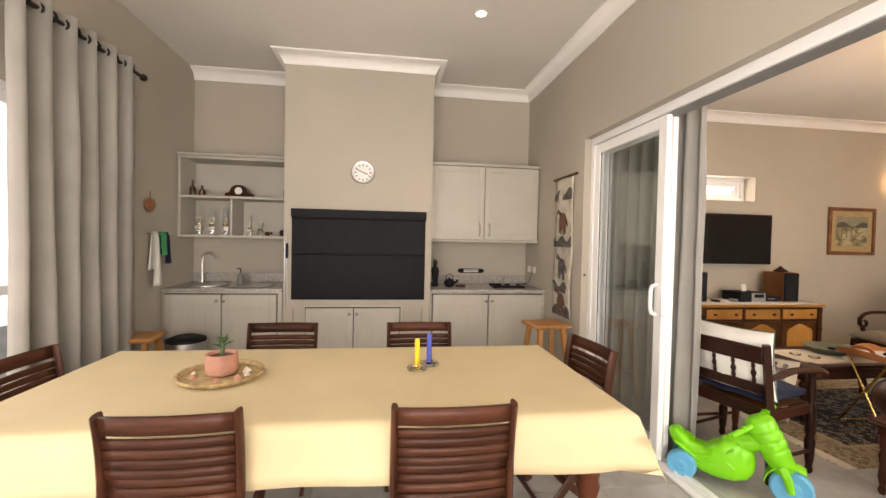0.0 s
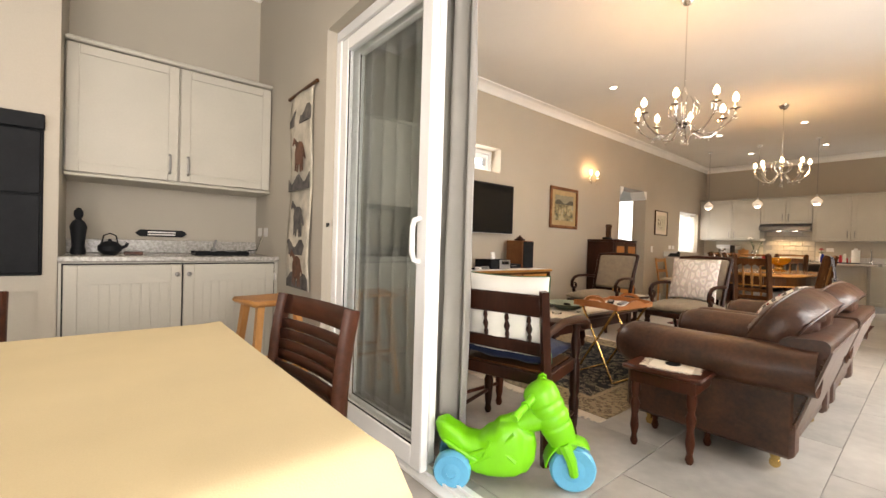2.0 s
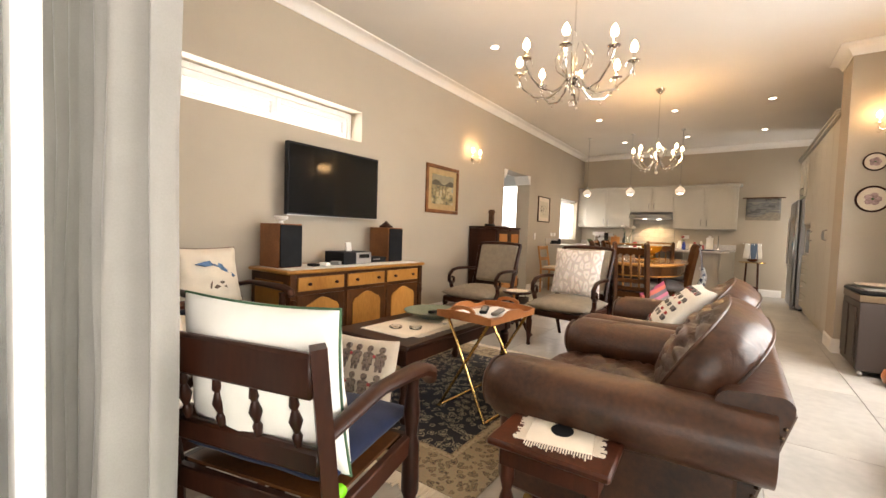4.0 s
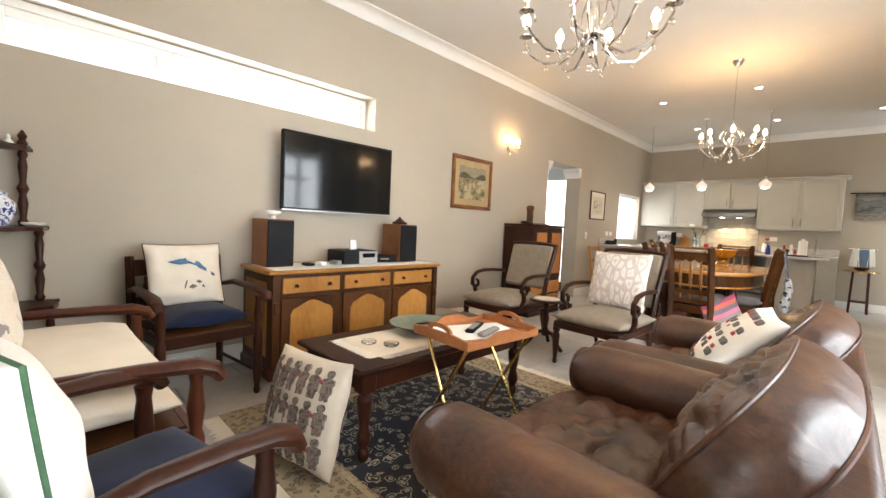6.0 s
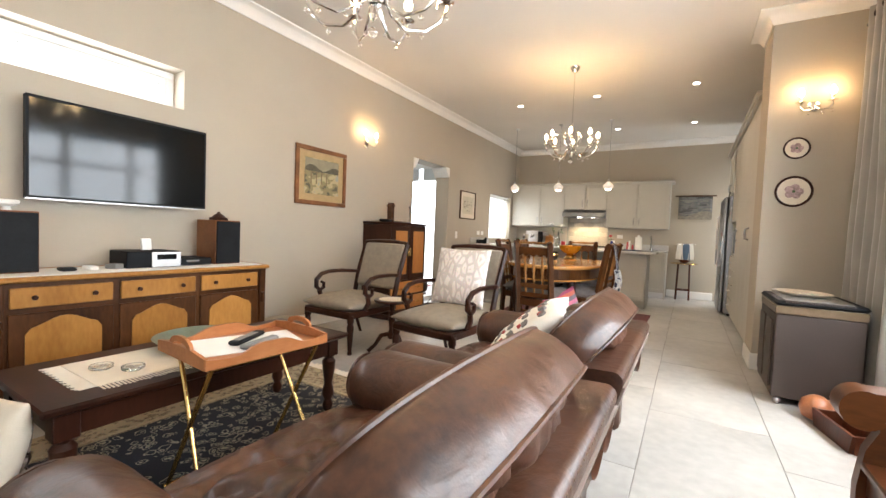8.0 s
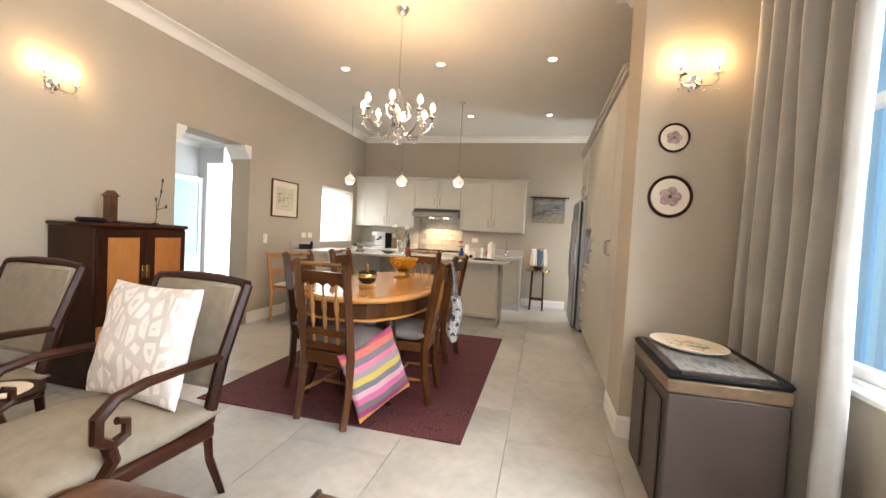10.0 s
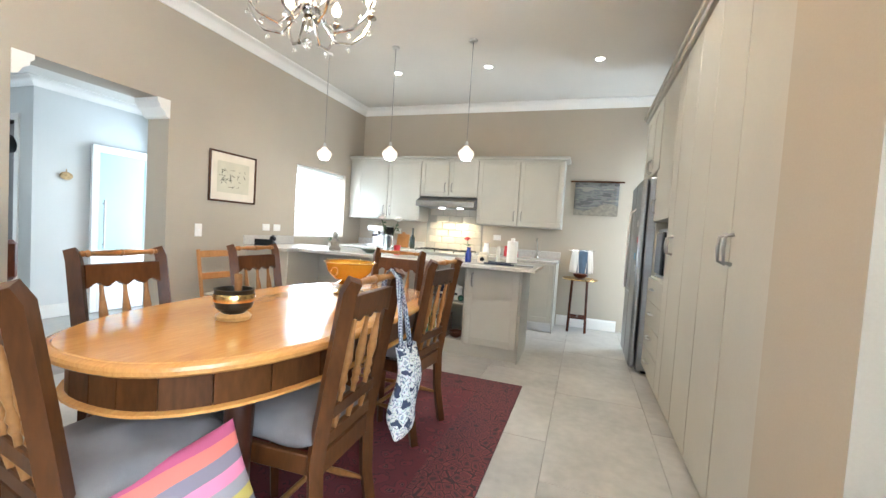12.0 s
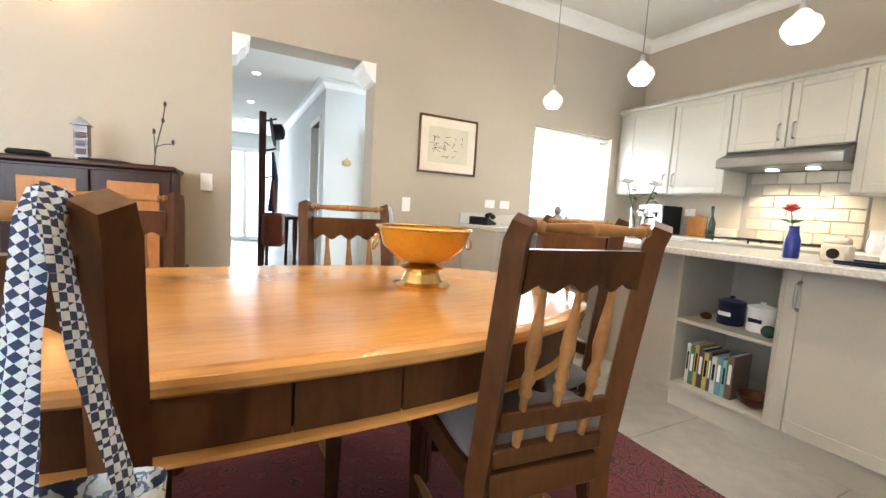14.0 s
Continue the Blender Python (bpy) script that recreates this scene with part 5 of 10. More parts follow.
# ---- rugs ----


def rug(name, x0, y0, x1, y1, field, border, label, b1=0.26, fringe=True):
    o = thing(name, label, "rug", x0, y0, 0)
    w, d = x1 - x0, y1 - y0
    part("field", G().box(b1, b1, 0.0, w - b1, d - b1, 0.0095), field, o)
    part("border", G().box(0, 0, 0.0, w, b1 - 0.001, 0.009).box(0, d - b1 + 0.001, 0.0, w, d, 0.009).box(0, b1 - 0.001, 0.0, b1 - 0.001, d - b1 + 0.001, 0.009).box(w - b1 + 0.001, b1 - 0.001, 0.0, w, d - b1 + 0.001, 0.009), border, o)
    part("guard_stripe", G().box(b1 - 0.04, b1 - 0.04, 0.009, w - b1 + 0.04, b1 - 0.015, 0.0112).box(b1 - 0.04, d - b1 + 0.015, 0.009, w - b1 + 0.04, d - b1 + 0.04, 0.0112).box(b1 - 0.04, b1 - 0.015, 0.009, b1 - 0.015, d - b1 + 0.015, 0.0112).box(w - b1 + 0.015, b1 - 0.015, 0.009, w - b1 + 0.04, d - b1 + 0.015, 0.0112), M_RUGLINE, o)
    if fringe:
        r = random.Random(3)
        for xx, s in ((0, -1), (w, 1)):
            f, y = G(), 0.0
            while y < d:
                L = 0.06 + 0.035 * r.random()
                f.box(min(xx, xx + s * L), y, 0.0, max(xx, xx + s * L), y + 0.009, 0.005)
                y += 0.012
            tagged(part("fringe", f, M_CREAM, o, "knotted cream fringe"), "knotted cream fringe", "", "", "stuff")
    return o


M_RUGLINE = patterned("rug_guard_line", (0.40, 0.33, 0.22), [(0.30, 0.23, 0.14), (0.12, 0.08, 0.06)], "voronoi", 40, pos=(0.2, 0.45))
rug("rug", 2.97, 2.02, 4.93, 3.52, M_RUGFIELD, M_RUGBORDER, "black and cream Persian rug with a wide border")
M_RUGLINE = M_RUGRED2
rug("rug", 6.72, 1.33, 9.26, 3.16, M_RUGRED, M_RUGRED2, "dark red oriental rug under the dining table", 0.3, False)


# ---- leather armchairs ----
M_NAIL = material("antique_nail_bronze", (0.10, 0.062, 0.035), 0.35, 1.0, vary=0.2, scale=40, bump=0)

def leather_chair(x, y, label, cush_tilt=0.0):
    """Club chair that looks along +y; origin at the middle of its back edge on the floor."""
    o = thing("leather_armchair", label, "armchair", x, y, 0, group="leather armchairs")
    W, D = 0.52, 0.92
    part("base", G().box(-W + 0.08, 0.14, 0.09, W - 0.08, D - 0.10, 0.30, 0.03), M_LEATHER, o)
    part("seat_front", G().box(-W + 0.19, D - 0.12, 0.10, W - 0.19, D - 0.04, 0.34, 0.03), M_LEATHER, o)
    for s in (-1, 1):
        # side panel and rolled arm
        part("side_panel", G().box(min(s * (W - 0.02), s * (W - 0.15)), 0.12, 0.08, max(s * (W - 0.02), s * (W - 0.15)), D - 0.06, 0.46, 0.02), M_LEATHER, o)

        def arm(u, v, s=s):
            yy = 0.05 + (D - 0.05) * v
            end = 1.0 if v < 0.9 else math.sqrt(max(0.0, 1 - ((v - 0.9) / 0.1) ** 2)) * 0.25 + 0.75
            r = (0.115 + 0.02 * v) * end
            a = 2 * math.pi * u
            wr = 0.004 * noise.noise(Vector((u * 6, v * 7, s)))
            return (s * (W - 0.055) + (r + wr) * math.cos(a), yy, 0.475 + 0.02 * (1 - v) + (r * 0.92 + wr) * math.sin(a))

        part("arm", G().sheet(arm, 22, 18, True), M_LEATHER, o, "", 70)
        cap = G().lathe([(0.10, 0), (0.098, 0.012), (0.075, 0.028), (0.001, 0.034)], 22, pose(s * (W - 0.055), D - 0.003, 0.477, -90, 0, 0))
        part("arm_front", cap, M_LEATHER, o)
        part("arm_front", G().box(min(s * (W - 0.02), s * (W - 0.14)), D - 0.075, 0.09, max(s * (W - 0.02), s * (W - 0.14)), D - 0.03, 0.44, 0.02), M_LEATHER, o)
    # raked back frame with a nailed rear edge
    bk = [(0.17, 0.10), (0.015, 0.60)] + arc(0.045, 0.615, 0.032, 165, 95, 5) + [(0.10, 0.645)] + arc(0.15, 0.595, 0.045, 80, 10, 5) + [(0.25, 0.34), (0.25, 0.10)]
    R = Matrix(((0, 1, 0, 0), (1, 0, 0, 0), (0, 0, 1, 0), (0, 0, 0, 1)))
    part("back_frame", G().prism(bk, -W + 0.03, W - 0.03, R), M_LEATHER, o, "", 50)
    nails = G()
    k = -W + 0.05
    while k < W - 0.04:
        nails.ball((k, 0.022, 0.625), 0.009, 6, 0.8)
        k += 0.026
    for s in (-1, 1):
        for i in range(18):
            t = i / 18
            nails.ball((s * (W - 0.028), 0.165 - 0.14 * t, 0.12 + 0.47 * t), 0.007, 6, 0.8)
    tagged(part("nail_trim", nails, M_NAIL, o), "row of antique brass nail heads", "", "", "stuff")
    part("back_panel", G().prism([(0.165, 0.10), (0.018, 0.598), (0.008, 0.598), (0.155, 0.10)], -W + 0.05, W - 0.05, R), material("suede_back", (0.20, 0.155, 0.13), 0.85, vary=0.12, scale=6, bump=0.04) if "suede_back" not in bpy.data.materials else bpy.data.materials["suede_back"], o, "matt taupe back panel")
    # loose cushions
    sc = G()
    sc.boxed(0.80, 0.70, 0.20, pose(0, 0.56, 0.37, 90, 0, 0), 3, 0.035)
    part("seat_cushion", sc, M_LEATHER, o, "crumpled leather seat cushion", 70)
    bcn = G()
    seams = bcn.boxed(0.86, 0.48, 0.25, pose(0.0, 0.25, 0.605, 30 + cush_tilt, 0, 0), 7 + cush_tilt, 0.034, 0.60, 3.0, -0.02)
    bcu = part("back_cushion", bcn, M_LEATHER, o, "plump leather back cushion with piped edges", 70)
    for loop in seams:
        part("piping", G().tube(loop, 0.0055, 6), M_LEATHER, bcu)
    for s in (-1, 1):
        for yy in (0.2, D - 0.14):
            part("castor", G().lathe([(0.016, 0.035), (0.022, 0.06), (0.026, 0.092)], 10, Matrix.Translation((s * (W - 0.1), yy, 0))).lathe([(0.022, -0.01), (0.024, 0), (0.022, 0.01)], 12, pose(s * (W - 0.1), yy, 0.0235, 90, 0, 90)), M_BRASS, o)
    return o


leather_chair(3.56, 1.06, "brown leather club armchair with rolled arms and a plump loose cushion")
leather_chair(4.66, 1.06, "brown leather club armchair with brass nail heads along its back", 3)


def cushion(name, w, h, t, m, mat, label, seed=1, piping=None, lump=0.016):
    o = thing(name, label, "cushion")
    o.matrix_basis = m
    part("cover", G().pillow(w, h, t, None, 22, 0.06, seed, lump), mat, o, "", 80)
    if piping:
        pts = []
        n = 12
        for sx, sy, dx, dy in ((-1, -1, 1, 0), (1, -1, 0, 1), (1, 1, -1, 0), (-1, 1, 0, -1)):
            for i in range(n):
                u, v = sx + dx * 2 * i / n, sy + dy * 2 * i / n
                pts.append((u * w / 2 * (1 - 0.06 * (1 - v * v)), 0, v * h / 2 * (1 - 0.06 * (1 - u * u))))
        pts.append(pts[0])
        part("piping", G().tube(pts, 0.0042, 6), piping, o)
    return o


cu = cushion("cushion", 0.50, 0.44, 0.16, pose(4.50, 1.50, 0.625, 46, 0, 12), M_WHITECUSH, "white cushion printed with grey and red animal shapes", 3)
rnd = random.Random(8)


def prints(o, w, h, t, rows, cols, shape, mat, both=True):
    """Flat printed shapes that lie just above the pillow's face."""
    for i in range(cols):
        for j in range(rows):
            u, v = (i + 0.5) / cols * 2 - 1, (j + 0.5) / rows * 2 - 1
            u, v = u * 0.86, v * 0.86
            d = max(0.0, (1 - u * u) * (1 - v * v)) ** 0.42
            for s in ((-1, 1) if both else (-1,)):
                g = G()
                du, dv = 0.02, 0.02
                du_ = lambda uu, vv: s * (t / 2 * max(0.0, (1 - uu * uu) * (1 - vv * vv)) ** 0.42)
                vs = [(u * w / 2 + a, du_(u + a / (w / 2), v + b / (h / 2)) + s * 0.006, v * h / 2 + b) for a, b in shape]
                n = len(vs)
                vs2 = [(p[0], p[1] - s * 0.012, p[2]) for p in vs]
                g.add(vs + vs2, [tuple(range(n)), tuple(range(n, 2 * n))[::-1]] + [(k, (k + 1) % n, n + (k + 1) % n, n + k) for k in range(n)])
                part("print_motif", g, mat, o)


BLOB = [(-0.035, -0.02), (-0.03, -0.034), (-0.018, -0.034), (-0.014, -0.02), (0.012, -0.02), (0.016, -0.034), (0.028, -0.034), (0.032, -0.005), (0.045, 0.004), (0.04, 0.02), (0.02, 0.024), (-0.02, 0.024), (-0.038, 0.01)]
prints(cu, 0.50, 0.44, 0.16, 5, 5, [(a * 0.52, b * 0.52) for a, b in BLOB], M_GREYCUSH)
prints(cu, 0.50, 0.44, 0.16, 4, 4, [(a * 0.2, b * 0.3) for a, b in BLOB], M_PINKPATCH)
FIG = [(-0.016, -0.062), (-0.005, -0.062), (0.0, -0.036), (0.006, -0.062), (0.016, -0.062), (0.018, -0.034), (0.025, -0.032), (0.022, 0.0), (0.028, 0.004), (0.026, 0.024), (0.006, 0.031), (0.012, 0.036), (0.016, 0.047), (0.012, 0.058), (0.0, 0.063), (-0.012, 0.058), (-0.016, 0.047), (-0.012, 0.036), (-0.006, 0.031), (-0.026, 0.024), (-0.028, 0.004), (-0.022, 0.0), (-0.025, -0.032), (-0.018, -0.034)]
cu = cushion("cushion", 0.46, 0.48, 0.19, pose(3.12, 2.83, 0.255, -14, 0, -78), M_PEOPLE, "oatmeal cushion with brown block-print shapes leaning on the coffee table", 5)
prints(cu, 0.46, 0.48, 0.19, 3, 6, FIG, M_PRINT, True)
prints(cu, 0.46, 0.48, 0.194, 3, 3, [(-0.009, 0.012), (0.0, 0.003), (0.009, 0.012), (0.006, 0.019), (0.0, 0.015), (-0.006, 0.019)], M_PINKPATCH, True)


# ---- coffee table and what stands on it ----
TURN_LEG = [(0.018, 0), (0.026, 0.012), (0.03, 0.04), (0.02, 0.065), (0.034, 0.10), (0.03, 0.13), (0.022, 0.16), (0.034, 0.24), (0.038, 0.29), (0.024, 0.31), (0.036, 0.325)]
ct = thing("coffee_table", "dark stained coffee table with turned legs", "coffee table")
CX0, CX1, CYA, CYB, CZ = 3.24, 4.55, 2.58, 3.18, 0.46
part("tabletop", G().box(CX0, CYA, CZ - 0.028, CX1, CYB, CZ, 0.008), M_DARK, ct)
part("apron", G().box(CX0 + 0.05, CYA + 0.05, CZ - 0.12, CX1 - 0.05, CYA + 0.07, CZ - 0.029).box(CX0 + 0.05, CYB - 0.07, CZ - 0.12, CX1 - 0.05, CYB - 0.05, CZ - 0.029).box(CX0 + 0.05, CYA + 0.07, CZ - 0.12, CX0 + 0.07, CYB - 0.07, CZ - 0.029).box(CX1 - 0.07, CYA + 0.07, CZ - 0.12, CX1 - 0.05, CYB - 0.07, CZ - 0.029), M_DARK, ct)
for x in (CX0 + 0.075, CX1 - 0.075):
    for y in (CYA + 0.075, CYB - 0.075):
        part("leg", G().lathe(TURN_LEG, 14, Matrix.Translation((x, y, 0.01))).box(x - 0.036, y - 0.036, 0.332, x + 0.036, y + 0.036, CZ - 0.03, 0.004), M_DARK, ct)
tr2 = thing("table_runner", "cream fringed cotton runner on the coffee table", "table runner", 3.42, 2.70, CZ + 0.0005)
part("cloth", G().box(0, 0, 0, 0.75, 0.36, 0.003), M_CREAM, tr2)
f = G()
for s in range(30):
    y = 0.004 + s * 0.012
    f.box(-0.05 - 0.02 * ((s * 7) % 3) / 3, y, 0, -0.001, y + 0.007, 0.002).box(0.751, y, 0, 0.80, y + 0.007, 0.002)
for s in range(60):
    x = 0.004 + s * 0.0125
    f.box(x, -0.045 - 0.015 * ((s * 5) % 4) / 4, 0, x + 0.006, -0.001, 0.002)
part("fringe", f, M_CREAM, tr2)
bw = thing("shallow_bowl", "large green-grey ceramic bowl with dark remotes in it", "bowl", 3.90, 2.92, CZ + 0.004)
M_CELADON = material("celadon_glaze", (0.16, 0.20, 0.15), 0.3, vary=0.3, scale=8)
part("dish", G().lathe([(0.08, 0), (0.10, 0.01), (0.19, 0.045), (0.20, 0.055), (0.185, 0.052), (0.10, 0.02), (0.001, 0.016)], 30), M_CELADON, bw)
part("remote", G().box(-0.08, -0.02, 0.03, 0.08, 0.02, 0.05, 0.006, pose(0, 0, 0.0, 0, 8, 25)), M_BLACK, bw)
for x, y in ((3.50, 2.90), (3.57, 2.80)):
    single("glass_coaster", G().lathe([(0.035, 0), (0.04, 0.004), (0.04, 0.014), (0.034, 0.014), (0.03, 0.006)], 18), M_CLEAR, "small clear glass dish on the runner", "dish", pose(x, y, CZ + 0.004))
single("seashell", G().ball((0, 0, 0.014), 0.02, 8, 0.7).ball((0.04, 0.01, 0.01), 0.014, 8, 0.7), M_WHITECUSH, "white shells lying on the runner", "seashell", pose(3.78, 2.73, CZ + 0.004))

# butler's tray on brass legs
bt = thing("tray_stand", "folding brass legs under the butler's tray", "tray stand", 3.84, 2.45, 0, -4)
for s in (-1, 1):
    part("leg", G().rod((s * 0.24, -0.16, 0.012), (s * 0.20, 0.15, 0.553), 0.009), M_BRASS, bt)
    part("leg", G().rod((s * 0.225, 0.18, 0.012), (s * 0.22, -0.15, 0.553), 0.009), M_BRASS, bt)
for y in (-0.15, 0.15):
    part("rail", G().rod((-0.23, y, 0.553), (0.23, y, 0.553), 0.009), M_BRASS, bt)
for y in (-0.16, 0.18):
    part("foot_bar", G().rod((-0.24, y, 0.012), (0.24, y, 0.012), 0.009), M_BRASS, bt)
M_TRAYW = wood("orange_tray_wood", (0.26, 0.09, 0.03), (0.42, 0.17, 0.065), 0.3, 4, 0.3, (0.3, 1, 1))
ty = thing("butlers_tray", "orange-brown wooden butler's tray with scalloped sides", "tray", 3.83, 2.45, 0.563, -4)
ty.scale = (0.88, 0.90, 1)
part("base", G().box(-0.285, -0.21, 0, 0.285, 0.21, 0.012, 0.003), M_TRAYW, ty)


def scallop(L, hgt, hole):
    n = 24
    top = []
    for i in range(n + 1):
        u = i / n * 2 - 1
        z = hgt * (0.45 + 0.55 * math.exp(-(u / 0.42) ** 4)) + 0.012 * (abs(u) ** 6)
        top.append((u * L, z))
    return [(-L, 0)] + [(L, 0)] + top[::-1]


for s in (-1, 1):
    part("side", G().prism(scallop(0.285, 0.06, False), s * 0.205 - 0.007, s * 0.205 + 0.007), M_TRAYW, ty)
    Rz = Matrix(((0, 1, 0, 0), (1, 0, 0, 0), (0, 0, 1, 0), (0, 0, 0, 1)))
    end = G()
    L, n = 0.205, 10
    outer = [(L * math.cos(math.pi * i / n) * 0.45, 0.052 + 0.035 * math.sin(math.pi * i / n)) for i in range(n + 1)]
    inner = [(L * math.cos(math.pi * i / n) * 0.30, 0.05 + 0.016 * math.sin(math.pi * i / n)) for i in range(n + 1)]
    end.prism([(-L, 0), (L, 0), (L, 0.04), (0.097, 0.05), (-0.097, 0.05), (-L, 0.04)], s * 0.28 - 0.007, s * 0.28 + 0.007, Rz)
    for i in range(n):
        end.prism([inner[i], outer[i], outer[i + 1], inner[i + 1]], s * 0.28 - 0.007, s * 0.28 + 0.007, Rz)
    part("handle_end", end, M_TRAYW, ty)
single("white_cloth", G().box(-0.20, -0.13, 0, 0.20, 0.13, 0.003, 0.001), M_PAPER, "white linen mat in the wooden tray", "mat", pose(3.83, 2.45, 0.5755, 0, 0, -20))
rc = thing("remote_control", "dark remote control on the white mat", "remote control", 3.85, 2.48, 0.579, 25)
part("body", G().box(-0.10, -0.024, 0, 0.10, 0.024, 0.018, 0.007), M_BLACK, rc)
part("buttons", G().box(-0.08, -0.015, 0.0182, 0.06, 0.015, 0.0195, 0.001), M_GREYP, rc)
single("remote_control", G().box(-0.09, -0.02, 0, 0.09, 0.02, 0.02, 0.007), M_GREYP, "grey remote control on the white mat", "remote control", pose(3.84, 2.38, 0.579, 0, 0, 12))


# ---- sideboard, television, hi-fi ----
SBX0, SBX1, SBY0, SBY1, SBZ = 3.34, 4.91, 3.80, 4.33, 0.745
sb = thing("sideboard", "two-tone wooden sideboard with yellowwood drawers and arched doors", "sideboard")
part("body", G().box(SBX0 + 0.03, SBY0 + 0.03, 0.07, SBX1 - 0.03, SBY1, SBZ - 0.03, 0.004), M_CHAIRW, sb)
part("plinth", G().box(SBX0 + 0.01, SBY0 + 0.01, 0.0, SBX1 - 0.01, SBY1, 0.085, 0.012), M_REDWOOD, sb)
part("top", G().box(SBX0, SBY0, SBZ - 0.029, SBX1, SBY1, SBZ, 0.008), M_YELLOW, sb)
part("side_inlay", G().box(SBX0 + 0.024, SBY0 + 0.1, 0.15, SBX0 + 0.03, SBY1 - 0.06, SBZ - 0.09), M_YELLOW, sb)
bw3 = (SBX1 - SBX0 - 0.16) / 3
for i in range(3):
    x0 = SBX0 + 0.08 + i * bw3
    x1 = x0 + bw3
    dr = part("drawer", G().box(x0 + 0.02, SBY0 + 0.012, SBZ - 0.16, x1 - 0.02, SBY0 + 0.0295, SBZ - 0.055, 0.004), M_YELLOW, sb)
    for kx in (x0 + 0.11, x1 - 0.11):
        part("knob", G().lathe([(0.006, 0), (0.006, 0.01), (0.014, 0.016), (0.012, 0.026)], 10, pose(kx, SBY0 + 0.012, SBZ - 0.107, 90, 0, 0)), M_DARK, dr)
    d = part("door", G().box(x0 + 0.015, SBY0 + 0.016, 0.10, x1 - 0.015, SBY0 + 0.0295, SBZ - 0.19, 0.004), M_CHAIRW, sb)
    cx, hw = (x0 + x1) / 2, bw3 / 2 - 0.075
    n = 14
    top = []
    for k in range(n + 1):
        u = 1 - 2 * k / n
        top.append((cx + hw * u, SBZ - 0.30 + 0.055 * (math.cos(u * math.pi) * 0.5 + 0.5) + (0.03 if abs(u) < 0.93 else 0)))
    part("arched_panel", G().prism([(cx - hw, 0.15), (cx + hw, 0.15)] + top, SBY0 + 0.008, SBY0 + 0.0158), M_YELLOW, d, "arched yellowwood panel")
for x in (SBX0 + 0.055, SBX1 - 0.055):
    part("corner_post", G().box(x - 0.025, SBY0 + 0.01, 0.086, x + 0.025, SBY0 + 0.0295, SBZ - 0.03, 0.004).lathe([(0.016, 0), (0.022, 0.03), (0.014, 0.05), (0.02, 0.08)], 10, Matrix.Translation((x, SBY0 + 0.012, 0.45))), M_CHAIRW, sb)
tv = thing("television", "flat wall-mounted television, switched off", "television", 0, 0, 0)
part("screen", G().box(3.605, 4.205, 1.18, 4.593, 4.212, 1.745), M_SCREEN, tv)
part("bezel", G().box(3.59, 4.2125, 1.163, 4.607, 4.25, 1.762, 0.004).box(3.59, 4.203, 1.163, 4.607, 4.2125, 1.179).box(3.59, 4.203, 1.746, 4.607, 4.2125, 1.762).box(3.59, 4.203, 1.179, 3.604, 4.2125, 1.746).box(4.594, 4.203, 1.179, 4.607, 4.2125, 1.746), M_BLACK, tv)
part("bottom_trim", G().box(3.59, 4.201, 1.160, 4.607, 4.206, 1.166), M_STEEL, tv)
part("wall_bracket", G().box(3.95, 4.2505, 1.3, 4.25, YN - 0.001, 1.6, 0.004), M_BLACK, tv)
for x in (3.50, 4.68):
    sp = thing("loudspeaker", "wooden bookshelf loudspeaker with a black grille", "loudspeaker", x, 4.14, SBZ + 0.0005, 0, group="hi-fi speakers")
    part("cabinet", G().box(-0.10, -0.13, 0, 0.10, 0.13, 0.34, 0.004), wood("speaker_veneer", (0.14, 0.05, 0.02), (0.26, 0.11, 0.045), 0.4) if "speaker_veneer" not in bpy.data.materials else bpy.data.materials["speaker_veneer"], sp)
    part("grille", G().box(-0.094, -0.146, 0.008, 0.094, -0.1305, 0.332, 0.004), M_BLACK, sp)
single("trinket_bowl", G().lathe([(0.02, 0), (0.015, 0.02), (0.05, 0.035), (0.055, 0.055), (0.045, 0.06), (0.001, 0.058)], 16), M_WHITECUSH, "white bowl on a small red stand", "bowl", pose(3.50, 4.14, SBZ + 0.341))
single("wooden_box", G().box(-0.05, -0.05, 0, 0.05, 0.05, 0.022, 0.004).lathe([(0.055, 0.022), (0.03, 0.045), (0.012, 0.055), (0.012, 0.065)], 8), M_DARK, "small dark pagoda-shaped box on the speaker", "ornament", pose(4.68, 4.14, SBZ + 0.341))
hf = thing("stereo_receiver", "black stereo with a silver front panel", "stereo", 4.16, 4.10, SBZ + 0.0005)
part("case", G().box(-0.16, -0.12, 0, 0.16, 0.14, 0.11, 0.006), M_BLACK, hf)
part("front_panel", G().box(-0.02, -0.128, 0.004, 0.16, -0.1205, 0.106, 0.003), M_STEEL, hf)
part("display", G().box(0.01, -0.131, 0.055, 0.13, -0.1285, 0.09), M_SCREEN, hf)
part("dock", G().box(-0.03, -0.03, 0.1105, 0.03, -0.01, 0.19, 0.004, pose(0, 0, 0, -10, 0, 0)), M_WHITE, hf, "white music player in the dock")
dv = thing("dvd_player", "low black disc player on the sideboard", "disc player", 4.44, 4.12, SBZ + 0.0005)
part("case", G().box(-0.11, -0.12, 0.006, 0.11, 0.12, 0.055, 0.004), M_BLACK, dv)
part("tray_door", G().box(-0.07, -0.123, 0.03, 0.02, -0.1205, 0.042), M_GREYP, dv)
for i, (x, w, m) in enumerate(((3.72, 0.07, M_BLACK), (3.83, 0.05, M_WHITE), (3.95, 0.06, M_GREYP))):
    single("small_device", G().box(-w / 2, -0.04, 0, w / 2, 0.04, 0.02 + 0.006 * i, 0.005), m, "small electronic box with cables on the sideboard", "device", pose(x, 4.02, SBZ + 0.003, 0, 0, 12 * i))
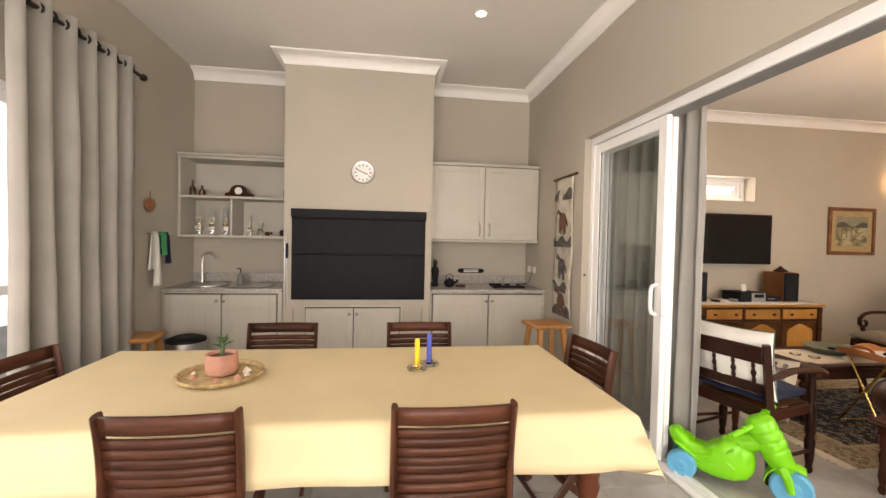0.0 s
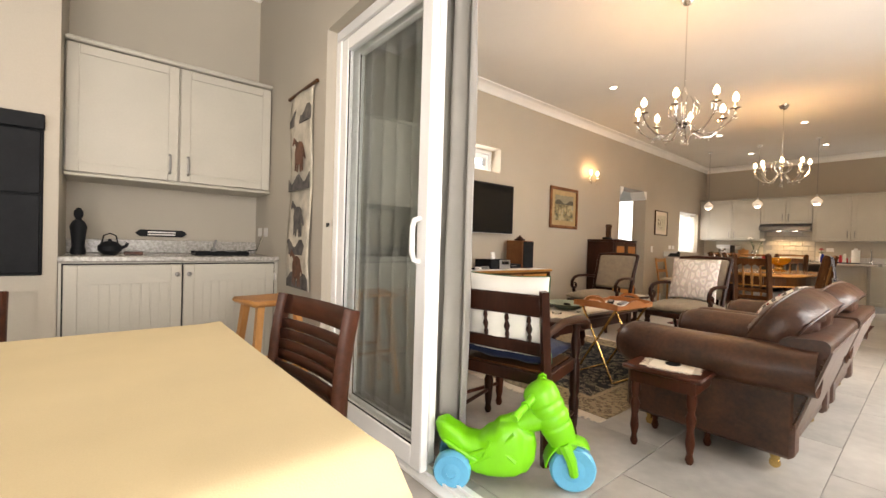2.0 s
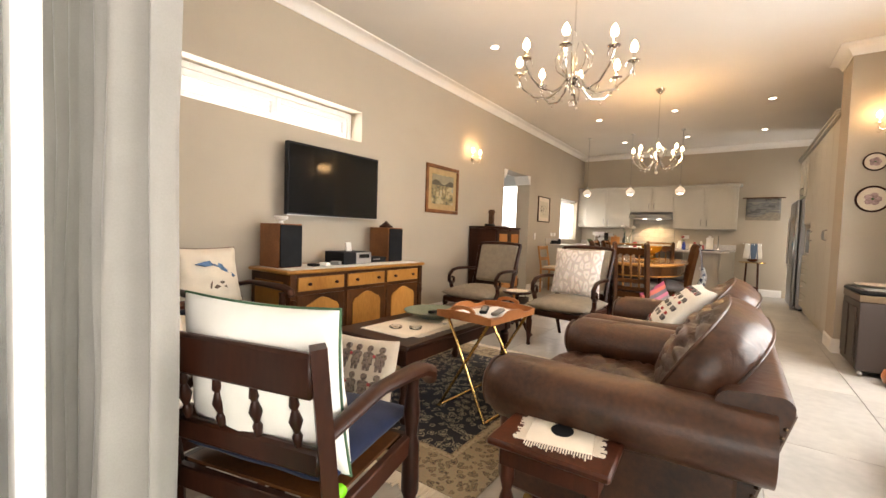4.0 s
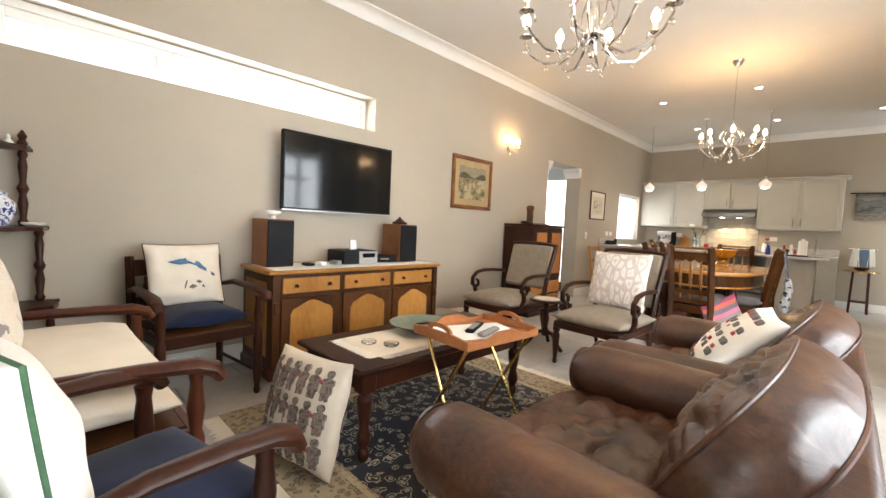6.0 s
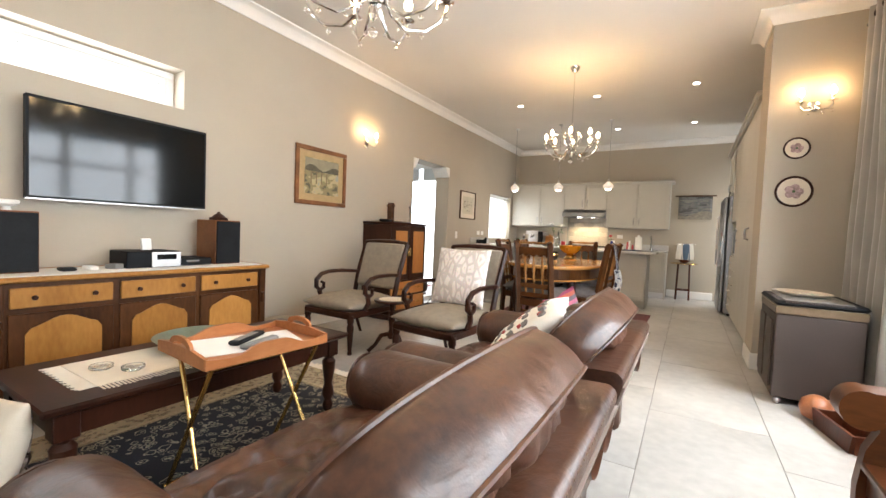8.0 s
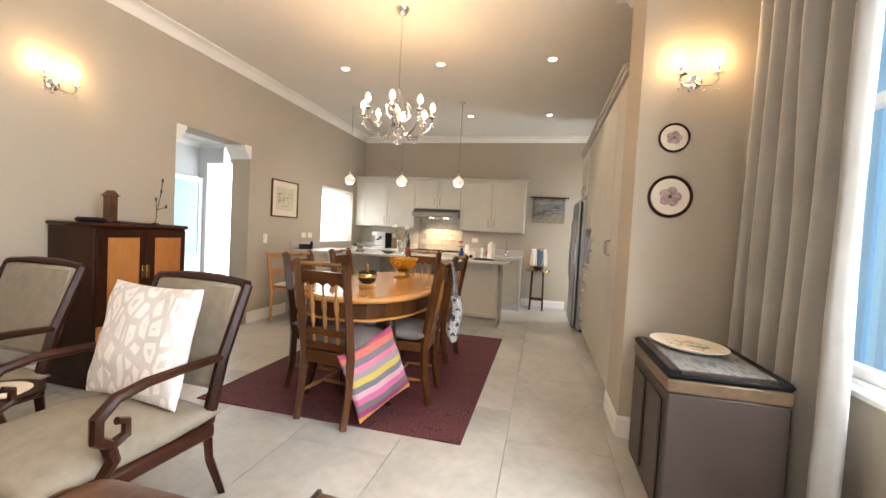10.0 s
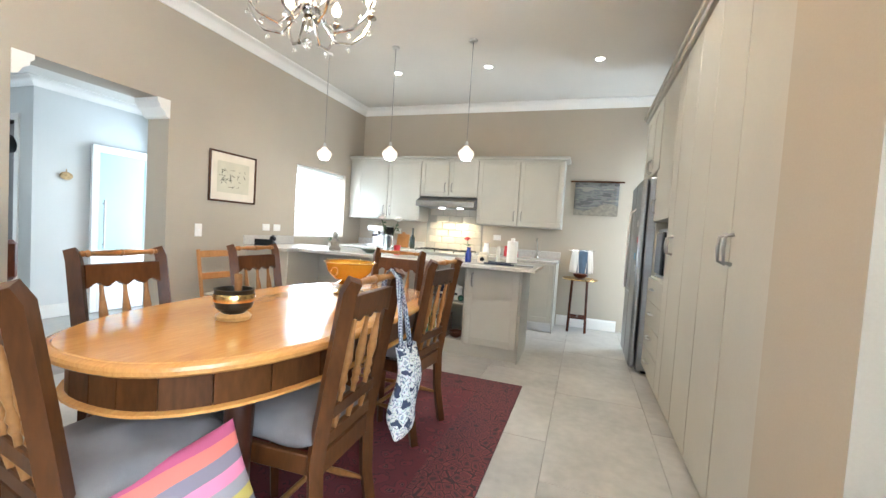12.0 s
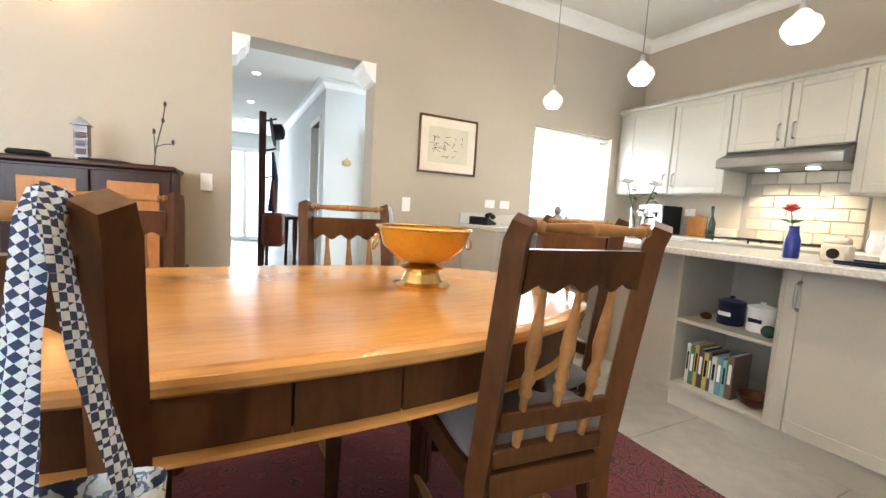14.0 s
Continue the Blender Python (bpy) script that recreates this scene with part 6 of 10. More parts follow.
single("runner_cloth", G().box(SBX0 + 0.05, SBY0 + 0.03, SBZ + 0.0002, SBX1 - 0.05, SBY1 - 0.1, SBZ + 0.0025), M_PAPER, "thin white cloth along the sideboard top", "runner")


# ---- wooden armchairs with turned spindles ----
def spindle_chair(name, x, y, rz, label, seat=M_NAVY, w=0.54, d=0.52, mat=M_DARK, rail_h=0.82, tall=True, spindles=4):
    """Armchair with a spindle back; the sitter looks along +y, the back at y = 0."""
    o = thing(name, label, "armchair", x, y, 0, rz)
    W = w / 2

    def by(z):
        return -0.16 * max(0, z - 0.42)

    for s in (-1, 1):
        part("rear_post", G().tube([(s * (W - 0.03), 0.06 - 0.05, 0.0), (s * (W - 0.03), 0.0, 0.4), (s * (W - 0.03), by(rail_h), rail_h)], 0.021, 4, [0.022, 0.026, 0.024]), mat, o)
        part("front_leg", G().lathe([(0.014, 0), (0.022, 0.02), (0.016, 0.05), (0.022, 0.08), (0.028, 0.2), (0.02, 0.23), (0.028, 0.25), (0.026, 0.40), (0.018, 0.43), (0.026, 0.5), (0.018, 0.58), (0.024, 0.615)], 12, Matrix.Translation((s * (W - 0.02), d - 0.03, 0))), mat, o)
        part("arm", G().tube([(s * (W - 0.03), by(0.62), 0.615), (s * (W - 0.01), 0.16, 0.655), (s * W, 0.7 * d, 0.65), (s * (W + 0.005), d - 0.04, 0.642), (s * (W + 0.01), d + 0.012, 0.622), (s * (W + 0.01), d + 0.032, 0.59)], 0.024, 10, [0.021, 0.024, 0.029, 0.033, 0.034, 0.025], 0.75), mat, o)
        part("side_rail", G().box(s * (W - 0.03) - 0.013, 0.02, 0.37, s * (W - 0.03) + 0.013, d - 0.04, 0.43, 0.004), mat, o)
        part("side_stretcher", G().rod((s * (W - 0.03), 0.01, 0.14), (s * (W - 0.02), d - 0.03, 0.14), 0.011), mat, o)
    part("front_rail", G().box(-W + 0.02, d - 0.05, 0.37, W - 0.02, d - 0.02, 0.43, 0.004), mat, o)
    part("rear_rail", G().box(-W + 0.04, -0.012, 0.37, W - 0.04, 0.012, 0.43, 0.004), mat, o)
    for z, hh in ((rail_h - 0.07, 0.10), (0.545, 0.06)):
        part("back_rail", G().box(-W + 0.045, by(z) - 0.013, z - hh / 2, W - 0.045, by(z) + 0.013, z + hh / 2, 0.008), mat, o)
    for k in range(spindles):
        xx = -W + 0.05 + (w - 0.1) * (k + 0.5) / spindles
        z0, z1 = 0.575, rail_h - 0.12
        prof = [(0.008, 0), (0.012, 0.2), (0.007, 0.28), (0.016, 0.5), (0.007, 0.72), (0.012, 0.8), (0.008, 1)]
        m = Matrix.Translation((xx, by(z0), z0)) @ pose(0, 0, 0, math.degrees(math.atan(0.16)), 0, 0)
        part("spindle", G().lathe([(r, t * (z1 - z0)) for r, t in prof], 10, m), mat, o)
    part("woven_seat", G().box(-W + 0.05, 0.015, 0.428, W - 0.05, d - 0.052, 0.436), M_CHAIRW, o, "woven leather thong seat")
    return o


def seat_pad(x, y, rz, mat, label, w=0.46, d=0.44, t=0.10, z=0.437):
    single("seat_cushion", G().pillow(w, d, t, pose(0, 0, t * 0.42, 90, 0, 0), 14, 0.04), mat, label, "cushion", pose(x, y, z, 0, 0, rz), angle=75)


# near chair, seen from behind
A = -75
spindle_chair("spindle_armchair", 2.17, 2.17, A, "dark wooden armchair with a turned-spindle back", w=0.56, d=0.42)
NX, NY = 2.17 + 0.235 * math.sin(radians(75)), 2.17 + 0.235 * math.cos(radians(75))
seat_pad(NX, NY, A, M_NAVY, "navy blue seat cushion on the spindle armchair")
M_GREENPIPE = material("green_piping", (0.05, 0.12, 0.06), 0.9, vary=0.2, scale=30)
ctr = Vector((2.17, 2.17, 0)) + Vector((math.sin(radians(75)), math.cos(radians(75)), 0)) * 0.05
cushion("cushion", 0.49, 0.42, 0.18, pose(ctr.x, ctr.y, 0.675, 8, 0, A), M_WHITECUSH, "white cotton cushion with green piping leaning in the armchair", 6, M_GREENPIPE)

# two-seat bench or chair with cream cushions by the west wall
spindle_chair("spindle_armchair", 2.06, 3.01, -89, "brown wooden settee with cream seat cushions", mat=M_REDWOOD, w=0.96, d=0.58, spindles=7)
seat_pad(2.33, 3.01, -89, M_CREAM, "plump cream seat cushion", 0.80, 0.52, 0.14)
seat_pad(2.32, 3.03, -89, M_CREAM, "second cream cushion stacked on the first", 0.76, 0.48, 0.13, 0.54)
M_FLORAL = patterned("floral_print", (0.62, 0.52, 0.42), [(0.75, 0.67, 0.56), (0.30, 0.26, 0.24), (0.5, 0.30, 0.26)], "noise", 9, pos=(0.40, 0.62, 0.68))
cushion("cushion", 0.46, 0.42, 0.15, pose(2.15, 2.86, 0.85, 14, 0, -89), M_FLORAL, "pale cushion with a faded floral print", 2)

# chair with the bird cushion
spindle_chair("spindle_armchair", 2.93, 4.20, 186, "dark wooden armchair with a bird-print cushion", w=0.56, d=0.55)
seat_pad(2.95, 3.94, 186, M_NAVY, "navy blue seat cushion under a bird cushion", 0.46, 0.44, 0.12)
bc2 = cushion("cushion", 0.43, 0.39, 0.15, pose(2.94, 4.10, 0.715, -16, 0, 6), M_CREAM, "cream cushion printed with a blue bird on a twig", 4, M_REDWOOD, 0.03)
M_BIRD = material("blue_print", (0.10, 0.20, 0.36), 0.9, vary=0.4, scale=30)
M_TWIG = material("sepia_print", (0.16, 0.12, 0.09), 0.9, vary=0.3, scale=30)


def face_print(o, pts, w, h, t, mat, name):
    vs = [(a, -(t / 2) * max(0.0, (1 - (a / (w / 2)) ** 2) * (1 - (b / (h / 2)) ** 2)) ** 0.42 - 0.006, b) for a, b in pts]
    n = len(vs)
    part(name, G().add(vs + [(p[0], p[1] + 0.012, p[2]) for p in vs], [tuple(range(n))[::-1], tuple(range(n, 2 * n))] + [(k, n + k, n + (k + 1) % n, (k + 1) % n) for k in range(n)]), mat, o)


face_print(bc2, [(-0.11, 0.07), (-0.05, 0.085), (0.0, 0.09), (0.06, 0.06), (0.09, 0.02), (0.05, 0.035), (0.0, 0.055), (-0.05, 0.05)], 0.43, 0.39, 0.15, M_BIRD, "bird_print")
face_print(bc2, [(0.06, 0.05), (0.15, -0.02), (0.14, -0.03), (0.05, 0.03)], 0.43, 0.39, 0.15, M_BIRD, "bird_print")
face_print(bc2, [(0.02, 0.09), (0.028, 0.088), (-0.03, -0.10), (-0.038, -0.098)], 0.43, 0.39, 0.15, M_TWIG, "twig_print")
for a, b in ((0.03, -0.06), (0.07, -0.05), (-0.01, -0.09), (0.06, -0.09)):
    face_print(bc2, [(a, b), (a + 0.02, b + 0.015), (a + 0.045, b), (a + 0.02, b - 0.012)], 0.43, 0.39, 0.15, M_TWIG, "leaf_print")

# corner whatnot with turned posts
wn = thing("corner_whatnot", "dark three-tier corner shelf with turned posts", "shelf", 1.93, 4.32, 0)
TIER = [(0.34, 0.32), (0.40, 0.72), (0.33, 1.10)]
for k, (r, z) in enumerate([(0.44, 0.56), (0.40, 0.97), (0.34, 1.385)]):
    pts = [(0.0, 0.0), (0.0, -r)] + [(r * math.sin(math.pi / 2 * i / 10) * (1 + 0.06 * math.sin(i * 1.9)), -r * math.cos(math.pi / 2 * i / 10) * (1 + 0.06 * math.sin(i * 1.9))) for i in range(1, 10)] + [(r, 0.0)]
    n = len(pts)
    part("shelf", G().add([(a, b, z) for a, b in pts] + [(a, b, z + 0.02) for a, b in pts], [tuple(range(n))[::-1], tuple(range(n, 2 * n))] + [(i, (i + 1) % n, n + (i + 1) % n, n + i) for i in range(n)]), M_DARK, wn)
POST = [(0.016, 0), (0.024, 0.05), (0.014, 0.1), (0.022, 0.3), (0.014, 0.42), (0.026, 0.5), (0.014, 0.58), (0.02, 0.8), (0.014, 0.9), (0.022, 0.95), (0.016, 1.0)]
for a, b, z0, z1 in ((0.40, -0.03, 0, 0.56), (0.03, -0.40, 0, 0.56), (0.36, -0.03, 0.58, 0.97), (0.03, -0.36, 0.58, 0.97), (0.30, -0.03, 0.99, 1.385), (0.03, -0.30, 0.99, 1.385)):
    part("post", G().lathe([(r, t * (z1 - z0)) for r, t in POST], 12, Matrix.Translation((a, b, z0))), M_DARK, wn)
for a, b in ((0.30, -0.03), (0.03, -0.30)):
    part("finial", G().lathe([(0.014, 0), (0.024, 0.02), (0.014, 0.04), (0.02, 0.06), (0.004, 0.09)], 12, Matrix.Translation((a, b, 1.405))), M_DARK, wn)
M_DELFT = patterned("blue_white_china", (0.04, 0.07, 0.25), [(0.75, 0.77, 0.8), (0.10, 0.14, 0.34), (0.8, 0.8, 0.82)], "noise", 20, 0.2, pos=(0.43, 0.54, 0.6), bump=0.0)
single("ginger_jar", G().lathe([(0.04, 0), (0.05, 0.01), (0.08, 0.07), (0.075, 0.12), (0.045, 0.15), (0.05, 0.165), (0.02, 0.185)], 20), M_DELFT, "round blue and white china jar", "jar", pose(2.13, 4.18, 0.9905))
single("small_dish", G().lathe([(0.03, 0), (0.05, 0.012), (0.05, 0.02), (0.001, 0.018)], 16), M_WHITECUSH, "small white dish on the corner shelf", "dish", pose(2.27, 4.24, 0.9905))
single("brass_bell", G().lathe([(0.025, 0), (0.018, 0.02), (0.008, 0.03), (0.01, 0.045), (0.003, 0.055)], 14), M_WHITECUSH, "small white ornament on the top shelf", "ornament", pose(2.18, 4.24, 1.4055))
single("pot", G().lathe([(0.03, 0), (0.06, 0.04), (0.05, 0.07), (0.03, 0.075)], 16), M_STRAW, "small straw-coloured pot on the top shelf", "pot", pose(2.08, 4.15, 1.4055))

# ---- lounge: small table, toy, upholstered chairs ----
st = thing("side_table", "small dark red-brown side table with turned legs", "side table", 2.965, 1.66, 0, 3)
part("top", G().box(-0.20, -0.185, 0.40, 0.20, 0.185, 0.425, 0.008), M_REDWOOD, st)
part("apron", G().box(-0.165, -0.15, 0.335, 0.165, 0.15, 0.3995), M_REDWOOD, st)
for sx in (-1, 1):
    for sy in (-1, 1):
        part("leg", G().lathe([(0.012, 0), (0.02, 0.02), (0.013, 0.05), (0.022, 0.10), (0.016, 0.16), (0.024, 0.22), (0.015, 0.25), (0.024, 0.29), (0.022, 0.335)], 12, Matrix.Translation((sx * 0.145, sy * 0.13, 0))), M_REDWOOD, st)
mt = thing("fringed_mat", "cream fringed cotton mat on the side table", "mat", 2.965, 1.66, 0.4255, 12)
part("cloth", G().box(-0.13, -0.10, 0, 0.13, 0.10, 0.004, 0.001), M_CREAM, mt)
f, r = G(), random.Random(5)
for i in range(34):
    a = -0.13 + i * 0.0078
    f.box(a, -0.10 - 0.02 - 0.02 * r.random(), 0, a + 0.004, -0.1005, 0.003).box(a, 0.1005, 0, a + 0.004, 0.12 + 0.02 * r.random(), 0.003)
for i in range(26):
    a = -0.1 + i * 0.0078
    f.box(-0.15 - 0.02 * r.random(), a, 0, -0.1305, a + 0.004, 0.003).box(0.1305, a, 0, 0.15 + 0.02 * r.random(), a + 0.004, 0.003)
part("fringe", f, M_CREAM, mt)
part("dark_motif", G().lathe([(0.045, 0.0042), (0.045, 0.0055)], 20, Matrix.Translation((-0.02, 0, 0)), (1, 0.8)).box(0.02, -0.01, 0.0042, 0.10, 0.01, 0.0055), M_BLACK, mt)

# toy motorbike: local +x is forward
tk = thing("toy_motorbike", "lime green plastic ride-on toy motorbike with blue wheels", "toy motorbike", 1.86, 2.115, 0, -48)
TOY_TOP = (0.250, 0.262, 0.235, 0.206, 0.202, 0.236, 0.276, 0.286, 0.262, 0.225)
TOY_LOW = (0.215, 0.160, 0.105, 0.068, 0.050, 0.045, 0.046, 0.050, 0.068, 0.125)
TOY_WIDE = (0.026, 0.056, 0.066, 0.072, 0.076, 0.086, 0.088, 0.082, 0.066, 0.046)


def along(row, v):
    k = min(v, 0.9999) * (len(row) - 1)
    i = int(k)
    f = k - i
    f = f * f * (3 - 2 * f)
    return row[i] * (1 - f) + row[i + 1] * f


def body_fn(u, v):
    top, low, wd = along(TOY_TOP, v), along(TOY_LOW, v), along(TOY_WIDE, v)
    if v < 0.001 or v > 0.999:
        top = low = (top + low) / 2
        wd = 0.002
    a = 2 * math.pi * u
    c, q = math.cos(a), math.sin(a)
    k = (abs(c) ** 4 + abs(q) ** 4) ** (-1 / 4)
    return (-0.10 + 0.44 * v, wd * c * k, (top + low) / 2 + (top - low) / 2 * q * k)


part("body", G().sheet(body_fn, 32, 40, True), M_GREEN, tk, "", 60)
for s in (-1, 1):
    for p, q in (((-0.02, 0.105), (0.13, 0.175)), ((0.02, 0.085), (0.15, 0.150)), ((0.10, 0.080), (0.145, 0.21)), ((0.15, 0.150), (0.24, 0.245)), ((0.145, 0.21), (0.25, 0.13)), ((-0.05, 0.19), (0.09, 0.125))):
        part("moulded_rib", G().tube([(p[0], s * 0.066, p[1]), ((p[0] + q[0]) / 2, s * 0.077, (p[1] + q[1]) / 2), (q[0], s * 0.080, q[1])], 0.009, 7, [0.008, 0.010, 0.008]), M_GREEN, tk)


def fork_fn(u, v):
    a = 2 * math.pi * u
    r = 0.052 + 0.022 * math.sin(math.pi * min(1.0, 0.18 + v * 0.75)) - 0.012 * v
    for groove in (0.30, 0.44, 0.60):
        r -= 0.006 * math.exp(-((v - groove) / 0.022) ** 2)
    if v < 0.14:
        r *= math.sqrt(max(0.0004, 1 - ((0.14 - v) / 0.14) ** 2))
    if v > 0.96:
        r *= math.sqrt(max(0.0004, 1 - ((v - 0.96) / 0.04) ** 2))
    ax = Vector((0.46, 0, -0.888))
    side, fwd = Vector((0, 1, 0)), Vector((0.888, 0, 0.46))
    p = Vector((0.325, 0, 0.445)) + ax * (0.315 * v) + side * (r * math.sin(a)) + fwd * (r * 1.08 * math.cos(a))
    return tuple(p)


part("fork", G().sheet(fork_fn, 28, 48, True), M_GREEN, tk, "", 60)
part("mudguard", G().sheet(lambda u, v: (0.49 + 0.118 * math.cos(radians(60 + 115 * u)), 0.050 * math.sin(math.pi * (v - 0.5)) , 0.095 + (0.118 + 0.012 * math.cos(math.pi * (v - 0.5))) * math.sin(radians(60 + 115 * u))), 12, 8), M_GREEN, tk, "", 60).modifiers.new("thick", "SOLIDIFY").thickness = 0.006
part("neck", G().tube([(0.20, 0, 0.235), (0.29, 0, 0.275), (0.36, 0, 0.30)], 0.05, 12, [0.05, 0.052, 0.05]), M_GREEN, tk)
for s in (-1, 1):
    part("fork_leg", G().tube([(0.445, s * 0.046, 0.21), (0.475, s * 0.052, 0.15), (0.49, s * 0.048, 0.085)], 0.02, 8, [0.024, 0.022, 0.018]), M_GREEN, tk)
for bar in (((0.335, 0.03, 0.415), (0.365, 0.11, 0.428), (0.385, 0.16, 0.438), (0.40, 0.205, 0.448)), ((0.325, -0.03, 0.40), (0.285, -0.10, 0.378), (0.255, -0.14, 0.362), (0.235, -0.17, 0.35))):
    part("handlebar", G().tube(bar, 0.014, 10, [0.018, 0.014, 0.0155, 0.017]), M_GREEN, tk)
    part("grip_ring", G().tube([bar[1], tuple(p + 0.12 * (q - p) for p, q in zip(bar[1], bar[2]))], 0.021, 10), M_GREEN, tk)
for nm, x, y, r in (("front_wheel", 0.49, 0.0, 0.095), ("rear_wheel", -0.01, -0.085, 0.078), ("rear_wheel", -0.01, 0.085, 0.078)):
    w = part(nm, G().lathe([(r * 0.55, -0.026), (r * 0.9, -0.03), (r, -0.018), (r, 0.018), (r * 0.9, 0.03), (r * 0.55, 0.026)], 26, pose(x, y, r, 90, 0, 0)), M_BLUEP, tk, "sky blue plastic wheel")
    part("hub", G().lathe([(r * 0.5, -0.032), (r * 0.25, -0.036), (r * 0.25, 0.036), (r * 0.5, 0.032)], 16, pose(x, y, r, 90, 0, 0)), M_BLUEP, w)
part("axle", G().rod((-0.01, -0.1, 0.078), (-0.01, 0.1, 0.078), 0.008), M_STEEL, tk)


def scroll_chair(x, y, rz, label):
    """Upholstered armchair with scrolled open arms; looks along +y, back at y = 0."""
    o = thing("scroll_armchair", label, "armchair", x, y, 0, rz, group="scroll-arm chairs")
    W = 0.29
    for s in (-1, 1):
        part("front_leg", G().lathe([(0.014, 0), (0.022, 0.012), (0.016, 0.03), (0.026, 0.16), (0.03, 0.24), (0.022, 0.26), (0.03, 0.28), (0.028, 0.33)], 12, Matrix.Translation((s * (W - 0.03), 0.60, 0))), M_DARK, o)
        part("rear_leg", G().tube([(s * (W - 0.05), -0.08, 0.0), (s * (W - 0.045), 0.0, 0.2), (s * (W - 0.04), 0.02, 0.36)], 0.02, 4, [0.018, 0.022, 0.026]), M_DARK, o)
        part("back_post", G().tube([(s * (W - 0.04), 0.02, 0.36), (s * (W - 0.03), -0.04, 0.62), (s * (W - 0.02), -0.16, 0.93)], 0.02, 6, [0.024, 0.022, 0.02], 1.2), M_DARK, o)
        pts = [(s * (W - 0.03), -0.03, 0.63), (s * W, 0.16, 0.645), (s * (W + 0.01), 0.32, 0.645), (s * (W + 0.01), 0.42, 0.625), (s * (W + 0.01), 0.475, 0.575), (s * (W + 0.01), 0.475, 0.51), (s * (W + 0.01), 0.43, 0.475), (s * (W + 0.01), 0.385, 0.495), (s * (W + 0.01), 0.385, 0.54), (s * (W + 0.01), 0.415, 0.55)]
        part("arm", G().tube(pts, 0.02, 8, [0.018, 0.019, 0.02, 0.021, 0.022, 0.022, 0.02, 0.017, 0.015, 0.014], 0.95), M_DARK, o)
        part("arm_support", G().tube([(s * (W + 0.01), 0.44, 0.475), (s * (W + 0.005), 0.42, 0.42), (s * (W - 0.005), 0.45, 0.36)], 0.022, 8), M_DARK, o)
    part("seat_rail", G().box(-W + 0.01, 0.0, 0.30, W - 0.01, 0.63, 0.36, 0.012), M_DARK, o)
    part("seat", G().pillow(2 * W - 0.01, 0.66, 0.17, pose(0, 0.315, 0.40, 90, 0, 0), 16, 0.02, 2, 0.004), M_LINEN, o, "taupe upholstered seat", 70)
    part("top_rail", G().tube([(-W + 0.02, -0.16, 0.93), (-0.1, -0.175, 0.945), (0.1, -0.175, 0.945), (W - 0.02, -0.16, 0.93)], 0.022, 8), M_DARK, o)
    part("backrest", G().box(-W + 0.035, -0.035, 0.0, W - 0.035, 0.025, 0.46, 0.022, pose(0, -0.02, 0.49, 17, 0, 0)), M_LINEN, o, "taupe upholstered back")
    return o


scroll_chair(5.93, 3.57, 90, "dark scroll-arm chair with taupe upholstery")
scroll_chair(5.90, 2.52, 86, "dark scroll-arm chair with taupe seat and a pale cushion")
cushion("cushion", 0.50, 0.48, 0.15, pose(5.79, 2.53, 0.70, -14, 0, -94), M_PALEP, "pale cushion with a faded pink woven pattern", 9)
ts = thing("tripod_table", "small dark tripod pedestal table", "side table", 5.62, 3.10, 0)
part("top", G().lathe([(0.15, 0.44), (0.16, 0.45), (0.155, 0.462)], 24), M_DARK, ts)
part("column", G().lathe([(0.03, 0.12), (0.035, 0.16), (0.02, 0.2), (0.03, 0.28), (0.018, 0.36), (0.03, 0.44)], 14), M_DARK, ts)
for a in (20, 140, 260):
    c, s = math.cos(radians(a)), math.sin(radians(a))
    part("leg", G().tube([(0.02 * c, 0.02 * s, 0.16), (0.09 * c, 0.09 * s, 0.15), (0.14 * c, 0.14 * s, 0.07), (0.20 * c, 0.20 * s, 0.018)], 0.018, 8, [0.02, 0.02, 0.016, 0.018]), M_DARK, ts)
single("doily", G().lathe([(0.11, 0), (0.12, 0.002), (0.001, 0.004)], 18), M_CREAM, "small cream cloth on the tripod table", "doily", pose(5.62, 3.10, 0.4625))
single("floor_cushion", G().pillow(0.60, 0.34, 0.22, pose(0, 0, 0.10, 78, 0, 0), 14, 0.03, 5), M_LINEN, "grey-brown floor cushion against the wall", "cushion", pose(5.18, 4.14, 0.02, 0, 0, 4))

# cabinet beside the passage
ar = thing("cupboard", "dark wooden cupboard with amber door panels and drawers", "cupboard")
AX0, AX1, AY0, AY1, AZ = 6.56, 7.33, 3.89, 4.335, 1.16
part("body", G().box(AX0 + 0.02, AY0 + 0.02, 0.06, AX1 - 0.02, AY1, AZ - 0.03, 0.005), M_DARK, ar)
part("top", G().box(AX0, AY0, AZ - 0.0295, AX1, AY1, AZ, 0.01), M_DARK, ar)
part("plinth", G().box(AX0 + 0.005, AY0 + 0.005, 0, AX1 - 0.005, AY1, 0.06, 0.01), M_DARK, ar)
for x0, x1 in ((AX0 + 0.03, (AX0 + AX1) / 2 - 0.003), ((AX0 + AX1) / 2 + 0.003, AX1 - 0.03)):
    d = part("door", G().box(x0, AY0 + 0.004, 0.46, x1, AY0 + 0.0195, AZ - 0.045, 0.004), M_DARK, ar)
    part("door_panel", G().box(x0 + 0.07, AY0 - 0.003, 0.53, x1 - 0.05, AY0 + 0.0035, AZ - 0.10, 0.005), wood("amber_panel", (0.30, 0.11, 0.03), (0.44, 0.19, 0.055), 0.35, 3, 0.3, (1, 1, 0.25)) if "amber_panel" not in bpy.data.materials else bpy.data.materials["amber_panel"], d, "amber wooden panel")
    part("escutcheon", G().box(((x0 if x0 > 6.9 else x1 - 0.03)), AY0 - 0.004, 0.75, ((x0 + 0.03 if x0 > 6.9 else x1)), AY0 + 0.003, 0.85, 0.003), M_BRASS, d)
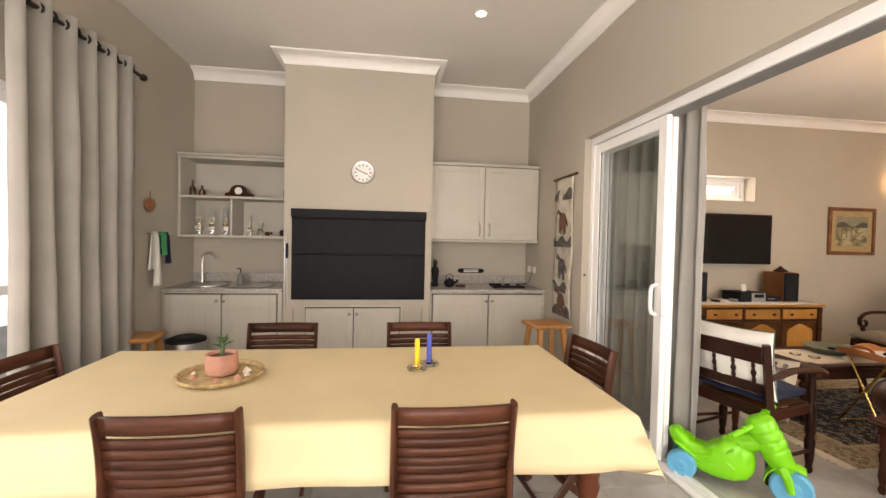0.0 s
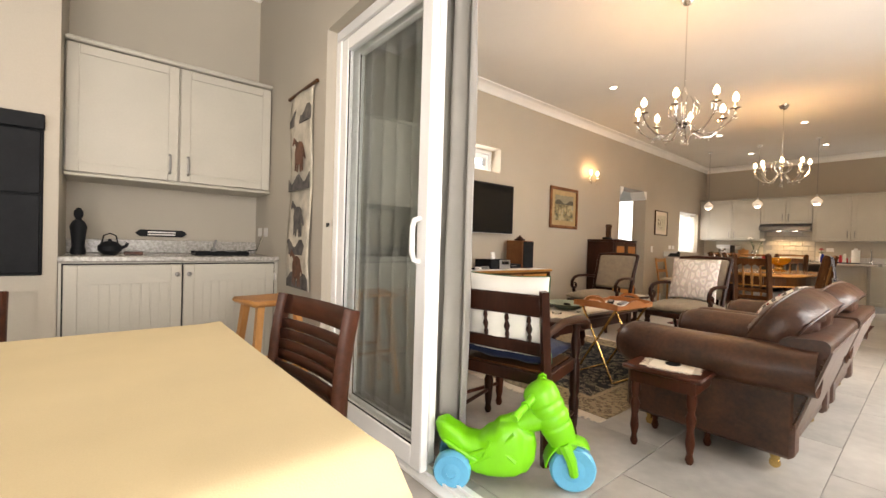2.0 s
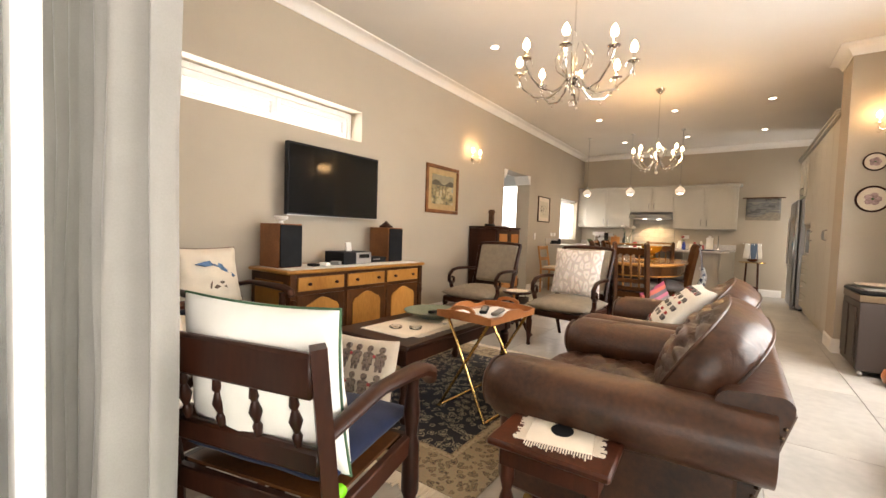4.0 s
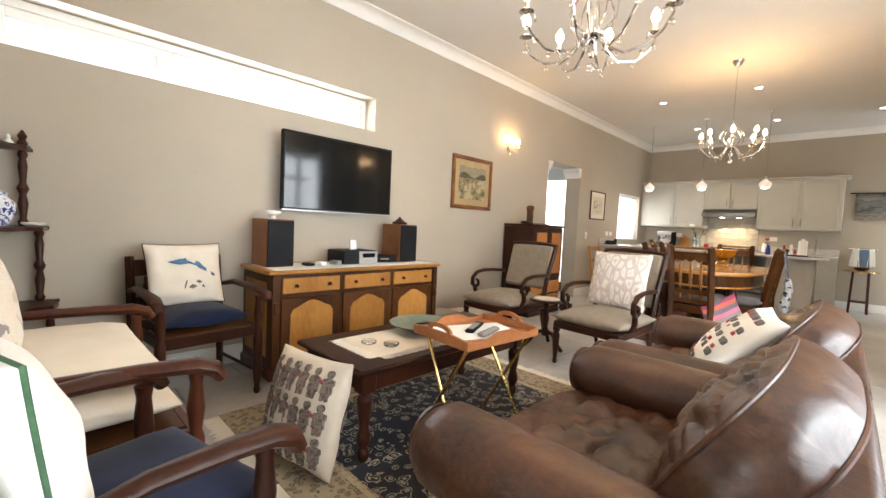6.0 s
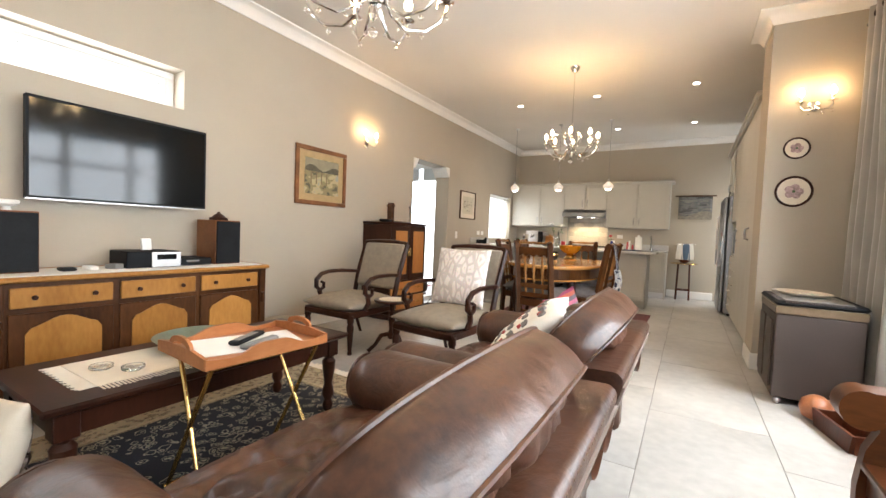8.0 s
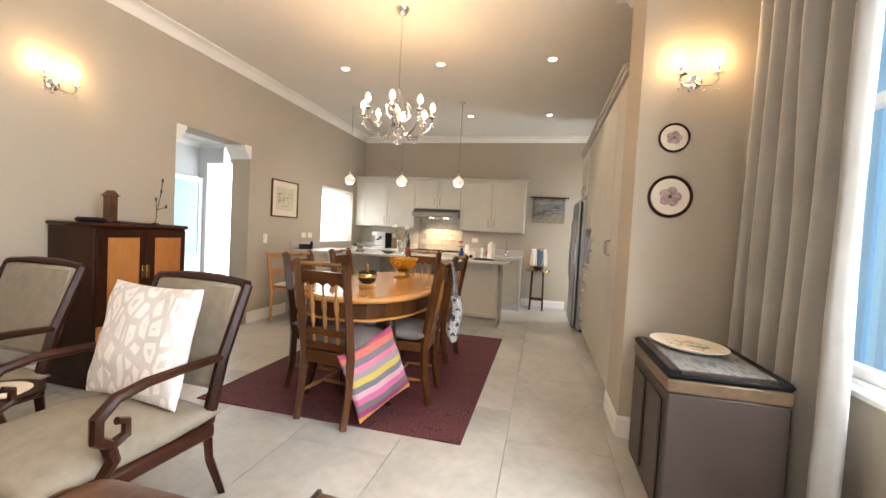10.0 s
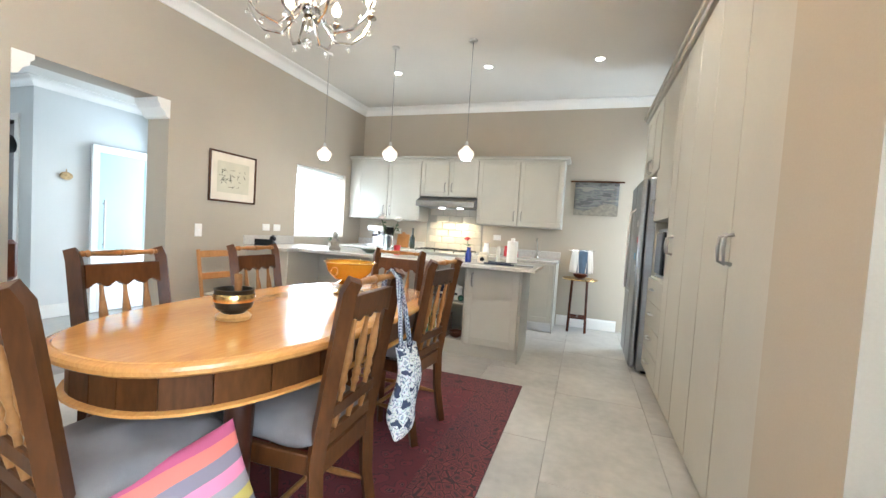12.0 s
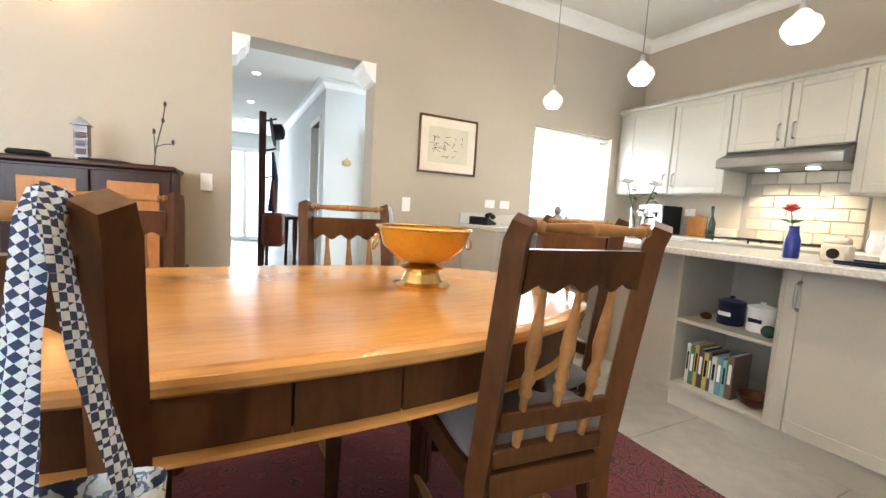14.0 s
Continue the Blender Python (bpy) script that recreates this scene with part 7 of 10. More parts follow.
for z in (0.10, 0.28):
    d = part("drawer", G().box(AX0 + 0.04, AY0 + 0.004, z, AX1 - 0.04, AY0 + 0.0195, z + 0.155, 0.005), bpy.data.materials["amber_panel"], ar)
    for x in (AX0 + 0.2, AX1 - 0.2):
        part("pull", G().tube([(x - 0.04, AY0 + 0.004, z + 0.085), (x - 0.03, AY0 - 0.018, z + 0.07), (x + 0.03, AY0 - 0.018, z + 0.07), (x + 0.04, AY0 + 0.004, z + 0.085)], 0.005), M_BRASS, d)


def iron_pot(x, y, z, r, hgt, label):
    o = thing("iron_pot", label, "pot", x, y, z, group="iron pots beside the cupboard")
    part("body", G().lathe([(r * 0.55, 0), (r * 0.9, hgt * 0.12), (r, hgt * 0.45), (r * 0.96, hgt * 0.86), (r * 1.04, hgt * 0.94), (r * 1.04, hgt), (r * 0.93, hgt), (r * 0.9, hgt * 0.5), (0.002, hgt * 0.14)], 28), M_POTIRON, o)
    part("bail_handle", G().tube([(r * math.cos(math.pi * k / 12), 0.0, hgt * 0.92 + r * 0.75 * math.sin(math.pi * k / 12)) for k in range(13)], 0.005, 6), M_POTIRON, o)


M_POTIRON = material("old_brown_iron", (0.040, 0.024, 0.018), 0.5, 0.3, vary=0.3, scale=14, bump=0.05)
pst = thing("pot_stand", "dark turned wooden pot stand beside the cupboard", "stand", 7.45, 4.12, 0)
part("shelf", G().lathe([(0.13, 0.20), (0.14, 0.206), (0.14, 0.218), (0.13, 0.222)], 26), M_DARK, pst)
part("post", G().lathe([(0.02, 0.222), (0.026, 0.26), (0.015, 0.31), (0.022, 0.40), (0.014, 0.47), (0.028, 0.50), (0.028, 0.53), (0.006, 0.56)], 14, Matrix.Translation((-0.09, 0.05, 0))), M_DARK, pst)
for a in (50, 150, 270):
    part("leg", G().rod((0.11 * math.cos(radians(a)), 0.11 * math.sin(radians(a)), 0.20), (0.135 * math.cos(radians(a)), 0.135 * math.sin(radians(a)), 0.0), 0.011), M_DARK, pst)
iron_pot(7.49, 4.10, 0.2225, 0.12, 0.14, "round brown cast iron pot on the stand")
iron_pot(7.40, 3.84, 0.0, 0.09, 0.10, "low brown cast iron pot on the floor")
tw = thing("carved_tower", "small carved wooden tower ornament on the cupboard", "ornament", 6.86, 4.14, AZ)
part("base", G().box(-0.04, -0.04, 0, 0.04, 0.04, 0.01), M_CHAIRW, tw)
part("tower", G().box(-0.032, -0.032, 0.01, 0.032, 0.032, 0.2, 0.003), M_BROWNG, tw)
part("roof", G().prism([(-0.045, 0.2), (0.045, 0.2), (0.0, 0.245)], -0.04, 0.04), M_BROWNG, tw)
for z in (0.04, 0.085, 0.13):
    part("fret", G().box(-0.022, -0.036, z, 0.022, -0.0325, z + 0.03, 0.002), M_CHAIRW, tw)
single("silver_plate", G().lathe([(0.06, 0), (0.11, 0.008), (0.115, 0.014), (0.1, 0.012), (0.03, 0.006), (0.02, 0.02)], 24), M_STEEL, "flat silver plate on the cupboard top", "plate", pose(6.98, 4.05, AZ + 0.0005))
single("leather_case", G().box(-0.08, -0.05, 0, 0.08, 0.05, 0.035, 0.014), M_BLACK, "small black leather case on the cupboard", "case", pose(6.66, 4.05, AZ + 0.0005))
ws = thing("wire_sculpture", "thin wire bird sculpture on a round base", "sculpture", 7.20, 4.10, AZ)
part("base", G().lathe([(0.03, 0), (0.03, 0.008), (0.01, 0.014)], 14), M_DARKMETAL, ws)
part("wire", G().tube([(0, 0, 0.01), (0.01, 0, 0.12), (0.04, 0, 0.25), (0.055, 0, 0.36)], 0.0035, 6).tube([(0.01, 0, 0.12), (0.05, 0, 0.14), (0.085, 0, 0.145)], 0.003, 6).tube([(0.005, 0, 0.06), (0, 0, 0.2)], 0.0028, 6), M_DARKMETAL, ws)
for p in ((0.056, 0, 0.375), (0.045, 0, 0.28), (0.0, 0, 0.21), (0.095, 0, 0.155)):
    part("bird", G().ball(p, 0.009, 8, 1.9), M_DARKMETAL, ws)

# pictures and sconces


def picture(name, m, w, h, frame_w, frame_mat, mount, art, label, inner=None):
    """Framed picture that looks along -y of its own space."""
    o = thing(name, label, "picture")
    o.matrix_basis = m
    f = G()
    f.box(-w / 2, -0.026, -h / 2, w / 2, 0, -h / 2 + frame_w, 0.005).box(-w / 2, -0.026, h / 2 - frame_w, w / 2, 0, h / 2, 0.005)
    f.box(-w / 2, -0.026, -h / 2 + frame_w, -w / 2 + frame_w, 0, h / 2 - frame_w, 0.005).box(w / 2 - frame_w, -0.026, -h / 2 + frame_w, w / 2, 0, h / 2 - frame_w, 0.005)
    part("frame", f, frame_mat, o)
    part("mount", G().box(-w / 2 + frame_w, -0.012, -h / 2 + frame_w, w / 2 - frame_w, -0.006, h / 2 - frame_w), mount, o)
    k = inner or 0.06
    part("art", G().box(-w / 2 + frame_w + k, -0.0145, -h / 2 + frame_w + k, w / 2 - frame_w - k, -0.0125, h / 2 - frame_w - k), art, o)
    return o


M_LANDS = patterned("painted_landscape", (0.10, 0.09, 0.05), [(0.24, 0.20, 0.10), (0.42, 0.34, 0.19), (0.30, 0.30, 0.24)], "noise", 7, 0.6, pos=(0.40, 0.52, 0.62), stretch=(1, 1, 1.5))
M_MOUNTY = material("gold_mount", (0.42, 0.29, 0.14), 0.7, vary=0.1, scale=20)
M_FRAMEW = wood("picture_frame_wood", (0.09, 0.035, 0.015), (0.24, 0.10, 0.04), 0.3, 6)
pic = picture("painting", Matrix.Translation((5.915, YN - 0.001, 1.60)), 0.70, 0.605, 0.045, M_FRAMEW, M_MOUNTY, M_LANDS, "landscape painting with a viaduct in a brown frame", 0.07)
M_SKYP = material("painted_sky", (0.26, 0.235, 0.16), 0.6, vary=0.15, scale=10)
part("sky_band", G().box(-0.23, -0.0165, 0.05, 0.23, -0.0148, 0.18), M_SKYP, pic)
hills = [(-0.23, 0.05)] + [(-0.23 + 0.046 * i, 0.09 + 0.03 * math.sin(i * 0.9)) for i in range(11)] + [(0.23, 0.05)]
part("hill_shape", G().prism(hills, -0.0185, -0.0167), material("painted_hill", (0.09, 0.08, 0.05), 0.6, vary=0.3, scale=25), pic)
for i in range(4):
    part("arch_shape", G().prism([(-0.16 + i * 0.07, -0.08), (-0.145 + i * 0.07, -0.08), (-0.145 + i * 0.07, 0.03), (-0.10 + i * 0.07, 0.045), (-0.16 + i * 0.07, 0.045)], -0.0190, -0.0172), material("painted_stone", (0.22, 0.16, 0.08), 0.6, vary=0.3, scale=25) if "painted_stone" not in bpy.data.materials else bpy.data.materials["painted_stone"], pic)
M_INK = patterned("ink_sketch", (0.08, 0.07, 0.06), [(0.60, 0.55, 0.42), (0.66, 0.61, 0.48)], "noise", 22, 0.6, pos=(0.36, 0.5))
pic = picture("framed_sketch", Matrix.Translation((9.30, YN - 0.001, 1.56)), 0.575, 0.49, 0.018, M_BROWNG, M_CREAM, material("sketch_paper", (0.60, 0.55, 0.42), 0.7, vary=0.06), "ink sketch in a thin dark frame", 0.075)
sk = G()
rnd = random.Random(12)
for i in range(26):
    a, b = rnd.uniform(-0.15, 0.14), rnd.uniform(-0.10, 0.08)
    L, an = rnd.uniform(0.02, 0.08), rnd.uniform(0, 180)
    sk.box(-L / 2, -0.0165, -0.0018, L / 2, -0.0147, 0.0018, 0, pose(a, 0, b, 0, an, 0))
part("ink_lines", sk, M_BLACK, pic)
for z, w, h in ((1.857, 0.165, 0.165), (1.507, 0.235, 0.24)):
    o = thing("oval_picture", "oval flower picture in a dark oval frame", "picture", 7.149, 0.218, z, -90, group="oval flower pictures")
    Rw = pose(0, 0, 0, 90, 0, 0)
    part("frame", G().lathe([(0.86, 0), (1.0, 0.002), (1.0, 0.014), (0.93, 0.02), (0.86, 0.012), (0.86, 0)], 36, Rw @ Matrix.Diagonal((w / 2 * 1.05, h / 2 * 1.05, 1, 1)), cap=False), M_DARK, o)
    part("card", G().lathe([(0.87, 0.002), (0.87, 0.009)], 36, Rw @ Matrix.Diagonal((w / 2 * 1.05, h / 2 * 1.05, 1, 1))), M_CREAM, o)
    for k in range(5):
        a = k * 1.3
        part("petal", G().lathe([(0.2, 0.0092), (0.2, 0.0105)], 10, Rw @ Matrix.Translation((math.cos(a) * w * 0.15, math.sin(a) * h * 0.14, 0)) @ Matrix.Diagonal((w * 0.62, h * 0.58, 1 + 0.03 * k, 1))), M_DUSTY if "dusty_rose" in bpy.data.materials else material("dusty_rose", (0.50, 0.35, 0.34), 0.7, vary=0.4, scale=40), o)
        M_DUSTY = bpy.data.materials["dusty_rose"]
    part("leaf_shape", G().lathe([(0.10, 0.0122), (0.10, 0.0130)], 8, Rw @ Matrix.Diagonal((w * 0.5, h * 0.5, 1, 1))), M_LEAF, o)


def candle_bulb(o, x, y, z):
    part("cup", G().lathe([(0.006, -0.012), (0.012, -0.006), (0.034, 0.002), (0.03, 0.006), (0.011, 0.004)], 14, Matrix.Translation((x, y, z))), M_CHROME, o)
    part("candle_tube", G().lathe([(0.009, 0.004), (0.009, 0.048)], 12, Matrix.Translation((x, y, z))), M_CHROME, o)
    part("bulb", G().lathe([(0.008, 0.048), (0.019, 0.062), (0.022, 0.078), (0.013, 0.103), (0.002, 0.118)], 12, Matrix.Translation((x, y, z))), M_BULB, o, "lit candle bulb")


def drop(o, x, y, z, r=0.013):
    part("crystal_drop", G().ball((x, y, z - r * 1.6), r, 8).rod((x, y, z), (x, y, z - r), 0.0012, seg=5), M_CRYSTAL, o)


def sconce(m, label):
    o = thing("wall_sconce", label, "wall lamp")
    o.matrix_basis = m
    part("wall_plate", G().lathe([(0.035, 0), (0.04, 0.008), (0.02, 0.018)], 16, pose(0, 0, -0.02, 90, 0, 0)), M_CHROME, o)
    for s in (-1, 1):
        part("arm", G().tube([(0, -0.015, -0.02), (s * 0.03, -0.05, -0.055), (s * 0.075, -0.07, -0.06), (s * 0.10, -0.075, -0.03), (s * 0.095, -0.075, 0.0)], 0.005), M_CHROME, o)
        candle_bulb(o, s * 0.095, -0.075, 0.0)
        drop(o, s * 0.095, -0.075, -0.055)
        drop(o, s * 0.04, -0.06, -0.06)
        p = m @ Vector((s * 0.095, -0.085, 0.10))
        lamp("sconce_bulb", "POINT", Matrix.Translation(p), 5.5, WARM, radius=0.03)
    return o


sconce(Matrix.Translation((6.61, YN - 0.001, 2.13)), "chrome two-candle wall lamp, lit, on the long wall")
sconce(pose(7.149, 0.13, 2.20, 0, 0, -90), "chrome two-candle wall lamp, lit, on the pier")


def chandelier(x, y, zc, label, R=0.37):
    """Eight-arm chandelier; zc: height of the candle cups."""
    o = thing("chandelier", label, "chandelier", x, y, 0)
    part("ceiling_rose", G().lathe([(0.012, HL - 0.06), (0.03, HL - 0.05), (0.055, HL - 0.012), (0.058, HL - 0.0005)], 20), M_CHROME, o)
    part("chain", G().rod((0, 0, zc + 0.22), (0, 0, HL - 0.055), 0.005), M_CHROME, o)
    part("stem", G().lathe([(0.006, zc - 0.16), (0.02, zc - 0.14), (0.012, zc - 0.10), (0.035, zc - 0.06), (0.035, zc - 0.045), (0.012, zc - 0.03), (0.02, zc + 0.06), (0.012, zc + 0.1), (0.025, zc + 0.14), (0.008, zc + 0.22)], 14), M_CRYSTAL, o, "clear crystal stem")
    part("hub", G().lathe([(0.02, zc - 0.07), (0.045, zc - 0.06), (0.045, zc - 0.045), (0.02, zc - 0.03)], 16), M_CHROME, o)
    for k in range(8):
        a = 2 * math.pi * k / 8 + 0.2
        c, s = math.cos(a), math.sin(a)
        prof = [(0.04, zc - 0.055), (0.08, zc - 0.12), (0.43 * R, zc - 0.16), (0.70 * R, zc - 0.145), (0.9 * R, zc - 0.09), (R, zc - 0.03), (R - 0.01, zc + 0.005), (R - 0.04, zc - 0.005), (R - 0.045, zc - 0.035)]
        prof2 = prof[:6] + [(R, zc - 0.012)]
        part("arm", G().tube([(c * q, s * q, z) for q, z in prof2], 0.0065, 7), M_CHROME, o)
        part("scroll", G().tube([(c * q, s * q, z) for q, z in prof[5:]], 0.004, 6), M_CHROME, o)
        part("inner_scroll", G().tube([(c * 0.04, s * 0.04, zc - 0.05), (c * 0.10, s * 0.10, zc + 0.0), (c * 0.11, s * 0.11, zc + 0.07), (c * 0.07, s * 0.07, zc + 0.13)], 0.004, 6), M_CHROME, o)
        candle_bulb(o, c * R, s * R, zc)
        drop(o, c * R, s * R, zc - 0.05, 0.012)
        drop(o, c * 0.65 * R, s * 0.65 * R, zc - 0.157, 0.011)
        drop(o, c * 0.11, s * 0.11, zc - 0.15, 0.009)
    drop(o, 0, 0, zc - 0.17, 0.022)
    for k in range(0, 8, 2):
        a = 2 * math.pi * k / 8 + 0.2
        lamp("chandelier_bulb", "POINT", Matrix.Translation((x + math.cos(a) * R, y + math.sin(a) * R, zc + 0.15)), 10.5, WARM, radius=0.03)
    return o


chandelier(4.11, 2.08, 2.07, "chrome and crystal chandelier with eight lit candles over the rug", 0.33)
chandelier(7.56, 2.13, 2.13, "chrome and crystal chandelier with eight lit candles over the dining table", 0.28)

for x in (8.64, 10.5):
    for y in (0.95, 2.09, 3.18):
        downlight(x, y, HL, 46)
downlight(5.40, 3.36, HL, 14)
downlight(5.40, 0.95, HL, 14)

# ---- by the pier: cooler cabinet, gourds, bench ----
cc = thing("cooler_cabinet", "brown cooler cabinet on castors with a fringed cloth on top", "cabinet", 0, 0, 0)
KX0, KX1, KY0, KY1 = 6.29, 6.90, -0.045, 0.40
part("body", G().box(KX0, KY0, 0.05, KX1, KY1, 0.61, 0.008), M_BROWNVINYL, cc)
part("top_band", G().box(KX0 - 0.004, KY0 - 0.004, 0.6105, KX1 + 0.004, KY1 + 0.004, 0.665, 0.004), material("bronze_trim", (0.20, 0.14, 0.085), 0.35, 0.6, vary=0.15, scale=20), cc)
part("lid", G().box(KX0 - 0.008, KY0 - 0.008, 0.666, KX1 + 0.008, KY1 + 0.008, 0.70, 0.014), M_BLACK, cc, "glossy black lid")
for x in (KX0 + 0.06, KX0 + 0.34):
    part("door_panel", G().box(x, KY1 + 0.0005, 0.10, x + 0.22, KY1 + 0.012, 0.56, 0.01), M_BROWNVINYL, cc)
for x in (KX0 + 0.04, KX1 - 0.04):
    for y in (KY0 + 0.04, KY1 - 0.04):
        part("castor", G().ball((x, y, 0.024), 0.024, 10).rod((x, y, 0.03), (x, y, 0.052), 0.012), M_STEEL, cc)
tc2 = thing("fringed_cloth", "shiny grey fringed cloth over the cooler cabinet", "cloth", KX0, KY0, 0.7005)
part("cloth", G().box(0.02, 0.05, 0, 0.60, 0.40, 0.004, 0.001), patterned("grey_sheen_cloth", (0.10, 0.10, 0.095), [(0.26, 0.26, 0.245), (0.15, 0.15, 0.14)], "noise", 9, 0.3, stretch=(1, 3, 1), pos=(0.45, 0.58)), tc2)
f = G()
for i in range(38):
    f.box(-0.006, 0.06 + i * 0.009, -0.012, 0.019, 0.064 + i * 0.009, 0.003)
for i in range(60):
    f.box(0.02 + i * 0.0097, 0.4005, 0.0, 0.024 + i * 0.0097, 0.435, 0.003)
part("fringe", f, M_BROWNVINYL, tc2)
sp = thing("serving_plate", "large cream oval plate with a fruit pattern", "plate", 6.72, 0.20, 0.705, 25)
part("dish", G().lathe([(0.10, 0), (0.14, 0.01), (0.17, 0.022), (0.172, 0.027), (0.14, 0.018), (0.001, 0.012)], 32, None, (1.15, 0.9)), M_CREAM, sp)
part("painted_motif", G().lathe([(0.095, 0.0165), (0.095, 0.0185)], 20, None, (1.15, 0.9)), patterned("fruit_print", (0.10, 0.16, 0.06), [(0.72, 0.62, 0.44), (0.35, 0.07, 0.06), (0.75, 0.66, 0.48)], "noise", 18, 0.3, pos=(0.42, 0.58, 0.62), bump=0.0), sp)


def gourd(x, y, r, nk, m, label):
    prof = [(r * 0.3, 0), (r * 0.8, r * 0.25), (r, r * 0.8), (r * 0.85, r * 1.35), (r * 0.4, r * 1.75), (r * 0.34, r * 1.95), (r * 0.46, r * 2.3), (r * 0.40, r * 2.65), (r * 0.1, r * 2.8)] if nk else [(r * 0.3, 0), (r * 0.8, r * 0.25), (r, r * 0.85), (r * 0.85, r * 1.4), (r * 0.4, r * 1.75), (r * 0.05, r * 1.85)]
    return single("gourd", G().lathe(prof, 22), M_GOURD, label, "gourd", m, "polished gourds", angle=60)


gourd(0, 0, 0.085, True, pose(6.19, 0.06, 0.0), "tall polished brown gourd with a narrow neck")
gourd(0, 0, 0.085, False, pose(6.13, 0.20, 0.0), "round polished orange-brown gourd")
gourd(0, 0, 0.085, False, pose(5.62, 0.07, 0.02, 0, 75, -150), "polished orange gourd lying on the floor")
bx = thing("handled_box", "low red-brown wooden trug with a pierced handle", "box", 5.89, 0.06, 0, 12)
part("base", G().box(-0.17, -0.12, 0, 0.17, 0.12, 0.012), M_REDWOOD, bx)
for s in (-1, 1):
    part("side", G().prism([(-0.17, 0.0), (0.17, 0.0), (0.195, 0.10), (-0.195, 0.10)], s * 0.13 - 0.008, s * 0.13 + 0.008), M_REDWOOD, bx)
    part("end", G().box(s * 0.18 - 0.007, -0.122, 0.0, s * 0.18 + 0.007, 0.122, 0.10, 0.003), M_REDWOOD, bx)
part("divider_handle", G().prism([(-0.16, 0.012), (0.16, 0.012), (0.16, 0.09), (0.08, 0.10), (0.06, 0.14), (-0.06, 0.14), (-0.08, 0.10), (-0.16, 0.09)], -0.006, 0.006).box(-0.03, -0.0075, 0.105, 0.03, 0.0075, 0.122), M_REDWOOD, bx)
single("gourd", G().lathe([(0.01, 0), (0.045, 0.03), (0.05, 0.05), (0.03, 0.09), (0.005, 0.1)], 16), M_GOURD, "small gourd lying inside the wooden trug", "gourd", pose(5.80, 0.0, 0.013), "polished gourds", angle=60)
# bench with scrolled arm near the window
be = thing("wooden_bench", "red-brown wooden bench with a scrolled end under the window", "bench", 4.60, 0.05, 0)
M_BENCHW = wood("chestnut_bench_wood", (0.028, 0.0085, 0.003), (0.085, 0.028, 0.0085), 0.28, 3, 0.4, (1, 0.25, 1))
TO_Y = Matrix(((0, 1, 0, 0), (1, 0, 0, 0), (0, 0, 1, 0), (0, 0, 0, 1)))
post = [(-0.10, 0.0), (-0.04, 0.0), (-0.03, 0.10), (0.30, 0.10), (0.31, 0.0), (0.37, 0.0), (0.375, 0.30), (0.36, 0.42), (0.33, 0.49), (0.34, 0.53), (-0.10, 0.56)]
roll = [(-0.11, 0.61), (-0.11, 0.565), (0.10, 0.56), (0.28, 0.545), (0.33, 0.53)] + arc(0.375, 0.555, 0.062, -150, 110, 14) + [(0.28, 0.617), (0.10, 0.60)]
for xx in (0.03, -1.1):
    part("end_panel", G().prism(post, xx - 0.022, xx + 0.022, TO_Y), M_BENCHW, be)
    part("arm_roll", G().prism(roll, xx - 0.05, xx + 0.05, TO_Y), M_BENCHW, be, "rolled scroll arm", 45)
part("seat", G().box(-1.077, -0.06, 0.36, 0.0075, 0.37, 0.385, 0.006), M_BENCHW, be)
part("backrest", G().box(-1.077, -0.09, 0.42, 0.0075, -0.06, 0.58, 0.006), M_BENCHW, be)
part("front_rail", G().box(-1.077, 0.33, 0.28, 0.0075, 0.352, 0.359, 0.004), M_BENCHW, be)

# ---- dining table ----
DX, DY, DL, DW, DZ = 7.71, 2.22, 0.93, 0.49, 0.765


def oval(n=56, g=0.0, e=2.5):
    out = []
    for i in range(n):
        a = 2 * math.pi * i / n
        c, s = math.cos(a), math.sin(a)
        q = (abs(c) ** e + abs(s) ** e) ** (-1 / e)
        out.append(((DL + g) * c * q, (DW + g) * s * q))
    return out


def slab(levels, mat_name=None):
    """Stacks outlines (growth, height) into one body."""
    g = G()
    n = 56
    vs, fs = [], []
    for gr, z in levels:
        vs += [(a, b, z) for a, b in oval(n, gr)]
    L = len(levels)
    for i in range(L - 1):
        for k in range(n):
            j = (k + 1) % n
            fs.append((i * n + k, i * n + j, (i + 1) * n + j, (i + 1) * n + k))
    fs += [tuple(range(n))[::-1], tuple((L - 1) * n + k for k in range(n))]
    return g.add(vs, fs)


dt = thing("dining_table", "long oval golden wood dining table with a panelled apron", "dining table", DX, DY, 0.01)
part("tabletop", slab([(-0.01, DZ - 0.038), (0.0, DZ - 0.03), (0.003, DZ - 0.018), (0.0, DZ - 0.008), (-0.012, DZ - 0.003), (-0.02, DZ - 0.01 + 0.007), (-0.024, DZ)]), M_OAK, dt, "", 30)
part("apron_core", slab([(-0.075, DZ - 0.145), (-0.075, DZ - 0.0385)]), M_DARK, dt)
part("apron_bead", slab([(-0.05, DZ - 0.165), (-0.035, DZ - 0.158), (-0.035, DZ - 0.150), (-0.05, DZ - 0.1455)]), M_OAK, dt)
ov = oval(56, -0.052)
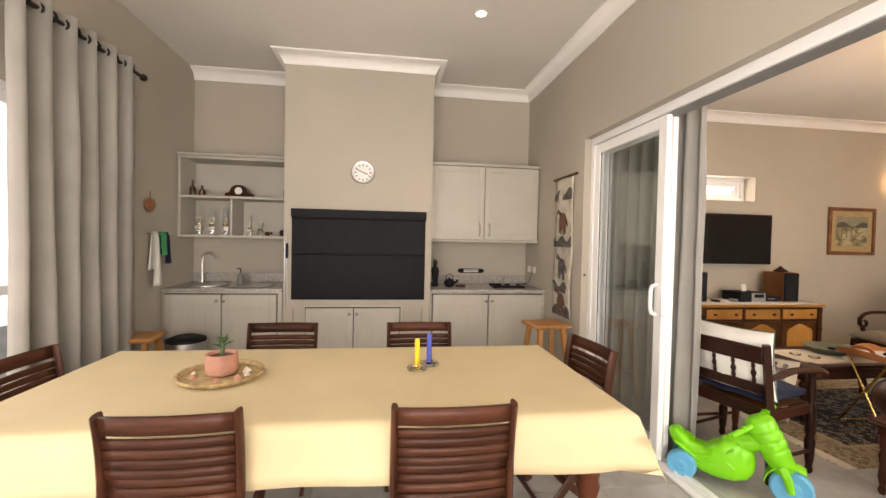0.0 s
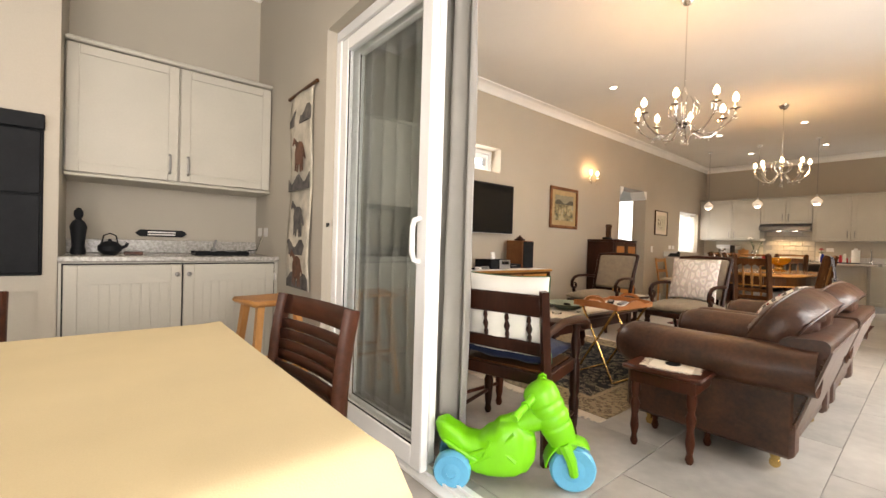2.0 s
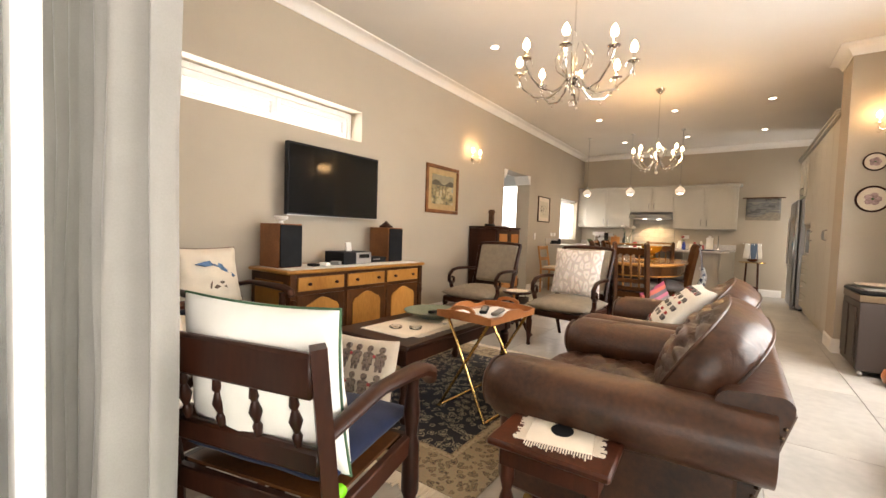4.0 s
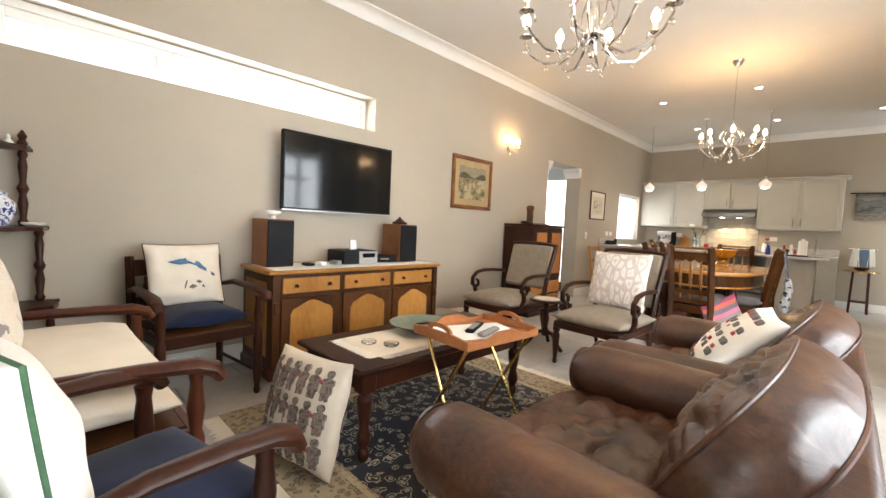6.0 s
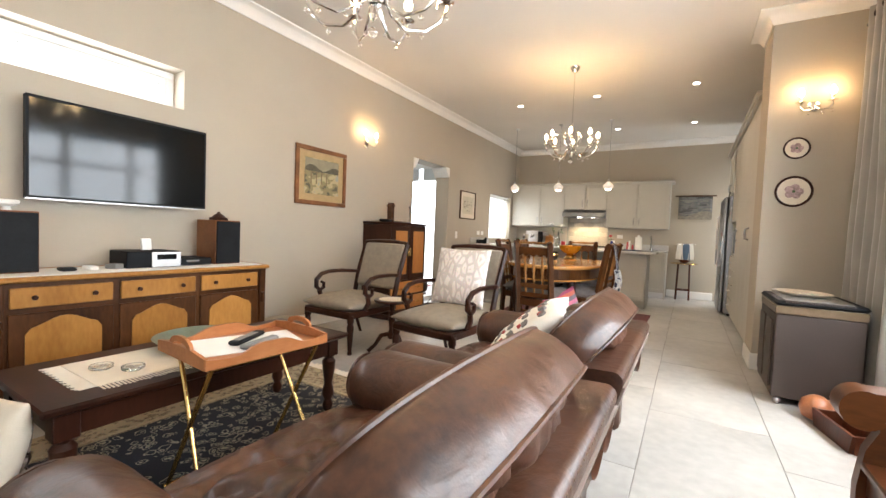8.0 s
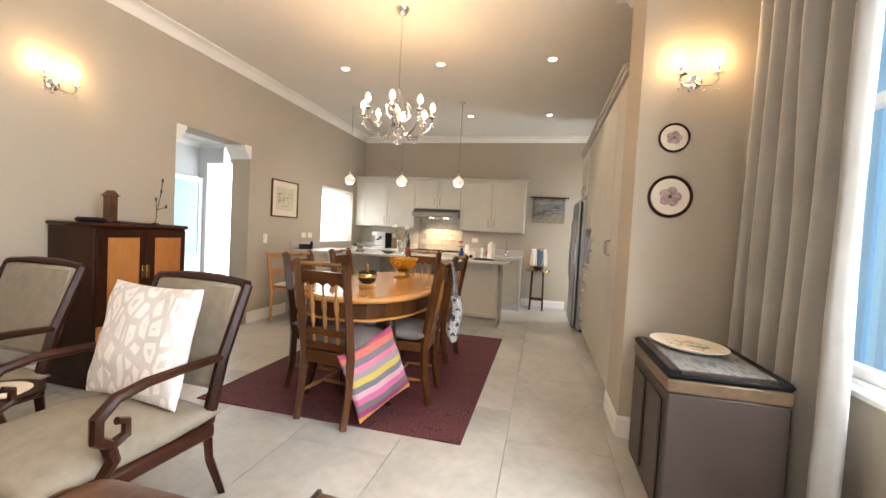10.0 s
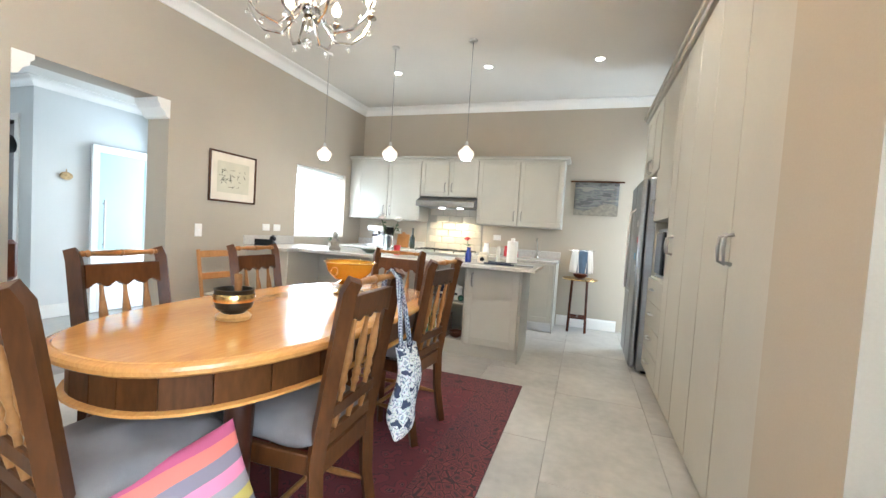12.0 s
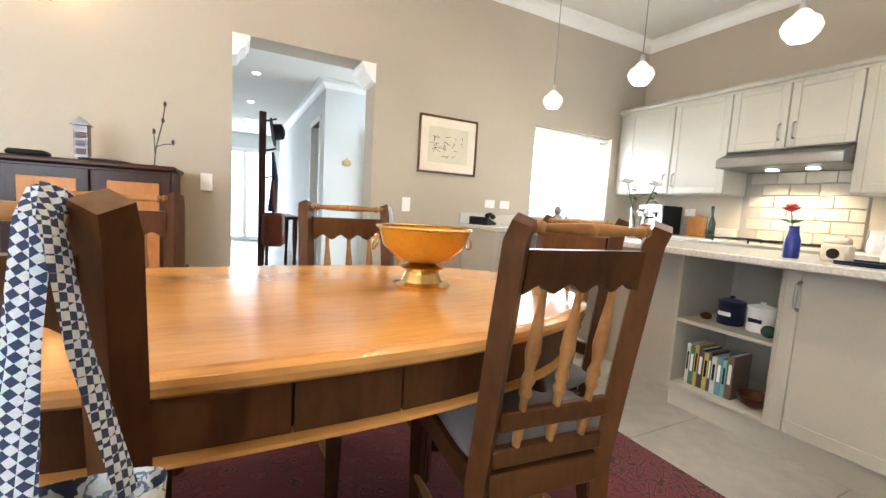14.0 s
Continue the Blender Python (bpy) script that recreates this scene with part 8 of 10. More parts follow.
for k in range(28):
    (xa, ya), (xb, yb) = ov[2 * k], ov[(2 * k + 2) % 56]
    xm, ym = ov[(2 * k + 1) % 56]
    nx, ny = (yb - ya), -(xb - xa)
    L = math.hypot(nx, ny)
    t = 0.012
    pts = []
    for (px, py) in ((xa, ya), (xm, ym), (xb, yb)):
        f2 = 0.985
        pts.append((px, py))
    cx, cy = (xa + xb) / 2, (ya + yb) / 2
    pts = [(cx + (px - cx) * 0.97, cy + (py - cy) * 0.97) for px, py in pts]
    vs = [(px, py, DZ - 0.145) for px, py in pts] + [(px, py, DZ - 0.0385) for px, py in pts]
    ins = [(px - nx / L * t, py - ny / L * t) for px, py in pts]
    vs += [(px, py, DZ - 0.145) for px, py in ins] + [(px, py, DZ - 0.0385) for px, py in ins]
    part("apron_panel", G().add(vs, [(0, 1, 4, 3), (1, 2, 5, 4), (7, 6, 9, 10), (8, 7, 10, 11), (0, 3, 9, 6), (2, 8, 11, 5), (3, 4, 10, 9), (4, 5, 11, 10), (0, 6, 7, 1), (1, 7, 8, 2)]), M_CHAIRW, dt)
for sx in (-1, 1):
    for sy in (-1, 1):
        part("leg", G().tube([(sx * 0.62, sy * 0.28, DZ - 0.15), (sx * 0.66, sy * 0.31, 0.42), (sx * 0.62, sy * 0.29, 0.2), (sx * 0.66, sy * 0.31, 0.03), (sx * 0.68, sy * 0.32, 0.0)], 0.035, 10, [0.045, 0.042, 0.03, 0.022, 0.034]), M_DARK, dt)


def dining_chair(x, y, rz, label):
    """Spindle-back chair; looks along +y, back at y = 0."""
    o = thing("dining_chair", label, "chair", x, y, 0.01, rz, group="chairs round the dining table")
    W = 0.174

    def by(z):
        return -0.15 * max(0, z - 0.42) - 0.02 * max(0, z - 0.8)

    for s in (-1, 1):
        part("rear_post", G().tube([(s * W, -0.05, 0.0), (s * W, -0.01, 0.2), (s * W, 0.0, 0.42), (s * W, by(0.7), 0.7), (s * W, by(0.96), 0.96), (s * W, by(1.0) - 0.014, 0.998)], 0.022, 4, [0.026, 0.028, 0.031, 0.031, 0.031, 0.027]), M_CHAIRW, o, "", 50)
        part("front_leg", G().tube([(s * (W - 0.01), 0.40, 0.44), (s * (W - 0.01), 0.41, 0.25), (s * (W - 0.01), 0.40, 0.0)], 0.024, 4, [0.03, 0.026, 0.02]), M_CHAIRW, o)
        part("side_rail", G().box(s * (W - 0.005) - 0.013, 0.02, 0.37, s * (W - 0.005) + 0.013, 0.39, 0.435, 0.004), M_CHAIRW, o)
        part("side_stretcher", G().lathe([(0.008, 0), (0.014, 0.1), (0.009, 0.2), (0.014, 0.3), (0.008, 0.4)], 8, pose(s * (W - 0.005), 0.0, 0.17, -90, 0, 0)), M_SPINDLE, o)
    part("front_rail", G().box(-W + 0.02, 0.385, 0.37, W - 0.02, 0.415, 0.435, 0.004), M_CHAIRW, o)
    part("rear_rail", G().box(-W + 0.02, -0.012, 0.36, W - 0.02, 0.014, 0.435, 0.004), M_CHAIRW, o)
    part("cross_stretcher", G().rod((-W, 0.2, 0.17), (W, 0.2, 0.17), 0.011), M_SPINDLE, o)
    # top roller, shaped rail, lower rails
    z = 0.984
    part("top_roller", G().lathe([(0.009, -W + 0.02), (0.013, -W + 0.03), (0.009, -W + 0.036), (0.015, -W + 0.048), (0.009, -W + 0.06), (0.012, -0.06), (0.014, -0.012), (0.010, -0.006), (0.016, 0.0), (0.010, 0.006), (0.014, 0.012), (0.012, 0.06), (0.009, W - 0.06), (0.015, W - 0.048), (0.009, W - 0.036), (0.013, W - 0.03), (0.009, W - 0.02)], 12, pose(0, by(z), z, 0, 90, 0)), M_SPINDLE, o, "honey-coloured turned top rail")
    n = 24
    low = []
    for i in range(n + 1):
        u = i / n
        low.append((W - 0.025 - (2 * W - 0.05) * u, 0.862 - 0.010 * math.cos(u * 8 * math.pi)))
    rail = [(-W + 0.025, 0.942), (W - 0.025, 0.942)] + low
    sh = Matrix(((1, 0, 0, 0), (0, 1, -0.15, 0.063), (0, 0, 1, 0), (0, 0, 0, 1)))
    part("shaped_rail", G().prism(rail, -0.012, 0.012, sh), M_CHAIRW, o)
    for zz, hh in ((0.565, 0.045), (0.475, 0.045)):
        part("lower_rail", G().box(-W + 0.025, -0.012, -hh / 2, W - 0.025, 0.012, hh / 2, 0.004, Matrix.Translation((0, by(zz), zz))), M_CHAIRW, o)
    for k in range(3):
        xx = (k - 1) * 0.09
        z0, z1 = 0.495, 0.865
        prof = [(0.011, 0), (0.016, 0.12), (0.011, 0.2), (0.011, 0.32), (0.019, 0.36), (0.013, 0.4), (0.02, 0.44), (0.012, 0.5), (0.021, 0.62), (0.017, 0.75), (0.010, 0.9), (0.010, 1)]
        m = Matrix.Translation((xx, by(z0) - 0.0, z0)) @ pose(0, 0, 0, math.degrees(math.atan(0.15)), 0, 0)
        part("spindle", G().lathe([(r * 0.8, t * (z1 - z0)) for r, t in prof], 12, m), M_SPINDLE, o, "honey-coloured turned spindle")
    g = G()
    for i in range(12):
        a = -W + 0.03 + i * 0.0265
        g.box(a, 0.016, 0.43, a + 0.012, 0.384, 0.437)
    part("thong_seat", g, M_DARK, o, "woven leather thong seat")
    return o


DCH = "brown wooden dining chair with honey-coloured turned spindles"
DCS = [(7.325, 1.705, 3, "brown wooden dining chair with turned spindles and a printed bag"), (8.27, 1.775, -5, DCH), (7.27, 2.69, 183, DCH), (8.06, 2.75, 182, DCH), (6.70, 2.19, -98, "brown wooden spindle-back dining chair at the head of the table"), (8.66, 2.2, 90, "brown wooden spindle-back dining chair facing along the table")]
for x, y, rz, lab in DCS:
    dining_chair(x, y, rz, lab)
    fx, fy = -math.sin(radians(rz)), math.cos(radians(rz))
    single("seat_cushion", G().pillow(0.41, 0.43, 0.13, pose(0, 0, 0.05, 90, 0, 0), 18, 0.05, 4, 0.02), M_GREYCUSH, "soft grey cotton cushion on a dining chair", "cushion", pose(x + fx * 0.21, y + fy * 0.21, 0.4475, 0, 0, rz), "dining chair cushions", angle=75)
dw = thing("simple_chair", "small plain wooden chair with a cream seat against the wall", "chair", 9.02, 4.15, 0, 178)
for s in (-1, 1):
    part("rear_post", G().tube([(s * 0.19, 0.0, 0), (s * 0.19, 0.0, 0.44), (s * 0.19, -0.07, 0.86)], 0.017, 6), M_PINE, dw)
    part("front_leg", G().rod((s * 0.18, 0.36, 0), (s * 0.18, 0.36, 0.44), 0.018), M_PINE, dw)
part("seat", G().box(-0.20, -0.01, 0.42, 0.20, 0.38, 0.445, 0.008), M_PINE, dw)
for z in (0.62, 0.82):
    part("back_rail", G().box(-0.18, -0.012, -0.03, 0.18, 0.012, 0.03, 0.006, Matrix.Translation((0, -0.07 * (z - 0.44) / 0.42, z))), M_PINE, dw)
part("front_stretcher", G().rod((-0.18, 0.36, 0.2), (0.18, 0.36, 0.2), 0.01), M_PINE, dw)
single("seat_cushion", G().pillow(0.38, 0.36, 0.06, pose(0, 0, 0.026, 90, 0, 0), 12, 0.04), M_CREAM, "thin cream pad on the small chair", "cushion", pose(9.02, 3.96, 0.4455, 0, 0, 178), angle=75)

# on the table
sbw = thing("singing_bowl", "dark bronze singing bowl with a wooden mallet", "bowl", 7.32, 2.22, DZ + 0.0105)
part("ring_cushion", G().lathe([(0.03, 0.0), (0.06, 0.004), (0.064, 0.018), (0.05, 0.03), (0.03, 0.026)], 20), M_GOLDEN, sbw)
part("bowl", G().lathe([(0.035, 0.026), (0.065, 0.05), (0.073, 0.085), (0.07, 0.115), (0.073, 0.122), (0.066, 0.122), (0.063, 0.09), (0.001, 0.045)], 24), M_BRONZE if "dark_bowl" in bpy.data.materials else material("dark_bowl", (0.035, 0.03, 0.022), 0.35, 0.6, vary=0.5, scale=40), sbw)
part("engraved_band", G().lathe([(0.0735, 0.075), (0.0745, 0.08), (0.0745, 0.1), (0.0725, 0.105)], 24, cap=False), M_BRASS, sbw)
part("mallet", G().rod((0.02, 0.0, 0.06), (0.045, 0.03, 0.17), 0.012, 0.015), M_SPINDLE, sbw)
ab = thing("amber_bowl", "amber glass bowl on a gilt foot with ring handles", "bowl", 8.136, 2.22, DZ + 0.0105)
part("bowl", G().lathe([(0.03, 0.075), (0.08, 0.085), (0.125, 0.13), (0.138, 0.175), (0.145, 0.18), (0.132, 0.176), (0.115, 0.13), (0.001, 0.095)], 32), M_AMBER, ab)
part("foot", G().lathe([(0.085, 0), (0.088, 0.012), (0.065, 0.02), (0.05, 0.05), (0.07, 0.062), (0.04, 0.075)], 28), M_BRASS, ab, "polished gilt foot")
part("rim", G().lathe([(0.143, 0.178), (0.148, 0.182), (0.143, 0.186), (0.138, 0.182), (0.143, 0.178)], 32, cap=False), M_BRASS, ab)
for s in (-1, 1):
    ring = [(s * 0.147 + s * 0.012 * (1 - math.cos(i / 12 * 2 * math.pi)) / 2, 0.022 * math.sin(i / 12 * 2 * math.pi), 0.16 - 0.022 * (1 - math.cos(i / 12 * 2 * math.pi))) for i in range(13)]
    part("ring_handle", G().tube(ring, 0.0035, 6), M_BRASS, ab)
# bag on the chair
bg = thing("cloth_bag", "blue and white printed cloth bag hanging from the chair post", "bag", 7.50, 1.575, 0.035)


def bag_fn(u, v):
    a = 2 * math.pi * u
    c, s = math.cos(a), math.sin(a)
    q = (abs(c) ** 3 + abs(s) ** 3) ** (-1 / 3)
    w = 0.072 * (1 - 0.12 * v) * (1 + 0.08 * math.sin(v * 9 + 3 * c))
    t = 0.045 * (1.1 - 0.5 * v) * min(1, 0.35 + 4 * v)
    return (w * c * q, -0.02 + t * s * q + 0.012 * math.sin(v * 7), 0.36 + 0.34 * v)


part("bag_body", G().sheet(bag_fn, 28, 14, True).box(-0.062, -0.03, 0.358, 0.062, -0.01, 0.364), M_BAG, bg, "", 70)
M_STRAP = patterned("chequered_strap", (0.02, 0.03, 0.075), [(0.5, 0.51, 0.53)], "checker", 130, pos=(0.5,), turn=(0.6, 0.5, 0.78))
for s in (-1, 1):
    part("strap", G().tube([(-0.01 + s * 0.04, -0.015, 0.69), (-0.028 + s * 0.02, 0.0, 0.84), (-0.036 + s * 0.006, 0.02, 0.955), (-0.036 + s * 0.004, 0.048, 0.982), (-0.036 + s * 0.004, 0.075, 0.955), (-0.036 + s * 0.004, 0.08, 0.88)], 0.015, 6, None, 0.15), M_STRAP, bg)
# striped cushion by the head of the table
M_STRIPE = bpy.data.materials.new("striped_weave")
M_STRIPE.use_nodes = True
_nt = M_STRIPE.node_tree
_b = _nt.nodes["Principled BSDF"]
_b.inputs["Roughness"].default_value = 0.92
_tc, _sx, _rp = _nt.nodes.new("ShaderNodeTexCoord"), _nt.nodes.new("ShaderNodeSeparateXYZ"), _nt.nodes.new("ShaderNodeValToRGB")
_mr = _nt.nodes.new("ShaderNodeMapRange")
_mr.inputs["From Min"].default_value, _mr.inputs["From Max"].default_value = -0.23, 0.23
_nt.links.new(_tc.outputs["Object"], _sx.inputs[0])
_nt.links.new(_sx.outputs["Z"], _mr.inputs["Value"])
_nt.links.new(_mr.outputs[0], _rp.inputs["Fac"])
_nt.links.new(_rp.outputs["Color"], _b.inputs["Base Color"])
_rp.color_ramp.interpolation = "CONSTANT"
_stripes = [(0.62, 0.32, 0.05), (0.30, 0.05, 0.16), (0.16, 0.15, 0.16), (0.55, 0.14, 0.28), (0.60, 0.36, 0.42), (0.17, 0.16, 0.18), (0.55, 0.42, 0.10), (0.30, 0.27, 0.28), (0.62, 0.20, 0.30), (0.20, 0.17, 0.20), (0.60, 0.16, 0.12), (0.40, 0.08, 0.16)]
for i, c in enumerate(_stripes):
    e = _rp.color_ramp.elements[i] if i < 2 else _rp.color_ramp.elements.new(i / len(_stripes))
    e.position, e.color = i / len(_stripes), (*c, 1)
_wv = _nt.nodes.new("ShaderNodeTexNoise")
_wv.inputs["Scale"].default_value = 220
_bp = _nt.nodes.new("ShaderNodeBump")
_bp.inputs["Strength"].default_value, _bp.inputs["Distance"].default_value = 0.4, 0.003
_nt.links.new(_wv.outputs["Fac"], _bp.inputs["Height"])
_nt.links.new(_bp.outputs[0], _b.inputs["Normal"])
cushion("cushion", 0.45, 0.45, 0.14, pose(6.87, 1.93, 0.30, -12, -16, -25), M_STRIPE, "bright striped woven cushion standing on the rug", 11)

# ---- kitchen ----
def unit(name, label, x, y, rz, group=""):
    return thing(name, label, "cabinet", x, y, 0, rz, group)


# upper cabinets on the end wall: local x runs towards the south
UF = 11.45
for y1, y0, zb, n in ((4.345, 3.19, 1.285, 2), (3.19, 2.36, 1.635, 2), (2.36, 1.255, 1.285, 2)):
    w = y1 - y0
    u = unit("wall_cabinet", "pale greige kitchen wall cabinet with two doors", UF, y1, -90, "kitchen wall cabinets")
    part("body", G().box(0.002, 0.0, zb, w - 0.002, XE - UF - 0.002, 2.15), M_CABINET, u)
    x0 = 0.13 if y1 > 4.3 else 0.0
    for k in range(2):
        a, b = x0 + (w - x0) * k / 2 + 0.003, x0 + (w - x0) * (k + 1) / 2 - 0.003
        hx = b - 0.045 if k == 0 else a + 0.045
        panel_door(u, a, b, zb + 0.004, 2.146, -0.001, arch=False, handle=(hx, zb + 0.13))
single("cabinet_cornice", G().box(UF - 0.06, 1.20, 2.151, XE - 0.001, 4.345, 2.19, 0.012).box(UF - 0.035, 1.235, 2.128, UF - 0.024, 4.345, 2.151, 0.004), M_CABINET, "greige cornice along the kitchen wall cabinets", "cornice")
# base run
BF = 11.22
for y1, y0, hob in ((4.345, 3.22, False), (2.33, 1.275, False)):
    w = y1 - y0
    u = unit("base_cabinet", "pale greige kitchen base cabinet", BF, y1, -90, "kitchen base cabinets")
    part("body", G().box(0.002, 0.0, 0.12, w - 0.002, XE - BF - 0.002, 0.845), M_CABINET, u)
    part("kickboard", G().box(0.002, 0.05, 0.0, w - 0.002, 0.07, 0.119), M_STEEL, u)
    for k in range(2):
        panel_door(u, w * k / 2 + 0.003, w * (k + 1) / 2 - 0.003, 0.13, 0.84, -0.001, handle=(w * (k + 1) / 2 - 0.05 if k == 0 else w * k / 2 + 0.05, 0.74))
single("end_panel", G().box(BF - 0.02, 1.262, 0.0, XE - 0.001, 1.273, 0.845), M_CABINET, "greige end panel of the kitchen base units", "panel")
for ya, yb in ((1.25, 2.335), (3.215, 4.353)):
    single("worktop", G().box(BF - 0.03, ya, 0.846, XE - 0.001, yb, 0.88, 0.006).box(XE - 0.021, ya, 0.8795, XE - 0.001, yb, 0.98, 0.004), M_TOPK, "pale quartz worktop along the end wall", "worktop")
ck = thing("range_cooker", "stainless steel range cooker with a gas hob", "cooker", BF - 0.02, 3.21, 0, -90)
part("body", G().box(0.0, 0.0, 0.10, 0.87, XE - BF - 0.01, 0.875, 0.005), M_STEEL, ck)
part("oven_door", G().box(0.03, -0.025, 0.15, 0.84, -0.001, 0.70, 0.006), M_SCREEN, ck)
part("oven_handle", G().rod((0.06, -0.06, 0.73), (0.81, -0.06, 0.73), 0.011).rod((0.1, -0.06, 0.73), (0.1, -0.001, 0.73), 0.008).rod((0.77, -0.06, 0.73), (0.77, -0.001, 0.73), 0.008), M_STEEL, ck)
for k in range(6):
    part("knob", G().lathe([(0.02, 0), (0.018, 0.025), (0.01, 0.03)], 12, pose(0.12 + k * 0.125, -0.001, 0.81, 90, 0, 0)), M_BLACK, ck)
for k in range(3):
    x = 0.16 + k * 0.275
    part("pan_grate", G().box(x - 0.11, 0.10, 0.90, x + 0.11, 0.112, 0.912).box(x - 0.11, 0.44, 0.90, x + 0.11, 0.452, 0.912).box(x - 0.006, 0.112, 0.90, x + 0.006, 0.44, 0.912).box(x - 0.11, 0.27, 0.90, x - 0.0065, 0.282, 0.912).box(x + 0.0065, 0.27, 0.90, x + 0.11, 0.282, 0.912).box(x - 0.11, 0.10, 0.8755, x - 0.10, 0.11, 0.90).box(x + 0.10, 0.44, 0.8755, x + 0.11, 0.45, 0.90), M_BLACK, ck)
hd = thing("cooker_hood", "slim stainless steel cooker hood with two lit lamps", "cooker hood", 11.28, 3.185, 0, -90)
part("canopy", G().prism([(0.0, 1.49), (0.52, 1.49), (0.52, 1.632), (0.17, 1.632), (0.0, 1.565)], 0, 0.825, Matrix(((0, 1, 0, 0), (1, 0, 0, 0), (0, 0, 1, 0), (0, 0, 0, 1)))), material("dark_steel", (0.22, 0.215, 0.21), 0.32, 1.0, vary=0.1, scale=4, bump=0.01), hd)
part("front_strip", G().box(0.0, -0.012, 1.492, 0.825, -0.001, 1.56, 0.003), bpy.data.materials["dark_steel"], hd)
for x in (0.28, 0.55):
    part("hood_lamp", G().box(x - 0.035, 0.27, 1.482, x + 0.035, 0.32, 1.4895), M_DOWN, hd)
    lamp("hood_beam", "SPOT", pose(11.28 + 0.30, 3.185 - x, 1.475), 34, (1.0, 0.74, 0.42), radius=0.02, spot=radians(120))
# splashback tiles
sbk = thing("splashback", "glossy pale beveled metro tile splashback", "splashback", kind="structure")
part("bed", G().box(XE - 0.006, 2.345, 0.88, XE - 0.001, 3.205, 1.63), M_GROUT, sbk)
M_METRO = material("glossy_metro_tile", (0.42, 0.385, 0.33), 0.12, vary=0.06, scale=6, bump=0.01, random_vary=0.06)
tile_me = G().box(-0.010, -0.0975, -0.0475, 0.0, 0.0975, 0.0475, 0.008).mesh("metro_tile", M_METRO)
half_me = G().box(-0.010, -0.0475, -0.0475, 0.0, 0.0475, 0.0475, 0.008).mesh("metro_half_tile", M_METRO)
for row in range(7):
    z = 0.94 + row * 0.1
    y = 2.355 if row % 2 else 2.355 + 0.1
    if row % 2 == 0:
        o = new("tile", half_me)
        o.parent, o.matrix_basis = sbk, Matrix.Translation((XE - 0.0065, 2.4025, z))
    while y + 0.2 <= 3.21:
        o = new("tile", tile_me)
        o.parent, o.matrix_basis = sbk, Matrix.Translation((XE - 0.0065, y + 0.0975, z))
        y += 0.2
# peninsula
PF, PT = 9.79, 0.89
pu = thing("base_cabinet", "pale greige peninsula end cabinet with an arched door", "cabinet", PF, 2.46, 0, -90, "peninsula units")
part("body", G().box(0.485, 0.0, 0.12, 0.985, 0.52, PT - 0.036), M_CABINET, pu)
part("kickboard", G().box(0.0, 0.03, 0.0, 0.985, 0.05, 0.119), M_CABINET, pu)
part("end_panel", G().box(0.986, -0.01, 0.0, 1.003, 0.56, PT - 0.036, 0.003), M_CABINET, pu)
panel_door(pu, 0.49, 0.982, 0.13, PT - 0.045, -0.001, handle=(0.545, 0.735))
ps = thing("open_shelf_unit", "pale greige open shelf in the kitchen peninsula", "shelf", PF, 2.46, 0, -90, "peninsula units")
part("side", G().box(0.0, 0.0, 0.12, 0.018, 0.52, PT - 0.036, 0.002), M_CABINET, ps)
part("side", G().box(0.465, 0.0, 0.12, 0.484, 0.52, PT - 0.036, 0.002), M_CABINET, ps)
part("back", G().box(0.0185, 0.50, 0.12, 0.4645, 0.52, PT - 0.036), M_CABINET, ps)
for z in (0.12, 0.48):
    part("shelf", G().box(0.0185, 0.002, z, 0.4645, 0.4995, z + 0.02, 0.002), M_CABINET, ps)
pb = thing("base_cabinet", "pale greige back panel and wall unit of the peninsula", "cabinet", 0, 0, 0, 0, "peninsula units")
part("back_panel", G().box(10.02, 2.461, 0.0, 10.04, 3.80, PT - 0.036), M_CABINET, pb)
part("body", G().box(9.50, 3.80, 0.10, 10.33, YN - 0.017, PT - 0.036, 0.003).box(10.04, 2.47, 0.1, 10.33, 3.80, PT - 0.036), M_CABINET, pb)
part("divider", G().box(9.82, 3.15, 0.0, 10.019, 3.17, PT - 0.036), M_CABINET, pb)
single("worktop", G().box(9.62, 1.335, PT - 0.035, 10.40, 3.78, PT, 0.006), M_TOPK, "pale quartz worktop of the kitchen peninsula", "worktop")
single("worktop", G().box(9.46, 3.7815, PT - 0.035, 10.40, YN - 0.001, PT, 0.006).box(9.46, YN - 0.02, PT - 0.0005, 10.24, YN - 0.001, PT + 0.1, 0.004), M_TOPK, "pale quartz worktop corner against the wall", "worktop")
# on the shelves
kn = lambda a, d, z: (PF + d, 2.46 - a, z)
for a, mat, lab in ((0.20, M_NAVY, "dark navy enamel canister"), (0.34, M_PAPER, "white enamel canister with a lid")):
    o = thing("canister", lab, "canister", *kn(a, 0.16, 0.5005), group="canisters on the shelf")
    part("body", G().lathe([(0.055, 0), (0.06, 0.006), (0.06, 0.11), (0.062, 0.115)], 20), mat, o)
    part("lid", G().lathe([(0.062, 0.1155), (0.062, 0.125), (0.03, 0.135), (0.01, 0.138), (0.012, 0.15)], 20), mat, o)
    part("lettering_bar", G().box(-0.062, -0.03, 0.05, -0.0605, 0.03, 0.07), M_NAVY if mat is M_PAPER else M_PAPER, o)
single("green_ornament", G().ball((0, 0, 0.032), 0.032, 14, 0.95), material("green_glaze", (0.02, 0.06, 0.045), 0.2, vary=0.3), "small dark green round ornament", "ornament", pose(*kn(0.42, 0.06, 0.5005)))
single("driftwood", G().ball((0, 0, 0.022), 0.03, 9, 0.7).ball((0.03, 0.02, 0.016), 0.02, 8, 0.8), M_CHAIRW, "small brown carved piece on the shelf", "ornament", pose(*kn(0.10, 0.12, 0.5005)))
